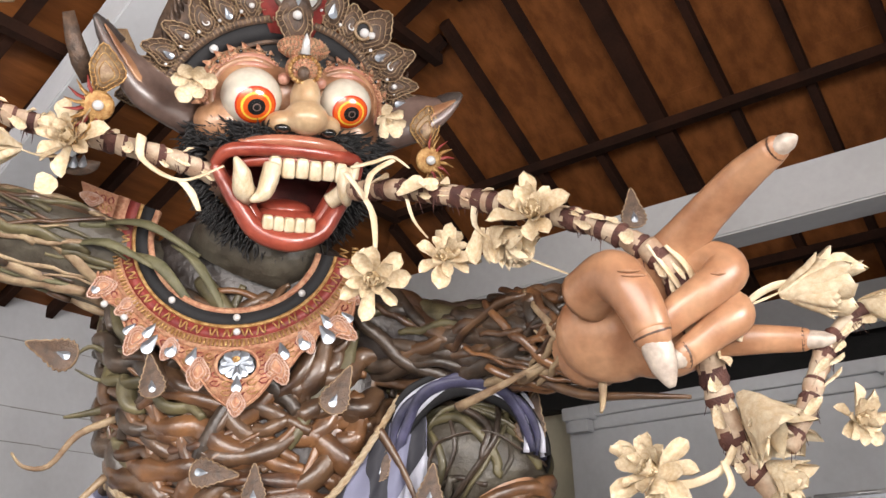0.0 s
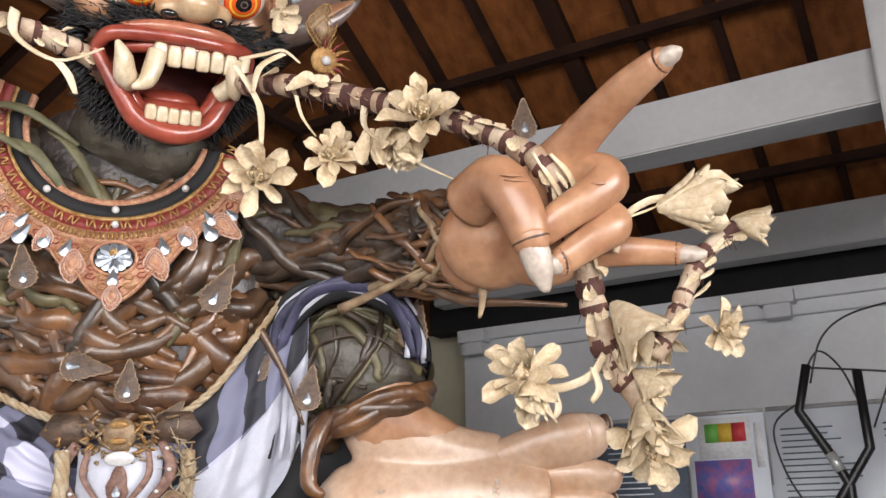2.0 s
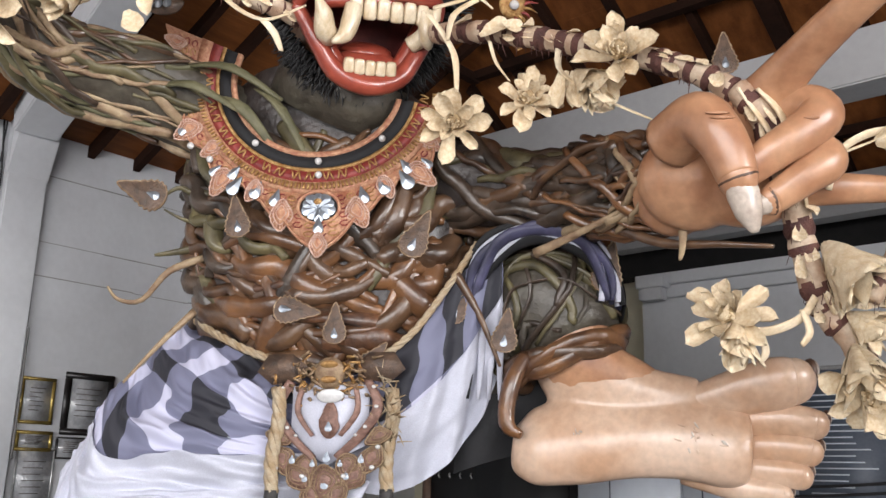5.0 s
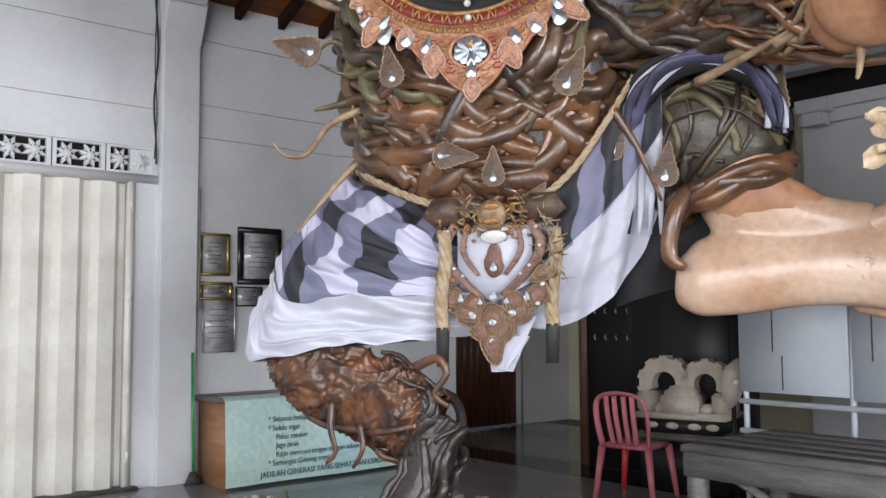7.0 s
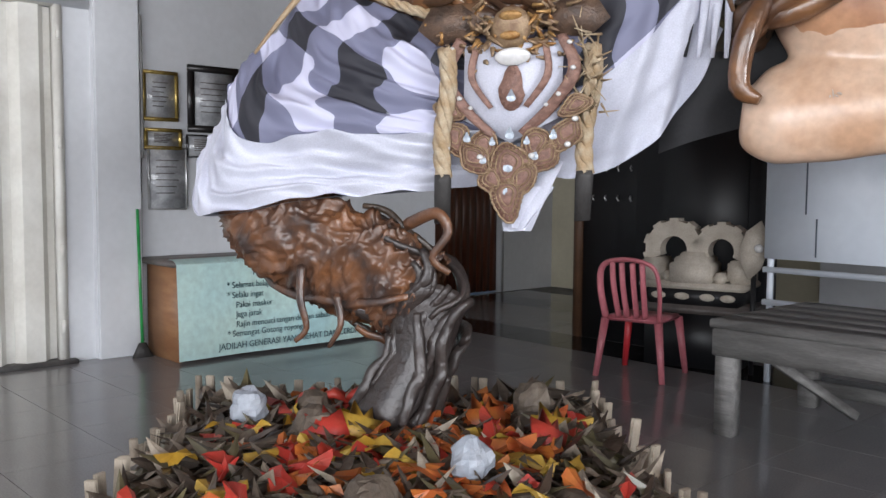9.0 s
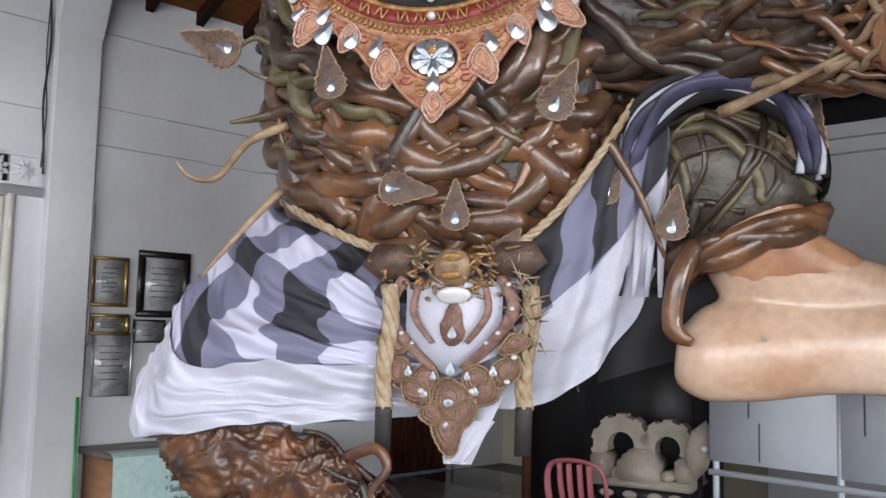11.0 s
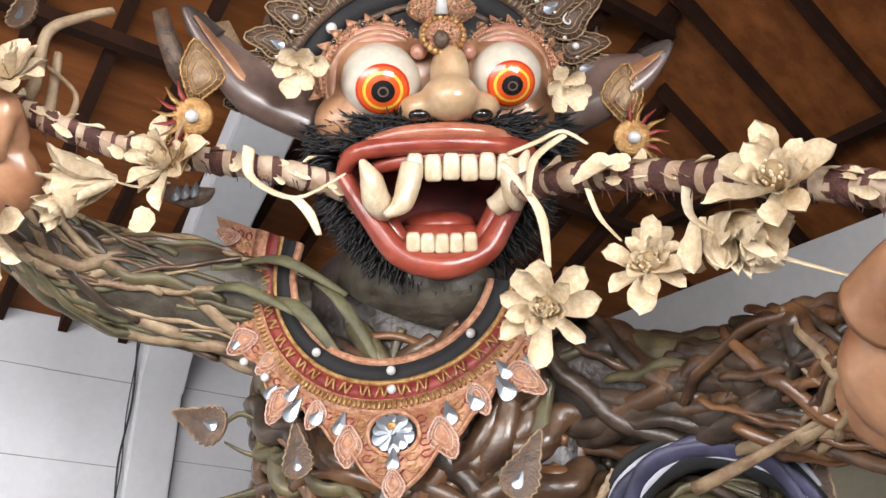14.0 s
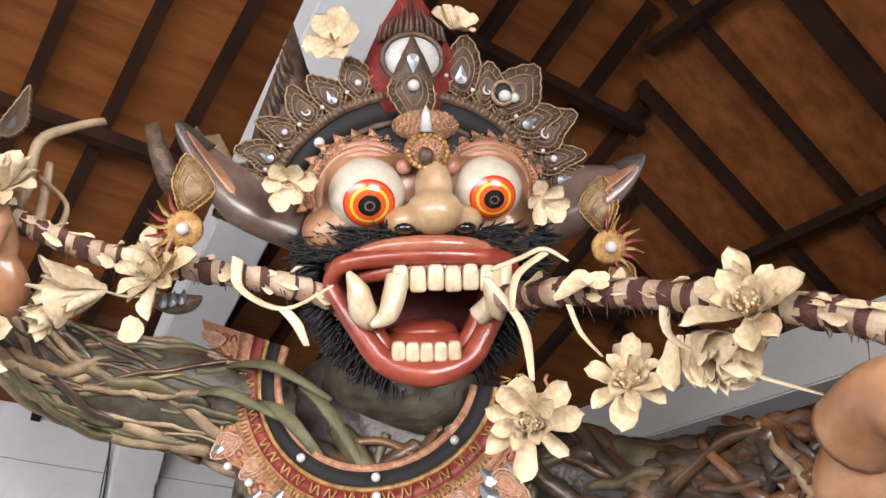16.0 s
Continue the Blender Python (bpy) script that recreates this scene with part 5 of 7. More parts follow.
tassel(-1.17, 4.80, 1.90, 1.38)
tassel(-0.57, 4.90, 1.90, 1.39)
fray = Shape()
fr = random.Random(9)
for i in range(46):
    x, z = -0.57 + fr.uniform(-0.06, 0.05), fr.uniform(1.62, 1.98)
    fray.tube([(x, 4.88, z), (x + fr.uniform(-0.08, 0.08), 4.82 + fr.uniform(-0.03, 0.02), z + fr.uniform(-0.10, 0.08))], [0.006, 0.002], "rope", segs=4)
tagged(part("fray", fray, belt), kind="stuff")

def lobe(size, key, hook, seed, line="dullgold"):
    """A flame-shaped openwork leather lobe: toothed rim, two inner lines and a hooked tip."""
    q = random.Random(seed)
    out = []
    n = 44
    for i in range(n):
        t = 2 * math.pi * i / n
        tip = max(0, -math.cos(t)) ** 5
        r = 1 + 0.06 * (i % 2) + 0.10 * math.sin(3 * t + seed)
        out.append(((0.46 * r * math.sin(t) * (1 - 0.25 * math.cos(t)) + hook * tip) * size, (-0.52 * r * math.cos(t) + 0.42 * tip) * size))
    s = Shape().plate(out, 0.014, key, bulge=0.022)
    loop = [(x, z) for x, z in out] + [out[0]]
    s.tube([(x, -0.003, z) for x, z in loop], 0.0055, line, segs=4)
    for k in (0.72, 0.46):
        s.tube([(x * k, -0.022 * (1 - k) - 0.004, z * k) for x, z in loop[::2]], 0.0036, line, segs=4)
    for i in range(0, n, 2):
        x, z = out[i]
        s.tube([(x * 0.78, -0.008, z * 0.78), (x * 0.92, -0.006, z * 0.92)], 0.0034, line, segs=3)
    return s


# pointed leaves round the collar's rim
for k in range(14):
    d = -112 + 14 * k
    a = radians(270 + d)
    part("leaf", lobe(0.095 + 0.03 * (k % 2), "copper", 0.1 * (-1) ** k, k, "rosepale"), collar, m=Matrix.Translation(collar_point(a, rim(a) - 0.055, 0.02)) @ pose(0, 0, 0, 0, 180 - d, 0))

# hanging belt ornament
orn = thing("belt_ornament", None, "brown leather belt ornament with gilt mask and mirror chips", "ornament")
orn.matrix_world = pose(-0.89, 4.80, 1.70) @ Matrix.Diagonal((1.22, 1.0, 1.0, 1)) @ pose(0.89, -4.92, -1.70)
gold = Shape()
gr = random.Random(13)
gold.ball((-0.90, 4.97, 1.98), (0.07, 0.05, 0.085), "dullgold", rings=8, segs=12).ball((-0.90, 4.93, 2.02), (0.04, 0.03, 0.02), "gold").ball((-0.90, 4.92, 1.94), (0.035, 0.02, 0.018), "gold")
for i in range(170):
    c = (-0.90 + gr.gauss(0, 0.11), 4.99 + gr.uniform(-0.03, 0.04), 1.95 + gr.gauss(0, 0.055))
    gold.tube([c, (c[0] + gr.uniform(-0.05, 0.05), c[1] - 0.02, c[2] + gr.uniform(-0.05, 0.05))], [0.011, 0.004], "gold" if i % 3 == 0 else "dullgold", segs=5)
tagged(part("mask", gold, orn, "gilt crumpled mask"), "gilt crumpled mask", kind="stuff")
for side in (-1, 1):
    part("strap", Shape().tube([(-0.90 + side * 0.17, 4.98, 1.94), (-0.90 + side * 0.22, 4.95, 1.80), (-0.90 + side * 0.15, 4.95, 1.66), (-0.90 + side * 0.05, 4.95, 1.55)], [0.026, 0.03, 0.028, 0.022], "rosebrown", segs=8, smooth=5, flat=0.4), orn)
    part("strap", Shape().tube([(-0.90 + side * 0.12, 4.97, 1.90), (-0.90 + side * 0.13, 4.95, 1.78), (-0.90 + side * 0.06, 4.95, 1.66)], [0.016, 0.018, 0.014], "rosebrown", segs=8, smooth=5, flat=0.4), orn)
    part("wing", Shape().plate([(side * x, z) for x, z in ((0.10, 0.0), (0.17, 0.07), (0.28, 0.07), (0.33, -0.02), (0.26, -0.09), (0.15, -0.07))], 0.015, "bronze", pose(-0.90, 5.0, 2.02), bulge=0.03), orn, "brown leaf wing")
    for x, z, size in ((0.20, 1.90, 0.04), (0.215, 1.80, 0.04), (0.17, 1.70, 0.04), (0.23, 1.60, 0.05), (0.13, 1.66, 0.035), (0.21, 1.50, 0.05), (0.09, 1.46, 0.05)):
        pearl_at((-0.90 + side * x, 4.92, z), size * 0.24, orn)
for k, (x, z, size, turn) in enumerate(((-0.20, 1.56, 0.10, 150), (0.20, 1.56, 0.10, 210), (-0.23, 1.66, 0.08, 110), (0.23, 1.66, 0.08, 250), (-0.09, 1.52, 0.10, 165), (0.09, 1.52, 0.10, 195), (0.0, 1.44, 0.14, 180), (-0.13, 1.47, 0.10, 150), (0.13, 1.47, 0.10, 210), (-0.055, 1.38, 0.10, 165), (0.055, 1.38, 0.10, 195), (0.0, 1.31, 0.12, 180))):
    part("lace_leaf", lobe(size, "rosebrown", 0.15 * (-1) ** k, k), orn, m=pose(-0.89 + x, 4.95 - 0.004 * (k % 4), z, 0, turn, 0))
part("upper_plate", Shape().plate([(0.12 * math.cos(t) * (1.0 if math.sin(t) < 0 else 0.75), 0.17 * math.sin(t)) for t in [0.35 * i for i in range(18)]], 0.012, "rosebrown", pose(-0.89, 4.96, 1.74) @ Matrix.Diagonal((0.40, 1, 0.55, 1)), bulge=0.01), orn)
part("moon", Shape().ball((-0.89, 4.94, 1.86), (0.062, 0.016, 0.036), "pearl"), orn, "white half-moon chip")
for x, z, s in ((-0.89, 1.70, 0.035), (-0.89, 1.42, 0.04), (-0.98, 1.45, 0.03), (-0.80, 1.46, 0.03), (-0.89, 1.32, 0.03), (-1.04, 1.54, 0.03), (-0.74, 1.54, 0.03), (-0.89, 1.55, 0.035), (-0.95, 1.52, 0.025), (-0.83, 1.52, 0.025)):
    drop_at((x, 4.925, z), s, orn)
part("white_panel", Shape().plate([(-0.17, 0.20), (0.17, 0.20), (0.17, -0.1), (0.0, -0.2), (-0.17, -0.1)], 0.01, "clothwhite", pose(-0.89, 4.985, 1.72), bulge=0.01), orn, "white cloth panel")
tail = Shape()
tail.grid(lambda s, t: (-0.96 + 0.30 * s * (1 - 0.6 * t) + 0.06 * t, 4.90 - 0.03 * math.sin(7 * s + 3 * t), 1.50 - 0.34 * t - 0.06 * s * (1 - t)), 12, 12, "clothwhite")
tail.grid(lambda s, t: (-0.88 + 0.19 * s * (1 - 0.7 * t) + 0.02 * t, 4.87 - 0.03 * math.sin(5 * s + 2 * t), 1.34 - 0.17 * t), 10, 8, "clothwhite")
tail_cloth = thing("cloth_tail", tail, "white cloth end hanging below the belt", "cloth")

# crown on the head
crown = thing("crown", None, "brown and gilt leather crown with mirror chips", "crown")
crown.matrix_world = HEAD @ pose(0.02, 0, -0.04)


def arc(r, a, y=0.0):
    d = abs(a - 90) / 90
    return Vector((-0.08 + r * math.cos(radians(a)) * 1.02, 0.17 + 0.26 * d * d + y, -0.15 + r * math.sin(radians(a))))


def crown_ring(name, r0, r1, key, off, a0=22, a1=166):
    s = Shape()
    s.grid(lambda u, t: arc((r0, r0, r1, r1)[int(round(t * 3))], a1 + (a0 - a1) * u, (0.012, -off, -off, 0.012)[int(round(t * 3))]), 60, 3, key)
    return part(name, s, crown)


crown_ring("black_band", 0.56, 0.66, "blackfelt", 0.02)
crown_ring("lower_edge", 0.535, 0.56, "bronze", 0.03)
crown_ring("upper_edge", 0.655, 0.70, "bronze", 0.03)
rid = Shape()
for i in range(70):
    a = 165 - 142 * i / 69
    rid.tube([arc(0.665, a, -0.03), arc(0.692, a, -0.034)], 0.005, "dullgold", segs=4)
tagged(part("ridge", rid, crown), kind="stuff")


SWIRL = Shape().tube([(-0.5, 0, 0.1), (-0.2, -0.03, -0.22), (0.15, -0.03, -0.2), (0.32, -0.02, 0.05), (0.15, -0.02, 0.22), (0.0, -0.01, 0.1)], [0.05, 0.14, 0.16, 0.12, 0.08, 0.02], "pearl", segs=8, smooth=4, flat=0.4).mesh("inlay")
for k, (a, r, size, turn, hook) in enumerate(((74, 0.83, 0.20, 2, 0.05), (64, 0.80, 0.16, 20, -0.2), (55, 0.84, 0.22, 30, 0.1), (46, 0.80, 0.17, 55, 0.3), (39, 0.82, 0.19, 40, 0.25), (30, 0.79, 0.16, 62, 0.3), (22, 0.80, 0.17, 70, 0.2), (13, 0.78, 0.24, 84, 0.35),
                                             (108, 0.79, 0.15, -12, -0.1), (118, 0.78, 0.15, -30, -0.2), (128, 0.78, 0.15, -40, 0.2), (138, 0.78, 0.14, -52, -0.2), (148, 0.78, 0.15, -60, -0.3), (158, 0.78, 0.15, -70, 0.1), (168, 0.79, 0.16, -80, -0.3))):
    p = arc(r - 0.03, a, -0.02)
    part("lobe", lobe(size, "bronze", hook, k), crown, m=Matrix.Translation(p) @ pose(0, 0, 0, 0, turn, 0))
    if k % 3 == 0:
        drop_at(p + Vector((0, -0.035, -0.01)), 0.30 * size, crown, turn)
    elif k % 3 == 1:
        share("inlay", SWIRL, crown, Matrix.Translation(p + Vector((0, -0.03, 0))) @ pose(0, 0, 0, 0, turn + 40, 0) @ Matrix.Diagonal((0.32 * size, 0.32 * size, 0.32 * size, 1)))
    else:
        pearl_at(p + Vector((0, -0.035, 0)), 0.11 * size, crown)
    pearl_at(arc(r - 0.05, a + 4.5, -0.035), 0.011, crown)
part("eye_ring", Shape().tube([(arc(0.80, 59, -0.05) + Vector((0.05 * math.cos(t), 0, 0.055 * math.sin(t)))) for t in [0.3 * i for i in range(22)]], 0.011, "dullgold", segs=6), crown)
part("eye_hole", Shape().ball(arc(0.80, 59, -0.04), (0.042, 0.008, 0.048), "blackfelt"), crown, "black hollow")
pearl_at(arc(0.79, 58, -0.06), 0.030, crown)
swirl = Shape()
for k in range(60):
    a = 18 + 2.5 * k
    swirl.tube([arc(0.735 + 0.016 * math.sin(i * 1.1 + k) + 0.006 * i, a + 1.4 * math.cos(i * 1.1 + k), -0.026) for i in range(7)], 0.0042, "dullgold", segs=4)
tagged(part("scrollwork", swirl, crown), kind="stuff")
for a in (48, 132, 150):
    pearl_at(arc(0.61, a, -0.035), 0.026, crown)
part("leaf", Shape().plate([(0.0, 0.62), (0.06, 0.53), (0.14, 0.40), (0.195, 0.27), (0.185, 0.14), (0.12, 0.0), (-0.12, 0.0), (-0.185, 0.14), (-0.195, 0.27), (-0.14, 0.40), (-0.06, 0.53)], 0.02, "redleather", pose(-0.08, 0.15, 0.44), bulge=0.05), crown, "red painted leaf with dark flames")
for i in range(13):
    x = -0.15 + 0.025 * i
    part("flame", Shape().tube([(-0.08 + x, 0.118 - 0.02 * (1 - abs(x) * 5), 0.80 - 1.8 * x * x), (-0.08 + x * 0.9 + 0.006 * (i % 2), 0.108, 0.87 - 1.5 * x * x), (-0.08 + x * 0.62, 0.118, 0.97 - 0.8 * abs(x) + 0.02 * (i % 2))], [0.012, 0.008, 0.002], "bronze", segs=5), crown)
part("disc_rim", Shape().tube([(-0.08 + 0.135 * math.cos(t), 0.085, 0.68 + 0.115 * math.sin(t)) for t in [0.2 * i for i in range(33)]], 0.013, "bronze", segs=6), crown)
part("disc", Shape().plate([(0.13 * math.cos(t), 0.11 * math.sin(t)) for t in [0.3 * i for i in range(21)]], 0.01, "pearl", pose(-0.08, 0.09, 0.68)), crown, "white disc")
part("cone", Shape().plate([(0.0, 0.14), (0.02, 0.09), (0.055, 0.02), (0.10, -0.09), (0.09, -0.14), (-0.09, -0.14), (-0.10, -0.09), (-0.055, 0.02), (-0.02, 0.09)], 0.02, "bronze", pose(-0.08, 0.07, 0.66), bulge=0.02), crown)
drop_at((-0.08, 0.04, 0.655), 0.06, crown, 180)
boss = lobe(0.21, "bronze", 0.0, 3)
part("trefoil", boss, crown, m=pose(-0.08, 0.075, 0.545, 0, 180, 0))
pearl_at((-0.08, 0.04, 0.545), 0.028, crown)
horn = Shape().plate([(-0.40, 0.22), (-0.44, 0.36), (-0.54, 0.48), (-0.62, 0.66), (-0.68, 0.86), (-0.76, 0.64), (-0.84, 0.44), (-0.90, 0.22), (-0.84, 0.05), (-0.55, 0.05)], 0.06, "bronze", pose(0.10, 0.36, -0.04) @ Matrix.Diagonal((1.05, 1, 1.12, 1)), bulge=0.10)
part("horn", horn, crown, "dark grey-brown fan-shaped horn")
for i in range(12):
    x, z = -0.80 + 0.014 * i, 0.10 + 0.05 * i
    part("spike", Shape().tube([(x + 0.05, 0.33, z), (x, 0.31, z + 0.06), (x - 0.015, 0.30, z + 0.15)], [0.028, 0.018, 0.002], "bronze", segs=5, flat=0.4), crown)
for p, q, r in (((0.5, 0.55, 0.15), (0.62, 0.6, 0.45), 0.09), ((0.60, 0.40, 0.05), (0.74, 0.42, 0.36), 0.05)):
    part("horn", Shape().tube([p, Vector(p).lerp(Vector(q), 0.5) + Vector((0.03, -0.02, 0)), q], [r, r * 0.7, 0.006], "bronze", segs=10, smooth=5, flat=0.4), crown, "dark brown curved horn")

# ear ornaments
for lx, lz, side, tag in ((-1.06, -0.14, -1, "x"), (0.83, -0.25, 1, "y")):
    ob = thing("ear_ornament", None, "gilt and red sunburst ear ornament with a pearl", "ornament", "ear ornaments")
    ob.matrix_world = HEAD @ Matrix.Translation((lx, 0.10, lz))
    for i in range(9):
        t = radians(110 + 20 * i) if side < 0 else radians(-70 + 20 * i)
        part("ray", Shape().tube([(0.06 * math.cos(t), 0, 0.06 * math.sin(t)), (0.11 * math.cos(t + 0.1), -0.005, 0.11 * math.sin(t + 0.1)), (0.17 * math.cos(t), 0, 0.17 * math.sin(t))], [0.018, 0.014, 0.003], "gold" if i % 2 else "redleather", segs=5, flat=0.4), ob)
    part("disc", Shape().ball((0, 0, 0), (0.085, 0.022, 0.085), "gold"), ob)
    pearl_at((0, -0.03, 0), 0.03, ob)
    part("lace", lobe(0.18, "dullgold", 0.3 * side, 2, "gold"), ob, m=pose(-side * 0.03, 0.03, 0.17, 0, -side * 15, 0))
    part("lace", lobe(0.13, "dullgold", 0.3 * side, 5, "gold"), ob, m=pose(side * 0.07, 0.03, -0.13, 0, 180 - side * 25, 0))
gl = thing("ear_crest", None, "gilt openwork crest behind the ear", "ornament")
gl.matrix_world = HEAD
part("crest", Shape().plate([(-1.06, 0.16), (-1.08, 0.30), (-1.03, 0.36), (-1.0, 0.31), (-0.93, 0.32), (-0.88, 0.22), (-0.84, 0.12), (-0.95, 0.10)], 0.014, "dullgold", pose(0, 0.30, 0), bulge=0.01), gl)
part("dark_leaf", Shape().plate([(-1.20, 0.08), (-1.24, 0.22), (-1.26, 0.36), (-1.20, 0.38), (-1.16, 0.26), (-1.10, 0.12), (-1.06, 0.02), (-1.14, -0.02)], 0.014, "bronze", pose(0, 0.30, 0), bulge=0.02), gl, "dark leather leaf")
fan = thing("fan_charm", None, "dark leather fan charm with mirror chips", "ornament")
part("fan", Shape().plate([(0.14 * math.cos(radians(a)), -0.11 * math.sin(radians(a))) for a in range(0, 181, 12)], 0.014, "bronze", pose(-1.76, 4.72, 4.14, 0, 10, 10), bulge=0.01), fan)
for dx in (-0.05, 0.0, 0.05):
    drop_at((-1.76 + dx, 4.69, 4.09), 0.05, fan, 40 * dx)

# ---- the flowered pole in the mouth and the garlands ----


def petal_mesh(name, length, width, curl, key, seed):
    """A thin dry petal: narrow foot, broad round end, cupped, with a wavy rim."""
    s = Shape()
    q = Vector((seed * 3.1, seed * 1.7, 0))

    def f(u, t, lift):
        w = width * (0.22 + 0.78 * math.sin(1.75 * min(t, 0.9))) * math.sqrt(max(0.0, 1 - t ** 5)) * (u - 0.5)
        w *= 1 + 0.16 * noise.noise(Vector((t * 5, u * 2, 0)) + q)
        wave = 0.05 * length * t * noise.noise(Vector((t * 4, u * 5, 1)) + q)
        z = curl * length * t * t + 1.7 * w * w / width - 0.9 * curl * length * max(0, t - 0.7) + wave
        return (length * t * (1 + 0.06 * noise.noise(Vector((u * 6, 0, 2)) + q)), w, z + lift)
    s.grid(lambda u, t: f(u, t, 0.002), 6, 9, key)
    s.grid(lambda u, t: f(1 - u, t, -0.002), 6, 9, key)
    return s.mesh(name)


PETALS = [petal_mesh("petal", 1.0, 0.56, c, "petal", k) for k, c in enumerate((0.06, 0.22, 0.34, 0.48, 0.66))]
LONG = [petal_mesh("petal", 1.0, 0.30, c, "petal", 7 + k) for k, c in enumerate((0.05, 0.18, 0.30))]
cal = Shape().ball((0, 0, 0.22), (0.20, 0.20, 0.24), "petal_dark", rings=8, segs=12)
cr = random.Random(2)
for i in range(40):
    t, h = cr.uniform(0, 6.28), cr.uniform(0.05, 0.42)
    r = 0.2 * math.sqrt(max(0.0, 1 - ((h - 0.22) / 0.24) ** 2))
    cal.ball((r * math.cos(t), r * math.sin(t), h), 0.035, "petal", rings=4, segs=6)
CALYX = cal.mesh("calyx")
fl = random.Random(17)


def flower(parent, p, axis, size, tall=False):
    """A dried flower: three whorls of petals round a seeded heart."""
    q = Vector(axis).to_track_quat("Z", "Y").to_matrix().to_4x4()
    ob = new("flower")
    ob.parent, ob.matrix_basis = parent, Matrix.Translation(p) @ q @ Matrix.Diagonal((size, size, size, 1))
    share("calyx", CALYX, ob, pose(0, 0, 0.06) @ Matrix.Diagonal((1, 1, 1.6 if tall else 1.0, 1)))
    for ringno, (n, length, tilt) in enumerate(((7, 1.0, 4), (7, 0.86, -20), (6, 0.66, -42), (5, 0.46, -62))):
        for i in range(n):
            k = fl.uniform(0.78, 1.12) * length
            m = pose(0, 0, 0.03 * ringno, 0, 0, 360 * i / n + 25 * ringno + fl.uniform(-14, 14)) @ pose(0.05, 0, 0, fl.uniform(-22, 22), tilt + fl.uniform(-18, 14) - (14 if tall else 0), 0) @ Matrix.Diagonal((k, k * fl.uniform(0.75, 1.1), k, 1))
            share("petal", PETALS[min(4, ringno + fl.randint(0, 2))], ob, m)
    return ob


def plain_flower(parent, p, axis, size):
    """Five broad rounded petals round a short fringe."""
    q = Vector(axis).to_track_quat("Z", "Y").to_matrix().to_4x4()
    ob = new("flower")
    ob.parent, ob.matrix_basis = parent, Matrix.Translation(p) @ q @ Matrix.Diagonal((size, size, size, 1))
    for i in range(6):
        k = fl.uniform(0.85, 1.1)
        share("petal", PETALS[fl.randint(1, 3)], ob, pose(0, 0, 0, 0, 0, 60 * i + fl.uniform(-12, 12)) @ pose(0.02, 0, 0, fl.uniform(-15, 15), -14 + fl.uniform(-14, 10), 0) @ Matrix.Diagonal((k, 1.35 * k, k, 1)))
    for i in range(6):
        share("petal", LONG[i % 3], ob, pose(0, 0, 0, 0, 0, 60 * i + fl.uniform(-20, 20)) @ pose(0.02, 0, 0, 0, -66 + fl.uniform(-14, 14), 0) @ Matrix.Diagonal((0.5, 0.4, 0.5, 1)))
    return ob


def cone_flower(parent, p, axis, size):
    """A half-closed trumpet of long petals."""
    q = Vector(axis).to_track_quat("Z", "Y").to_matrix().to_4x4()
    ob = new("flower")
    ob.parent, ob.matrix_basis = parent, Matrix.Translation(p) @ q @ Matrix.Diagonal((size, size, size, 1))
    for i in range(22):
        k = fl.uniform(0.65, 1.2)
        share("petal", (LONG if i % 3 else PETALS)[fl.randint(0, 2)], ob, pose(0, 0, 0, 0, 0, 27.7 * i + fl.uniform(-8, 8)) @ pose(0.03, 0, -0.2, fl.uniform(-15, 15), -62 + fl.uniform(-16, 20), 0) @ Matrix.Diagonal((k, k, k, 1)))
    return ob


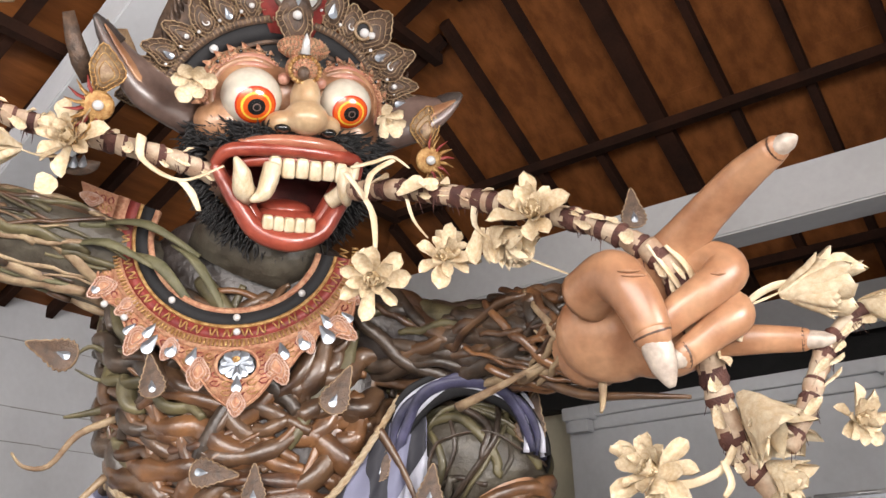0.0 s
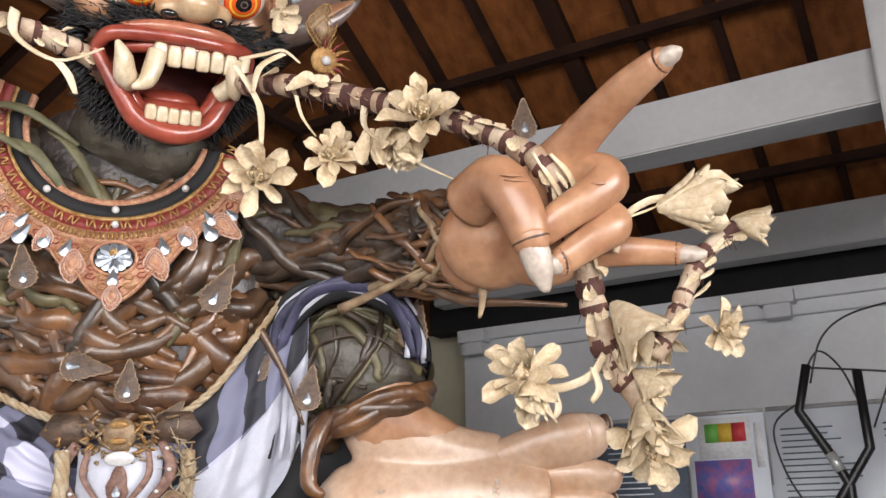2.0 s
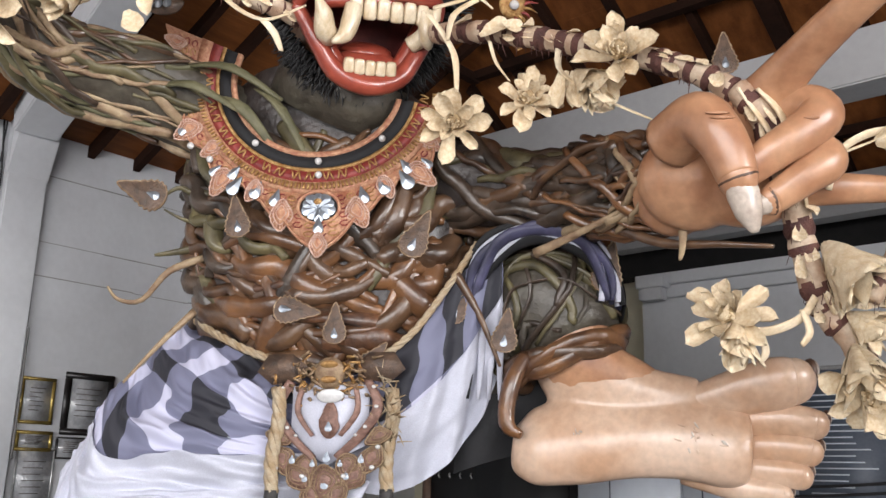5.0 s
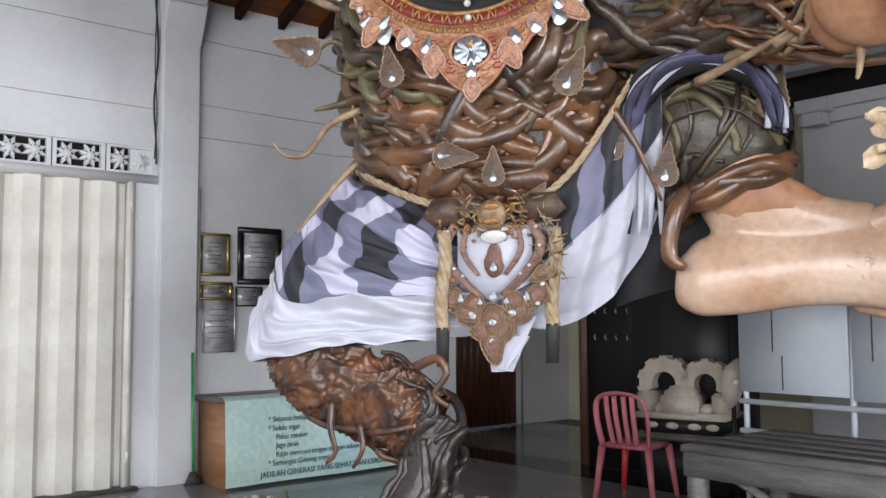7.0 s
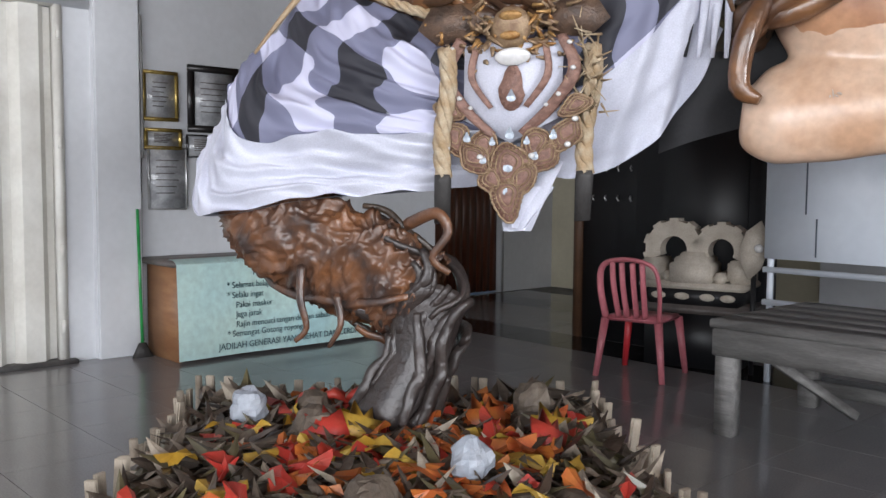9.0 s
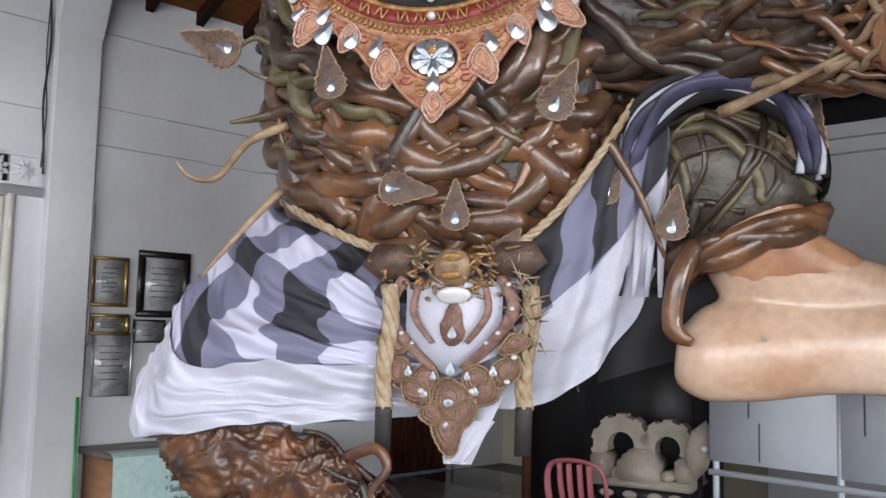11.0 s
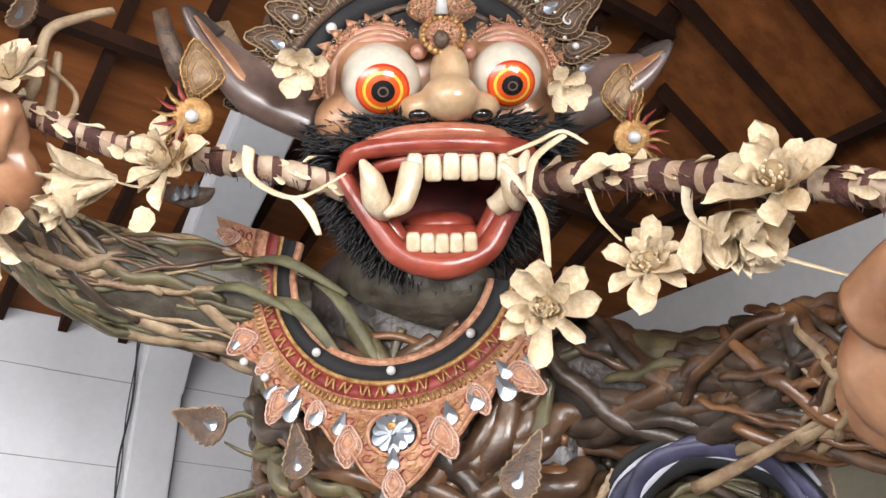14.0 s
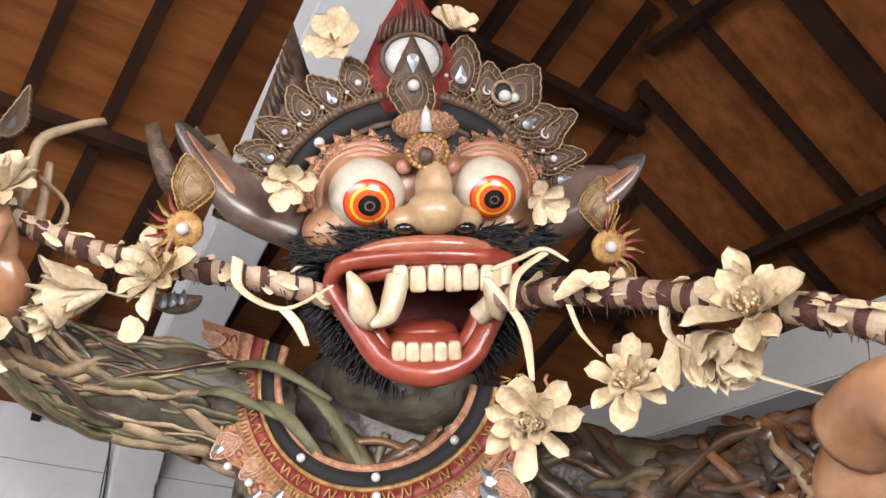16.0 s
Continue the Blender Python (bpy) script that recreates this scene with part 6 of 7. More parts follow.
def banded(parent, line, radius, name="stem", step=0.075, seed=1):
    """A palm stem with pale joints under dark fibre rings; each joint flares a little."""
    pts, _ = spline([Vector(p) for p in line], [1] * len(line), 12)
    q = random.Random(seed)
    run, mark, length, share_dark = Shape(), 0.0, step, 0.4
    dense, radii, dark = [], [], []
    total = sum((pts[i + 1] - pts[i]).length for i in range(len(pts) - 1))
    n = max(8, int(total / 0.02))
    for i in range(n + 1):
        d = total * i / n
        acc = 0.0
        for a, b in zip(pts, pts[1:]):
            l = (b - a).length
            if acc + l >= d or b is pts[-1]:
                dense.append(a.lerp(b, min(1, (d - acc) / l)))
                break
            acc += l
        while d > mark + length:
            mark, length, share_dark = mark + length, step * q.uniform(0.7, 1.9), q.uniform(0.25, 0.55)
        ph = (d - mark) / length
        radii.append(radius * (0.84 + 0.24 * ph + 0.10 * q.random()))
        dark.append(ph - 1 + share_dark)
    run.tube(dense, radii, "stempale", segs=14)
    slot = run.slot("fibre")
    for i in range(n):
        for j in range(14):
            if dark[i] + 0.22 * noise.noise(Vector((i * 0.35, j * 0.8, seed * 5.0))) > 0:
                run.mi[i * 14 + j] = slot
    part(name, run, parent)
    for i in range(4, n - 4, 3):
        side = Vector((q.uniform(-1, 1), -1, q.uniform(-1, 1))).normalized()
        d = (dense[i + 3] - dense[i]).normalized()
        at = dense[i] + side * radius * 0.95
        turn = Matrix((d, d.cross(side).normalized(), side)).transposed().to_4x4()
        share("peel", (LONG + PETALS[:2])[q.randint(0, 4)], parent, Matrix.Translation(at) @ turn @ Matrix.Diagonal((q.uniform(0.07, 0.14), q.uniform(0.07, 0.13), q.uniform(0.05, 0.15), 1)))
    hairs = Shape()
    for i in range(0, n, 1):
        for _ in range(3 if dark[i] > -0.1 else 0):
            p = dense[i] + Vector((q.uniform(-1, 1), q.uniform(-1, 0.4), q.uniform(-1, 0.4))) * radius * 0.9
            hairs.tube([p, p + Vector((q.uniform(-0.03, 0.03), q.uniform(-0.02, 0.02), -q.uniform(0.02, 0.09)))], [0.004, 0.0015], "fibre", segs=3)
    tagged(part("fibre", hairs, parent), "brown hanging fibres", kind="stuff")


pole = thing("flower_pole", None, "banded palm stem pole with dried cream flowers held in the mouth", "pole")
banded(pole, [(-2.78, 4.20, 4.72), (-2.45, 4.34, 4.53), (-2.04, 4.50, 4.31), (-1.5, 4.60, 4.15), (-1.22, 4.68, 4.08), (-1.0, 4.86, 4.04)], 0.062)
banded(pole, [(-0.26, 4.90, 3.93), (-0.05, 4.72, 3.84), (0.16, 4.58, 3.74), (0.51, 4.40, 3.56), (0.90, 4.12, 3.30), (1.12, 4.02, 3.11)], 0.062)
for p, axis, size, tall in (((-0.21, 4.50, 3.20), (0.10, -1, -0.15), 0.185, False), ((0.62, 4.20, 3.40), (-0.1, -1, 0.05), 0.18, True), ((0.17, 4.45, 3.29), (0.15, -1, 0.1), 0.165, False), ((-1.69, 4.38, 4.07), (-0.1, -1, -0.1), 0.19, False), ((-2.34, 4.16, 4.54), (0.1, -0.8, 0.5), 0.20, False), ((-2.58, 4.18, 3.82), (-0.3, -0.8, -0.4), 0.2, False)):
    flower(pole, p, axis, size, tall)
cone_flower(pole, (-1.98, 4.26, 3.98), (-0.7, -0.5, -0.3), 0.26)
cone_flower(pole, (-2.10, 4.24, 3.92), (-0.3, -0.6, -0.8), 0.2)
cone_flower(pole, (0.45, 4.42, 3.40), (0.5, -0.3, -0.7), 0.22)
ribs = (([(-1.34, 4.52, 4.15), (-1.35, 4.50, 3.99), (-1.16, 4.50, 3.85), (-0.93, 4.55, 3.95)], 0.03), ([(-1.16, 4.50, 3.85), (-1.11, 4.5, 3.77), (-1.08, 4.5, 3.66)], 0.03), ([(-0.25, 4.58, 3.92), (-0.12, 4.54, 3.93), (-0.02, 4.53, 3.95), (0.06, 4.54, 3.88)], 0.028), ([(-0.28, 4.57, 3.88), (-0.20, 4.54, 3.70), (-0.17, 4.53, 3.58), (-0.18, 4.52, 3.38)], 0.026), ([(-0.02, 4.53, 3.93), (-0.15, 4.5, 3.83), (-0.2, 4.5, 3.68)], 0.026), ([(0.02, 4.53, 3.68), (0.04, 4.52, 3.55), (0.10, 4.5, 3.43)], 0.016), ([(0.36, 4.42, 3.56), (0.36, 4.40, 3.42), (0.55, 4.40, 3.27), (0.80, 4.45, 3.16)], 0.026), ([(-1.72, 4.42, 4.0), (-1.85, 4.36, 3.97), (-1.98, 4.28, 4.0)], 0.02))
for line, r in ribs:
    part("ribbon", Shape().tube(line, [r] * (len(line) - 1) + [r * 0.5], "petal", segs=8, smooth=5, flat=0.3), pole, "curled cream palm-leaf ribbon")
for p, rx, ry, s in (((-0.03, 4.50, 3.70), 60, -20, 0.16), ((-2.10, 4.34, 4.16), 80, 60, 0.17), ((0.10, 4.5, 3.78), 80, 30, 0.1), ((-1.86, 4.34, 3.86), 80, 60, 0.14)):
    share("leaf", PETALS[0], pole, pose(*p, rx, ry, 0) @ Matrix.Diagonal((s, s * 1.6, s, 1)))
for i in range(9):
    a = fl.uniform(-0.4, 0.4)
    p = (0.36 + 0.05 * i * 0.6, 4.42, 3.44)
    share("leaf", PETALS[0], pole, pose(*p, 90, 95 + 14 * math.sin(i * 2.0), fl.uniform(-25, 25)) @ Matrix.Diagonal((0.19, 0.16, 0.19, 1)))
# dry branches beside the far hand
branch = thing("dry_branch", None, "dry forked branch tied to the pole", "branch")
for line, r in (([(-2.42, 4.42, 4.60), (-2.37, 4.5, 4.76), (-2.28, 4.6, 5.10), (-2.1, 4.72, 5.24), (-1.95, 4.8, 5.30)], 0.032), ([(-2.30, 4.42, 4.50), (-2.26, 4.45, 4.65), (-2.20, 4.48, 4.86)], 0.03), ([(-2.2, 4.42, 4.42), (-2.12, 4.4, 4.55), (-2.24, 4.4, 4.74)], 0.016), ([(-2.52, 4.28, 4.86), (-2.50, 4.28, 5.1), (-2.41, 4.3, 5.34)], 0.024)):
    part("twig", Shape().tube(line, [r * (1.1 - 0.4 * i / (len(line) - 1)) for i in range(len(line))], "root_tan", segs=8, smooth=5), branch)
# small flowers in the hair and crown
for p, axis, size in (((-0.60, 0.02, 0.06), (-0.2, -1, -0.3), 0.12), ((0.50, 0.0, -0.03), (0.4, -1, -0.3), 0.11), ((-0.40, 0.16, 0.73), (-0.3, -1, 0.1), 0.15), ((0.14, 0.2, 0.82), (0.3, -0.8, 0.6), 0.12)):
    ob = thing("hair_flower", None, "dried cream flower tucked beside the crown", "flower", "hair flowers")
    ob.matrix_world = HEAD
    plain_flower(ob, p, axis, size * 1.1)

garland = thing("hanging_garland", None, "fibrous palm stem garland with dried flowers hanging from the hand", "garland")
banded(garland, [(1.12, 4.00, 3.12), (1.22, 3.98, 2.96), (1.30, 4.05, 2.75), (1.38, 4.2, 2.58), (1.42, 4.25, 2.38), (1.50, 4.3, 2.14), (1.64, 4.3, 1.96), (1.66, 4.3, 1.84)], 0.068, step=0.11, seed=4)
banded(garland, [(1.66, 4.12, 2.12), (1.78, 4.1, 2.30), (1.86, 4.1, 2.46), (1.95, 4.1, 2.60), (2.06, 4.1, 2.70), (2.18, 4.1, 2.76)], 0.05, step=0.10, seed=5)
cone_flower(garland, (1.54, 4.2, 2.36), (0.45, -0.35, -0.8), 0.32)
cone_flower(garland, (1.62, 4.22, 2.06), (0.5, -0.4, -0.6), 0.2)
flower(garland, (1.65, 4.24, 1.74), (0.1, -0.8, -0.5), 0.21)
cone_flower(garland, (1.62, 4.22, 1.90), (0.1, -0.4, -0.9), 0.26)
flower(garland, (1.04, 4.16, 2.07), (-0.5, -0.8, 0.2), 0.19)
cone_flower(garland, (1.08, 4.16, 2.03), (0.0, -0.3, -1), 0.2)
cone_flower(garland, (1.78, 3.98, 2.84), (1.0, -0.3, 0.25), 0.30)
cone_flower(garland, (1.80, 3.98, 2.80), (1.0, -0.3, -0.25), 0.24)
cone_flower(garland, (2.16, 4.08, 2.78), (0.8, -0.3, -0.3), 0.17)
flower(garland, (1.98, 4.05, 2.22), (0.4, -0.8, -0.2), 0.14)
for line, r in (([(1.44, 4.2, 2.16), (1.36, 4.2, 2.06), (1.2, 4.2, 2.01), (1.06, 4.2, 2.04)], 0.026), ([(1.50, 4.05, 2.62), (1.55, 4.0, 2.78), (1.68, 3.98, 2.86), (1.84, 3.98, 2.88)], 0.028), ([(1.56, 4.0, 2.78), (1.64, 3.97, 2.80), (1.70, 3.96, 2.82)], 0.012), ([(1.38, 4.2, 2.1), (1.4, 4.18, 2.0), (1.36, 4.18, 1.94)], 0.03), ([(1.18, 4.2, 2.01), (1.2, 4.18, 1.92), (1.17, 4.18, 1.87)], 0.03), ([(1.2, 3.92, 3.08), (1.28, 3.9, 2.94), (1.30, 3.9, 2.8)], 0.03), ([(1.12, 3.95, 3.10), (1.2, 3.92, 2.92), (1.22, 3.9, 2.85)], 0.03)):
    part("ribbon", Shape().tube(line, [r] * (len(line) - 1) + [r * 0.6], "petal", segs=8, smooth=5, flat=0.35), garland, "curled cream palm-leaf ribbon")

# ---- the figure leans forward: chest and pole come out, hips draw back, the hand rises ----
LEAN_X = (0.020, -0.038, -0.019, -0.018, -0.015, -0.030, -0.032)
LEAN_Y = (-0.033, -0.082, -0.283, -0.237, 0.013, 0.030, -0.007)
LEAN_Z = (0.045, 0.012, -0.076, -0.115, 0.003, -0.014, -0.057)


def leaned(p):
    x, y, z = p[0] + 0.6, p[1] - 5.0, p[2] - 2.7
    terms = (1.0, x, y, z, x * x, x * z, z * z)
    return Vector((p[0] + sum(a * b for a, b in zip(LEAN_X, terms)), p[1] + sum(a * b for a, b in zip(LEAN_Y, terms)), p[2] + sum(a * b for a, b in zip(LEAN_Z, terms))))


def lean_thing(ob, world=None):
    """Leans one thing and its parts; shared pieces and flowers are carried along whole."""
    world = (world or Matrix.Identity(4)) @ ob.matrix_basis
    origin = world.translation.copy()
    whole = ob.name.startswith("flower.") or ob.name == "flower" or (ob.data and ob.data.users > 1)
    if whole:
        shift = leaned(origin) - origin
        up_world = world @ ob.matrix_basis.inverted()
        ob.matrix_basis = Matrix.Translation(up_world.inverted().to_3x3() @ shift) @ ob.matrix_basis
        return
    if ob.data:
        back = world.inverted()
        for i, v in enumerate(ob.data.vertices):
            if ob is statue and HEAD0 <= i < HEAD1:
                continue
            v.co = back @ leaned(world @ v.co)
        ob.data.update()
    for child in ob.children:
        lean_thing(child, world)


for worn in [statue, collar, sarong, drape, sash, belt, orn, tail_cloth, fan, pole, branch, garland] + charms:
    lean_thing(worn)

# ---- fixtures and furniture, in the hall's own axes ----


def hall_thing(name, label, category, x=0, y=0, z=0, rz=0, group="", kind=""):
    ob = thing(name, None, label, category, group, kind)
    ob.matrix_world = HALL @ pose(x, y, z, 0, 0, rz)
    return ob


def text_part(body, size, m, key, parent, name="lettering", align="LEFT"):
    """Lettering as a mesh in the x-z plane."""
    data = bpy.data.curves.new(name, "FONT")
    data.body, data.size, data.extrude, data.align_x = body, size, 0.001, align
    tmp = bpy.data.objects.new("tmp", data)
    scene.collection.objects.link(tmp)
    dg = bpy.context.evaluated_depsgraph_get()
    me = bpy.data.meshes.new_from_object(tmp.evaluated_get(dg))
    bpy.data.objects.remove(tmp)
    me.materials.clear()
    me.materials.append(M[key])
    ob = new(name, me)
    ob.parent, ob.matrix_basis = parent, m @ pose(0, 0, 0, 90, 0, 0)
    return ob


# folding steel shutter in the doorway
shutter = hall_thing("folding_shutter", "white corrugated steel folding shutter, closed", "shutter")
w = 0.33
n = 8
slat = Shape()
slat.add([(0.0, 0.0, 0.02), (0.08, 0.06, 0.02), (0.08, w * 0.62, 0.02), (0.0, w * 0.80, 0.02), (0.0, w, 0.02), (0.0, 0.0, SHT), (0.08, 0.06, SHT), (0.08, w * 0.62, SHT), (0.0, w * 0.80, SHT), (0.0, w, SHT)], [(i, i + 1, i + 6, i + 5) for i in range(4)], "steelwhite")
slat = slat.mesh("slat", False)
for i in range(n):
    share("slat", slat, shutter, pose(-0.07, SH0 + w * i, 0))
part("frame", Shape().box((-0.05, SH1 - 0.02, 0), (0.03, SH1 + 0.05, SHT + 0.06), "steelwhite", bevel=0.006).box((-0.05, SH0, SHT), (0.03, SH1, SHT + 0.08), "steelwhite", bevel=0.006), shutter)
for z in (0.25, 0.85, 1.7, 2.55):
    part("hinge", Shape().tube([(0.04, SH1 + 0.01, z), (0.04, SH1 + 0.01, z + 0.1)], 0.018, "steelwhite", segs=8), shutter)
part("track", Shape().box((-0.1, SH0, 0.0), (0.09, SH1 + 0.1, 0.03), "joint"), shutter)
# pierced vent blocks over the shutter: each a slab with two eight-pointed stars
vent = Shape()
BW, BH = 0.46, 0.25
for a, b, c, d in ((0, 0.035, 0, BH), (BW - 0.035, BW, 0, BH), (0.035, BW - 0.035, 0, 0.018), (0.035, BW - 0.035, BH - 0.018, BH)):
    vent.box((-0.03, a, c), (0.03, b, d), "wall")
for cy in (0.128, BW - 0.128):
    c = Vector((0, cy, BH / 2))
    for k in range(8):
        t = math.pi * k / 4 + 0.39
        tip, l, r = c + Vector((0.0, 0.112 * math.cos(t), 0.112 * math.sin(t))), c + Vector((0.012, 0.06 * math.cos(t - 0.36), 0.06 * math.sin(t - 0.36))), c + Vector((0.012, 0.06 * math.cos(t + 0.36), 0.06 * math.sin(t + 0.36)))
        mid = c + Vector((0.03, 0.03 * math.cos(t), 0.03 * math.sin(t)))
        q = Vector((-0.05, 0, 0))
        vent.add([tip, l, mid, r, tip + q, l + q, r + q], [(0, 3, 2), (0, 2, 1), (0, 1, 5, 4), (3, 0, 4, 6)], "wall")
    vent.ball(c + Vector((0.0, 0, 0)), (0.032, 0.045, 0.045), "wall", rings=6, segs=8)
vent = vent.mesh("vent_block", False)
row = hall_thing("vent_row", "row of white pierced concrete vent blocks above the shutter", "vent")
# the darkness behind the blocks is a black plate
part("back", Shape().box((-0.10, -3.4, 2.88), (-0.06, -0.33, 3.15), "blackshade"), row, "dark void behind")
part("band", Shape().box((-0.04, -3.4, 2.81), (0.035, -0.32, 2.89), "wall", bevel=0.006), row)
for i in range(6):
    share("vent_block", vent, row, pose(0.0, -0.335 - (BW + 0.012) * (i + 1), 2.89))

# framed papers on the wall


def picture(y0, y1, z0, z1, rim, label, fw=0.03):
    ob = hall_thing("picture_frame", label, "picture frame", group="framed papers")
    s = Shape()
    for a, b, c, d in ((y0, y1, z1 - fw, z1), (y0, y1, z0, z0 + fw), (y0, y0 + fw, z0 + fw, z1 - fw), (y1 - fw, y1, z0 + fw, z1 - fw)):
        s.box((0.004, a, c), (0.035, b, d), rim, bevel=0.005)
    part("frame", s, ob)
    part("sheet", Shape().box((0.006, y0 + fw, z0 + fw), (0.014, y1 - fw, z1 - fw), "paper"), ob, "pale printed sheet")
    part("pane", Shape().box((0.020, y0 + fw, z0 + fw), (0.023, y1 - fw, z1 - fw), "glass"), ob, "glossy glass")
    lines = Shape()
    for i in range(6):
        z = z1 - fw - (z1 - z0 - 2 * fw) * (0.2 + 0.11 * i)
        lines.box((0.0235, y0 + fw + 0.06, z), (0.0245, y1 - fw - 0.06 - 0.02 * (i % 3), z + 0.008), "desktop")
    part("print", lines, ob, "lines of print")


picture(0.11, 0.43, 1.96, 2.38, "goldframe", "gold-framed certificate under glass on the wall")
picture(0.52, 1.01, 1.88, 2.46, "blackframe", "black-framed certificate under glass on the wall", 0.06)
picture(0.12, 0.46, 1.72, 1.90, "goldframe", "small gold-framed paper on the wall")
picture(0.50, 0.80, 1.66, 1.86, "blackframe", "thin black-framed paper on the wall", 0.015)
picture(0.15, 0.50, 1.21, 1.74, "tapewhite", "grey laminated sheet pinned on the wall", 0.012)

# cables down the pillar
cab = hall_thing("wall_cable", "loose grey cable running down beside the pillar", "cable")
part("wire", Shape().tube([(0.02, -0.38, 4.7), (0.03, -0.34, 4.1), (0.025, -0.37, 3.6), (0.03, -0.345, 3.2), (0.03, -0.34, 3.0)], 0.010, "cable", segs=6, smooth=6), cab)
part("wire", Shape().tube([(0.02, -0.35, 4.7), (0.03, -0.37, 4.0), (0.025, -0.34, 3.5), (0.03, -0.36, 3.05)], 0.006, "cable", segs=6, smooth=6), cab)
part("wire", Shape().tube([(0.012, 0.085, 4.6), (0.012, 0.09, 2.9), (0.09, 0.075, 2.75), (0.09, 0.078, 1.7), (0.012, 0.09, 1.6), (0.012, 0.09, 0.1)], 0.010, "joint", segs=6, smooth=6), cab)
lamp = hall_thing("wall_lamp", "small black lamp on the pillar head", "lamp")
part("body", Shape().box((0.12, -0.06, 4.55), (0.20, 0.02, 4.85), "blacksteel", bevel=0.01), lamp)

# wooden door
door = hall_thing("door_1", "dark red varnished wooden door of narrow boards, closed", "door", x=-1.05, y=-0.36, kind="structure")
for i in range(9):
    part("board", Shape().box((-0.09, 4.75 + 0.127 * i, 0.02), (-0.05, 4.75 + 0.127 * i + 0.122, 2.06), "doorwood", bevel=0.004), door)
part("frame", Shape().box((-0.15, 4.68, 0), (0.015, 4.76, 2.12), "doorwood", bevel=0.004).box((-0.15, 5.88, 0), (0.015, 5.96, 2.12), "wall", bevel=0.004).box((-0.15, 4.68, 2.06), (0.015, 5.96, 2.14), "doorwood", bevel=0.004), door)

# desk with a printed banner over its front
desk = thing("desk", None, "brown wooden desk behind a hanging banner", "desk")
desk.matrix_world = pose(-3.85, 7.90, 0, 0, 0, 54) @ Matrix.Diagonal((1, 1, 1.1, 1))
part("top", Shape().box((-0.05, 0.02, 0.70), (2.05, 0.62, 0.745), "desktop", bevel=0.006), desk, "dark grey desk top")
part("side_panel", Shape().box((0.0, 0.05, 0.0), (0.03, 0.6, 0.70), "deskwood", bevel=0.004), desk)
part("side_panel", Shape().box((1.97, 0.05, 0.0), (2.0, 0.6, 0.70), "deskwood", bevel=0.004), desk)
part("front_panel", Shape().box((0.03, 0.06, 0.05), (1.97, 0.08, 0.70), "deskwood"), desk)
ban = thing("banner", None, "aqua printed vinyl banner hung over the desk", "banner")
ban.matrix_world = pose(-3.85, 7.90, 0, 0, 0, 54) @ Matrix.Diagonal((1, 1, 1.1, 1))
sheet = Shape()
sheet.grid(lambda s, t: (-0.04 + 2.0 * s, -0.02 - 0.012 * math.sin(9 * s + 2 * t) - 0.02 * t, 0.725 - 0.70 * t), 40, 16, "banner")
sheet.grid(lambda s, t: (-0.04 + 2.0 * s, -0.02 + 0.16 * t, 0.725 + 0.028 * min(1, 3 * t)), 20, 4, "banner")
part("sheet", sheet, ban)
for body, x, z, size in (("FREE WIFI", 0.62, 0.62, 0.085), ("* Selamat belajar", 0.38, 0.53, 0.066), ("* Selalu ingat", 0.38, 0.455, 0.066), ("Pakai masker", 0.46, 0.38, 0.066), ("Jaga jarak", 0.46, 0.31, 0.066), ("Rajin mencuci tangan dengan sabun", 0.46, 0.235, 0.066), ("* Semangat Gotong royong", 0.38, 0.165, 0.066), ("JADILAH GENERASI YANG SEHAT DAN CERDAS", 0.30, 0.075, 0.068)):
    text_part(body, size, pose(x, -0.052 - 0.014 * (1 - z), z), "ink", ban)
broom = thing("broom", None, "green-handled broom leaning on the pillar", "broom")
part("handle", Shape().tube([(-4.30, 8.10, 0.1), (-4.36, 8.16, 1.22)], 0.013, "broomgreen", segs=8), broom)
part("brush", Shape().tube([(-4.30, 8.10, 0.12), (-4.29, 8.09, 0.0)], [0.03, 0.09], "taped", segs=8, flat=0.4), broom)

# plastic chair
chair = thing("chair", None, "faded pink plastic stacking chair with a slatted back", "chair")
chair.matrix_world = pose(-0.26, 8.37, 0, 0, 0, -24) @ Matrix.Diagonal((1.06, 1.06, 1.07, 1))
part("seat", Shape().box((-0.21, -0.2, 0.40), (0.21, 0.2, 0.435), "chair", bevel=0.012), chair)
for x, y, key in ((-0.2, -0.2, "chair"), (0.2, -0.2, "chair"), (-0.19, 0.2, "chairred"), (0.19, 0.2, "chair")):
    part("leg", Shape().tube([(x, y, 0.41), (x * 1.25, y * 1.2, 0.0)], [0.032, 0.022], key, segs=8), chair)
part("back_rim", Shape().tube([(-0.2, -0.19, 0.42), (-0.22, -0.25, 0.65), (-0.18, -0.28, 0.80), (0.0, -0.30, 0.845), (0.18, -0.28, 0.80), (0.22, -0.25, 0.65), (0.2, -0.19, 0.42)], 0.026, "chair", segs=8, smooth=5, flat=0.6), chair)
for x in (-0.11, -0.04, 0.04, 0.11):
    part("slat", Shape().tube([(x * 0.9, -0.19, 0.43), (x, -0.265, 0.65), (x, -0.295, 0.82)], 0.022, "chair", segs=8, smooth=4, flat=0.4), chair)

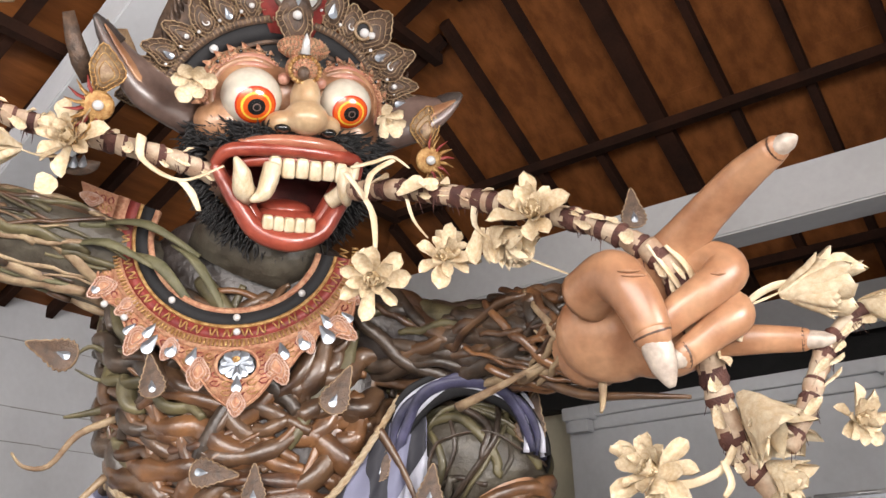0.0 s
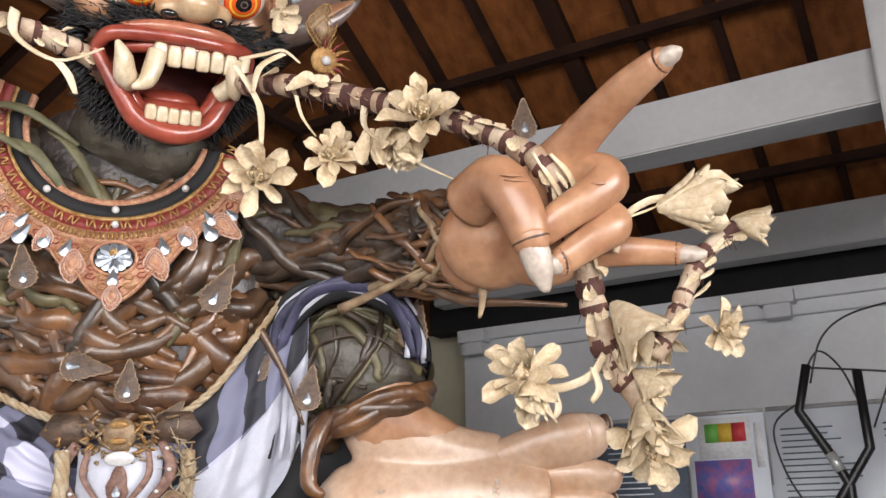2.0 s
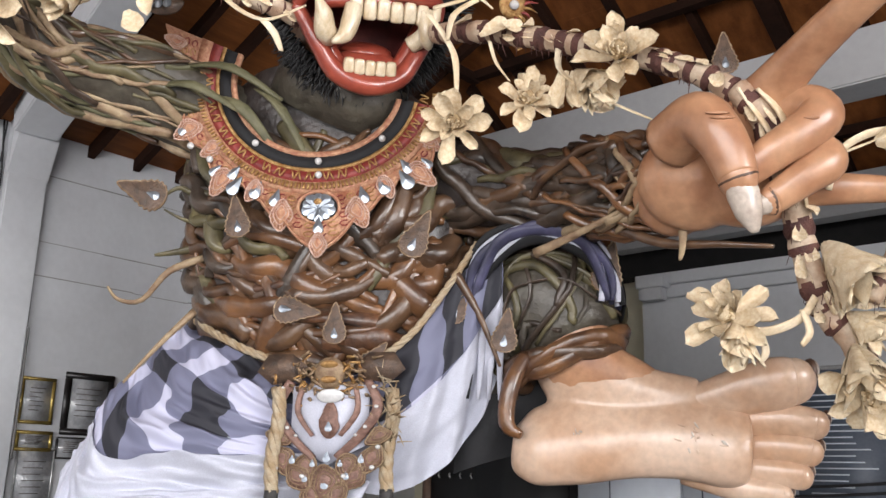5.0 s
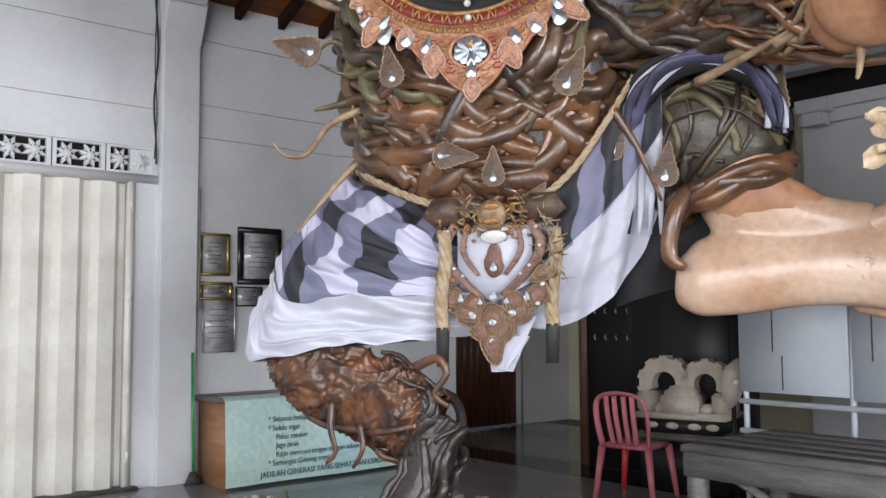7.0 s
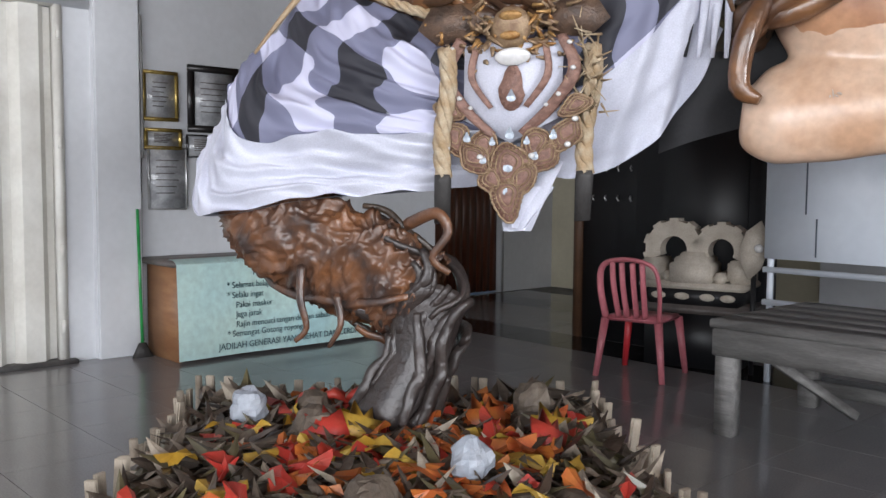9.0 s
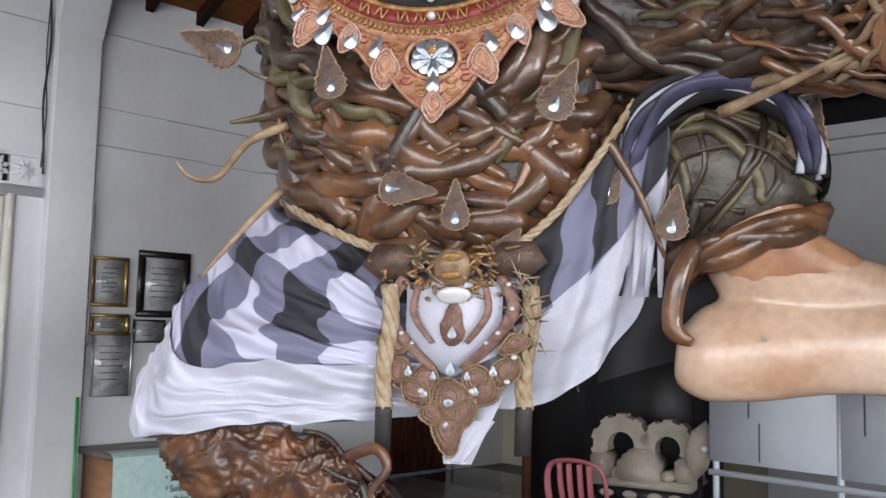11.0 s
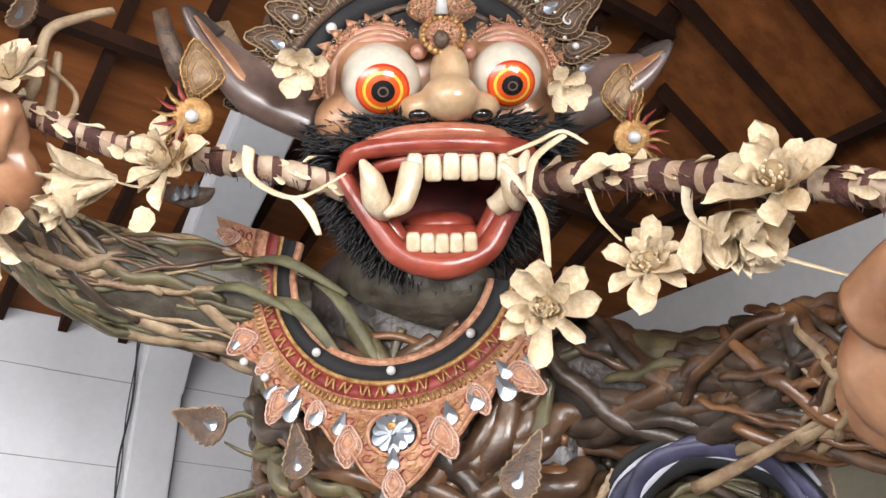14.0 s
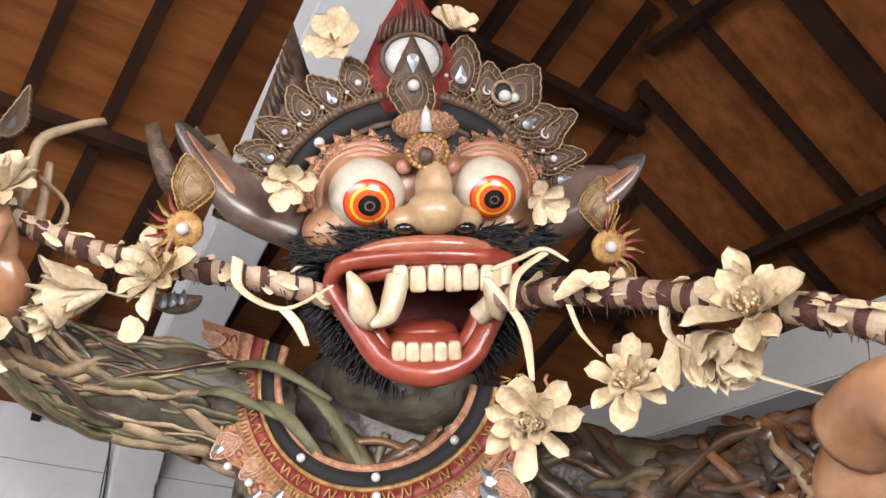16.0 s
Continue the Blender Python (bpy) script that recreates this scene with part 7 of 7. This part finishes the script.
# carved shrine blocks on a black plinth before a black cupboard
cup = thing("cupboard", None, "tall black cupboard with hooks and brown side", "cupboard")
cup.matrix_world = pose(-0.80, 10.0, 0, 0, 0, -36)
part("side_post", Shape().box((-0.08, -0.04, 0), (0.0, 0.1, 2.5), "brownwood", bevel=0.006), cup, "brown wooden post")
part("body", Shape().box((0.0, 0.0, 0.0), (1.75, 0.4, 2.5), "blackpaint", bevel=0.01), cup)
part("door", Shape().box((0.62, -0.03, 0.06), (1.70, 0.0, 2.44), "blackpaint", bevel=0.006), cup)
for z in (1.35, 1.62):
    for i in range(4):
        part("hook", Shape().tube([(0.12 + 0.14 * i, -0.002, z), (0.13 + 0.14 * i, -0.03, z - 0.02), (0.14 + 0.14 * i, -0.02, z - 0.05)], 0.008, "tapewhite", segs=5), cup, "small metal hook")
plinth = thing("plinth", None, "black stepped plinth with a stone edge", "plinth")
plinth.matrix_world = pose(0.14, 8.82, 0, 0, 0, -20)
part("base", Shape().box((-0.36, -0.12, 0), (0.40, 0.45, 0.44), "blackpaint", bevel=0.01), plinth)
part("edge", Shape().box((-0.42, -0.18, 0.44), (0.46, 0.5, 0.50), "desktop", bevel=0.012), plinth, "grey stone edge")
part("neck", Shape().box((-0.34, -0.1, 0.50), (0.38, 0.42, 0.63), "blackpaint", bevel=0.01), plinth)
for x in (-0.25, -0.06, 0.14, 0.30):
    part("rosette", Shape().ball((x, -0.11, 0.57), (0.06, 0.02, 0.03), "shrine"), plinth)
shrine = thing("shrine_crest", None, "carved sandstone shrine crest of two scrolled arches", "shrine")
shrine.matrix_world = pose(0.14, 8.82, 0, 0, 0, -20)
part("ledge", Shape().box((-0.40, -0.16, 0.63), (0.44, 0.4, 0.68), "shrine", bevel=0.012), shrine)
for x0, x1, z1, d in ((-0.42, -0.24, 0.86, 0.0), (0.27, 0.45, 0.86, 0.0), (-0.24, -0.15, 0.76, -0.05), (0.17, 0.27, 0.76, -0.05)):
    part("block", Shape().box((x0, -0.04 + d, 0.68), (x1, 0.25, z1), "shrine", bevel=0.02), shrine)
for x0, x1, z1 in ((-0.15, 0.17, 0.84), (-0.12, 0.14, 0.885), (-0.08, 0.10, 0.92)):
    part("block", Shape().box((x0, -0.17 + 0.5 * (z1 - 0.84), 0.68), (x1, 0.2, z1), "shrine", bevel=0.012), shrine)


def stepped_arch(cx, r):
    """A stone arch whose outer edge climbs in small steps."""
    a = Shape()
    vs, fs = [], []
    for i in range(26):
        t, wide = radians(-25 + 230 * ((i + 1) // 2) / 13) + 0.012 * (i % 2 - 0.5) * -1, r * (1.0 if (i // 2) % 2 else 1.09)
        vs += [Vector((cx + q * math.cos(t), y, 0.93 + q * math.sin(t))) for y in (0.0, 0.15) for q in (0.47 * r, wide)]
    for b in range(0, 100, 4):
        fs += [(b, b + 1, b + 5, b + 4), (b + 6, b + 7, b + 3, b + 2), (b + 1, b + 3, b + 7, b + 5), (b + 4, b + 6, b + 2, b)]
    fs += [(0, 2, 3, 1), (101, 103, 102, 100)]
    a.add(vs, fs, "shrine")
    return a


for cx, r in ((-0.17, 0.235), (0.21, 0.215)):
    part("arch", stepped_arch(cx, r), shrine, shade=False)
crest = thing("carved_leaf", None, "gilt carved leaf leaning beside the shrine", "carving")
part("leaf", Shape().plate([(0.0, -0.22), (0.07, -0.12), (0.09, 0.02), (0.06, 0.16), (0.0, 0.24), (-0.09, 0.14), (-0.11, 0.0), (-0.07, -0.12)], 0.03, "shrine", pose(0.56, 8.5, 0.95, 0, 10, 0), bulge=0.05), crest)
pearl_at((0.58, 8.44, 0.98), 0.035, crest)
part("stake", Shape().tube([(0.56, 8.53, 0.0), (0.56, 8.53, 0.78)], 0.02, "blackpaint", segs=8), crest)

# weathered table
table = thing("table", None, "weathered grey plank table with thick legs", "table")
table.matrix_world = pose(0.13, 6.72, 0, 0, 0, -36)
for i in range(5):
    part("plank", Shape().box((-0.06, 0.0 + 0.24 * i, 0.63), (2.6, 0.235 + 0.24 * i, 0.68), "oldtable", bevel=0.006), table)
part("apron", Shape().box((-0.04, 0.0, 0.47), (2.58, 0.05, 0.626), "oldtable", bevel=0.006), table)
part("apron", Shape().box((-0.04, 0.054, 0.47), (0.01, 1.16, 0.626), "oldtable", bevel=0.006), table)
for x, y in ((-0.03, 0.02), (2.4, 0.02), (-0.03, 1.06), (2.4, 1.06), (0.9, 1.06)):
    part("leg", Shape().box((x, y, 0.0), (x + 0.12, y + 0.1, 0.62), "oldtable", bevel=0.008), table)
part("brace", Shape().tube([(0.12, 0.12, 0.55), (0.55, 0.6, 0.12)], 0.035, "oldtable", segs=4), table)
part("stretcher", Shape().box((0.1, 0.98, 0.12), (2.4, 1.04, 0.2), "oldtable", bevel=0.005), table)

# boards with notices along the end of the hall
BOARDS = pose(1.0, 8.0, 0, 0, 0, -36)
board = thing("notice_board", None, "row of white and blue-grey notice boards on a steel stand", "board")
board.matrix_world = BOARDS
for x0, x1, z0, z1, key, name in ((-0.5, 0.42, 0.92, 1.95, "boardwhite", "panel"), (0.45, 1.30, 0.90, 1.95, "boardwhite", "panel"), (1.33, 2.0, 0.9, 2.38, "boarddark", "dark_panel"), (2.02, 2.56, 0.9, 2.39, "boardwhite", "panel"), (2.58, 4.3, 0.9, 2.39, "boardwhite", "panel")):
    part(name, Shape().box((x0, 0.0, z0), (x1, 0.03, z1), key, bevel=0.004), board)
    part("rail", Shape().box((x0, -0.012, z1), (x1, 0.04, z1 + 0.03), "tapewhite", bevel=0.004), board, "aluminium rail")
for z in (0.86, 0.62):
    part("rail", Shape().box((-0.5, -0.02, z - 0.04), (4.3, 0.03, z), "boardwhite", bevel=0.004), board, "white steel rail")
for x in (-0.47, 0.43, 1.31, 2.57, 4.2):
    part("leg", Shape().box((x - 0.02, 0.031, 0.0), (x + 0.02, 0.07, 1.9), "boardwhite", bevel=0.004), board)
marks = Shape()
br = random.Random(4)
for x0, x1, z0, z1, key in ((2.66, 3.2, 1.2, 2.26, "boarddark"), (3.3, 3.9, 1.2, 2.26, "boarddark"), (1.42, 1.9, 1.1, 2.2, "boardwhite")):
    for i in range(26):
        z = z1 - (z1 - z0) * i / 26
        marks.box((x0, -0.004, z), (x0 + (x1 - x0) * br.uniform(0.5, 1.0), -0.001, z + 0.010), key)
tagged(part("print", marks, board), "faint lines of print", kind="stuff")
for x, z0, z1 in ((-0.2, 1.25, 1.9), (0.6, 1.2, 1.9), (-0.12, 0.95, 1.22)):
    part("crack", Shape().box((x, -0.003, z0), (x + 0.012, -0.001, z1), "boarddark"), board, "grey stain")
sheet_list = ((2.10, 2.47, 2.09, 2.37, "paper", "white sheet"), (2.06, 2.45, 1.80, 2.08, "cardblue", "blue picture poster"), (2.06, 2.28, 1.56, 1.78, "cardcyan", "cyan leaflet"), (2.29, 2.49, 1.52, 1.78, "paper", "white sheet"), (2.49, 2.54, 2.02, 2.32, "paper", "narrow white strip"))
for x0, x1, z0, z1, key, label in sheet_list:
    ob = thing("notice", None, label + " pinned to the notice board", "notice", "notices")
    ob.matrix_world = BOARDS
    part("sheet", Shape().box((x0, -0.008, z0), (x1, -0.004, z1), key), ob)
    if key == "paper" and z0 > 2.05:
        for k, c in enumerate(("cardgreen", "cardyellow", "cardred")):
            part("colour_block", Shape().box((2.15 + 0.094 * k, -0.012, 2.20), (2.15 + 0.094 * (k + 1), -0.009, 2.33), c), ob)
# bent black steel stand with cables
stand = thing("cable_stand", None, "bent black steel stand with silver tape and loose cables", "stand")
stand.matrix_world = BOARDS @ pose(0, -0.4, 0)
for line in (([(2.94, 0, 2.62), (2.86, 0, 2.33), (3.03, 0, 2.02), (3.10, 0, 1.86), (3.12, 0, 0.0)]), ([(3.23, 0, 2.56), (3.24, 0, 2.08), (3.03, 0, 1.78), (2.92, 0, 1.6), (2.9, 0, 0.0)]), ([(3.42, 0, 2.48), (3.50, 0, 2.2), (3.48, 0, 0.0)])):
    part("bar", Shape().tube(line, 0.03, "blacksteel", segs=8), stand)
part("tape", Shape().tube([(3.01, -0.005, 2.06), (3.06, -0.005, 1.95)], 0.034, "tapewhite", segs=10), stand, "silver tape")
part("bar", Shape().tube([(2.05, 0.1, 1.60), (2.10, 0.1, 1.70), (2.45, 0.1, 1.78), (2.72, 0.1, 1.70), (2.9, 0.05, 1.6)], 0.018, "blacksteel", segs=8, smooth=4), stand)
for line in ([(3.62, 0, 2.98), (3.25, 0, 2.92), (3.05, 0, 2.78), (2.95, 0, 2.5)], [(3.62, 0, 2.98), (3.50, 0, 2.7), (3.28, 0, 2.2)], [(2.92, 0, 2.56), (3.02, 0, 2.70), (3.14, 0, 2.58), (3.22, 0, 2.35)], [(2.9, 0, 2.4), (2.70, 0, 2.25), (2.74, 0, 1.95), (2.9, 0, 1.65)], [(2.95, 0, 2.60), (3.3, 0, 2.55), (3.6, 0, 2.50)]):
    part("cable", Shape().tube(line, 0.007, "cable", segs=5, smooth=6), stand)
for z in (1.56, 1.50, 1.44):
    part("cable", Shape().tube([(1.3, 0.1, z), (1.7, 0.1, z + 0.02), (2.1, 0.1, z + 0.05)], 0.011, "cable", segs=5, smooth=4), stand)

# ---- the base under the statue ----
base = thing("base", None, "square base fenced with split bamboo sticks", "base")
BASE = pose(-1.36, 5.02, 0, 0, 0, 14) @ Matrix.Diagonal((1.08, 1.08, 1.12, 1))
base.matrix_world = BASE
part("box", Shape().box((-0.95, -1.0, 0.0), (0.95, 1.0, 0.22), "deadleaf", bevel=0.02), base)
sr = random.Random(8)
sticks = [Shape().box((-0.022, -0.011, 0), (0.022, 0.011, 1.0), "bamboo", bevel=0.006).mesh("stick", False), Shape().tube([(0, 0, 0), (0.004, 0.003, 0.5), (0, 0, 1.0)], [0.019, 0.021, 0.017], "bamboo", segs=7).mesh("stick")]
for side in range(4):
    for i in range(34):
        t = -0.97 + 1.94 * i / 33 + sr.uniform(-0.015, 0.015)
        x, y = ((t, -1.03), (0.98, t), (t, 1.03), (-0.98, t))[side]
        h = sr.uniform(0.22, 0.36)
        share("stick", sticks[sr.random() < 0.4], base, pose(x, y, 0, sr.uniform(-7, 7), sr.uniform(-7, 7), sr.uniform(0, 90) if side % 2 else sr.uniform(-25, 25)) @ Matrix.Diagonal((1, 1, h, 1)))
# dead leaves in a heap
heap = Shape()
for i in range(1500):
    x, y = sr.uniform(-0.92, 0.92), sr.uniform(-0.97, 0.97)
    z = 0.23 + 0.05 * (1 - max(abs(x), abs(y))) + sr.uniform(0, 0.06)
    l, wd = sr.uniform(0.06, 0.17), sr.uniform(0.02, 0.045)
    q = pose(x, y, z, sr.uniform(-40, 40), sr.uniform(-40, 40), sr.uniform(0, 360))
    c = sr.uniform(-0.03, 0.03)
    heap.add([(-l, 0, c), (-l * 0.3, wd, 0), (l * 0.4, wd * 0.8, 0), (l, 0, c), (l * 0.4, -wd * 0.8, -0.005), (-l * 0.3, -wd, -0.005), (0, 0, 0.014)], [(0, 6, 1), (1, 6, 2), (2, 6, 3), (3, 6, 4), (4, 6, 5), (5, 6, 0)], sr.choice(("deadleaf", "deadleaf", "deadleaf", "root_green", "bamboo", "root_dark")), q)
thing("leaf_litter", heap, "heap of dead grey-brown leaves and chips on the base", "leaves", kind="stuff", m=BASE, shade=False)
fire = Shape()
for i in range(200):
    x, y = sr.gauss(0.05, 0.42), sr.gauss(-0.05, 0.42)
    if abs(x) > 0.85 or abs(y) > 0.9:
        continue
    l = sr.uniform(0.05, 0.13)
    q = pose(x, y, 0.295 + sr.uniform(0, 0.04), sr.uniform(-35, 35), sr.uniform(-35, 35), sr.uniform(0, 360))
    key = sr.choice(("flame_red", "flame_orange", "flame_orange", "flame_yellow"))
    out = []
    for k in range(14):
        t = 2 * math.pi * k / 14
        out.append((l * math.cos(t), 0.36 * l * math.sin(t) * (1 + 0.45 * (k % 2)), 0.02 * math.cos(3 * t)))
    fire.add(out + [(0, 0, 0.02)], [(k, (k + 1) % 14, 14) for k in range(14)], key, q)
thing("foil_leaves", fire, "scattered red, orange and yellow foil leaves", "leaves", kind="stuff", m=BASE, shade=False)


def lump(p, r, key, name, label, category, group=""):
    s = Shape().ball((0, 0, 0), r, key, rings=12, segs=18)
    s.v = [v * (1 + 0.28 * noise.noise(v * 14 / max(r, 0.05) * 0.12 + Vector(p) * 3) + 0.10 * noise.noise(v * 60)) for v in s.v]
    return thing(name, s, label, category, group, m=BASE @ Matrix.Translation(p) @ Matrix.Translation((0, 0, -0.06)), shade=False)


lump((0.28, -0.42, 0.43), 0.075, "crumple", "paper_ball", "crumpled silver-grey paper ball among the leaves", "paper ball", "paper balls")
lump((-0.62, 0.35, 0.43), 0.08, "crumple", "paper_ball", "crumpled silver-grey paper ball among the leaves", "paper ball", "paper balls")
lump((0.05, 0.42, 0.42), 0.07, "crumple", "paper_ball", "crumpled silver-grey paper ball among the leaves", "paper ball", "paper balls")
for p, r in (((-0.30, 0.12, 0.38), 0.11), ((0.62, 0.45, 0.42), 0.09), ((-0.05, -0.72, 0.36), 0.10), ((-0.35, 0.45, 0.40), 0.08)):
    lump(p, r, "deadleaf", "stone", "grey-brown lump lying among the leaves", "stone", "stones")
red = Shape()
for k in range(5):
    red.tube([(-0.42 + 0.1 * k, 0.52, 0.40), (-0.36 + 0.1 * k, 0.47, 0.46), (-0.28 + 0.1 * k, 0.50, 0.40)], [0.03, 0.05, 0.02], "flame_red", segs=8, smooth=3, flat=0.5)
thing("red_cloth", red, "crumpled red cloth on the leaves", "cloth", m=BASE @ Matrix.Translation((0, 0, -0.06)))
for p, turn, key in (((-0.12, 0.06, 0.44), 20, "flame_yellow"), ((-0.26, 0.02, 0.44), -25, "flame_red"), ((0.62, -0.02, 0.42), 30, "flame_red"), ((0.40, 0.28, 0.42), 0, "flame_orange"), ((0.66, 0.12, 0.42), 10, "flame_yellow")):
    ob = thing("foil_flame", None, "standing foil flame with a toothed edge", "flame", "foil flames")
    ob.matrix_world = BASE
    part("flame", Shape().plate([(-0.09, -0.08), (-0.12, 0.05), (-0.08, 0.03), (-0.06, 0.13), (-0.01, 0.05), (0.04, 0.12), (0.06, 0.03), (0.11, 0.06), (0.09, -0.08)], 0.012, key, pose(p[0], p[1], p[2] - 0.08, -40, turn, 15) @ Matrix.Diagonal((0.8, 0.8, 0.8, 1)), bulge=0.03), ob)

# ---- floor tiles, last ----
tile = Shape().box((0.002, 0.002, -0.006), (0.598, 0.598, 0.0), "tile").mesh("tile", False)
dark = Shape().box((0.002, 0.002, -0.006), (0.598, 0.598, 0.0), "tiledark").mesh("tile", False)
for i in range(17):
    for j in range(17):
        x, y = -1.0 + 0.6 * i, -4.2 + 0.6 * j
        if y > 5.5:
            continue
        share("tile", dark if j in (12, 15) else tile, floor, pose(x, y, 0))
rest = Shape()
for i in range(24):
    for j in range(32):
        x, y = -1.0 + 0.6 * i, -13.2 + 0.6 * j
        if j >= 15 and i < 17 or x > 13:
            continue
        rest.box((x + 0.002, y + 0.002, -0.006), (x + 0.598, y + 0.598, 0.0), "tile")
tagged(part("tiles", rest, floor, shade=False), kind="stuff")
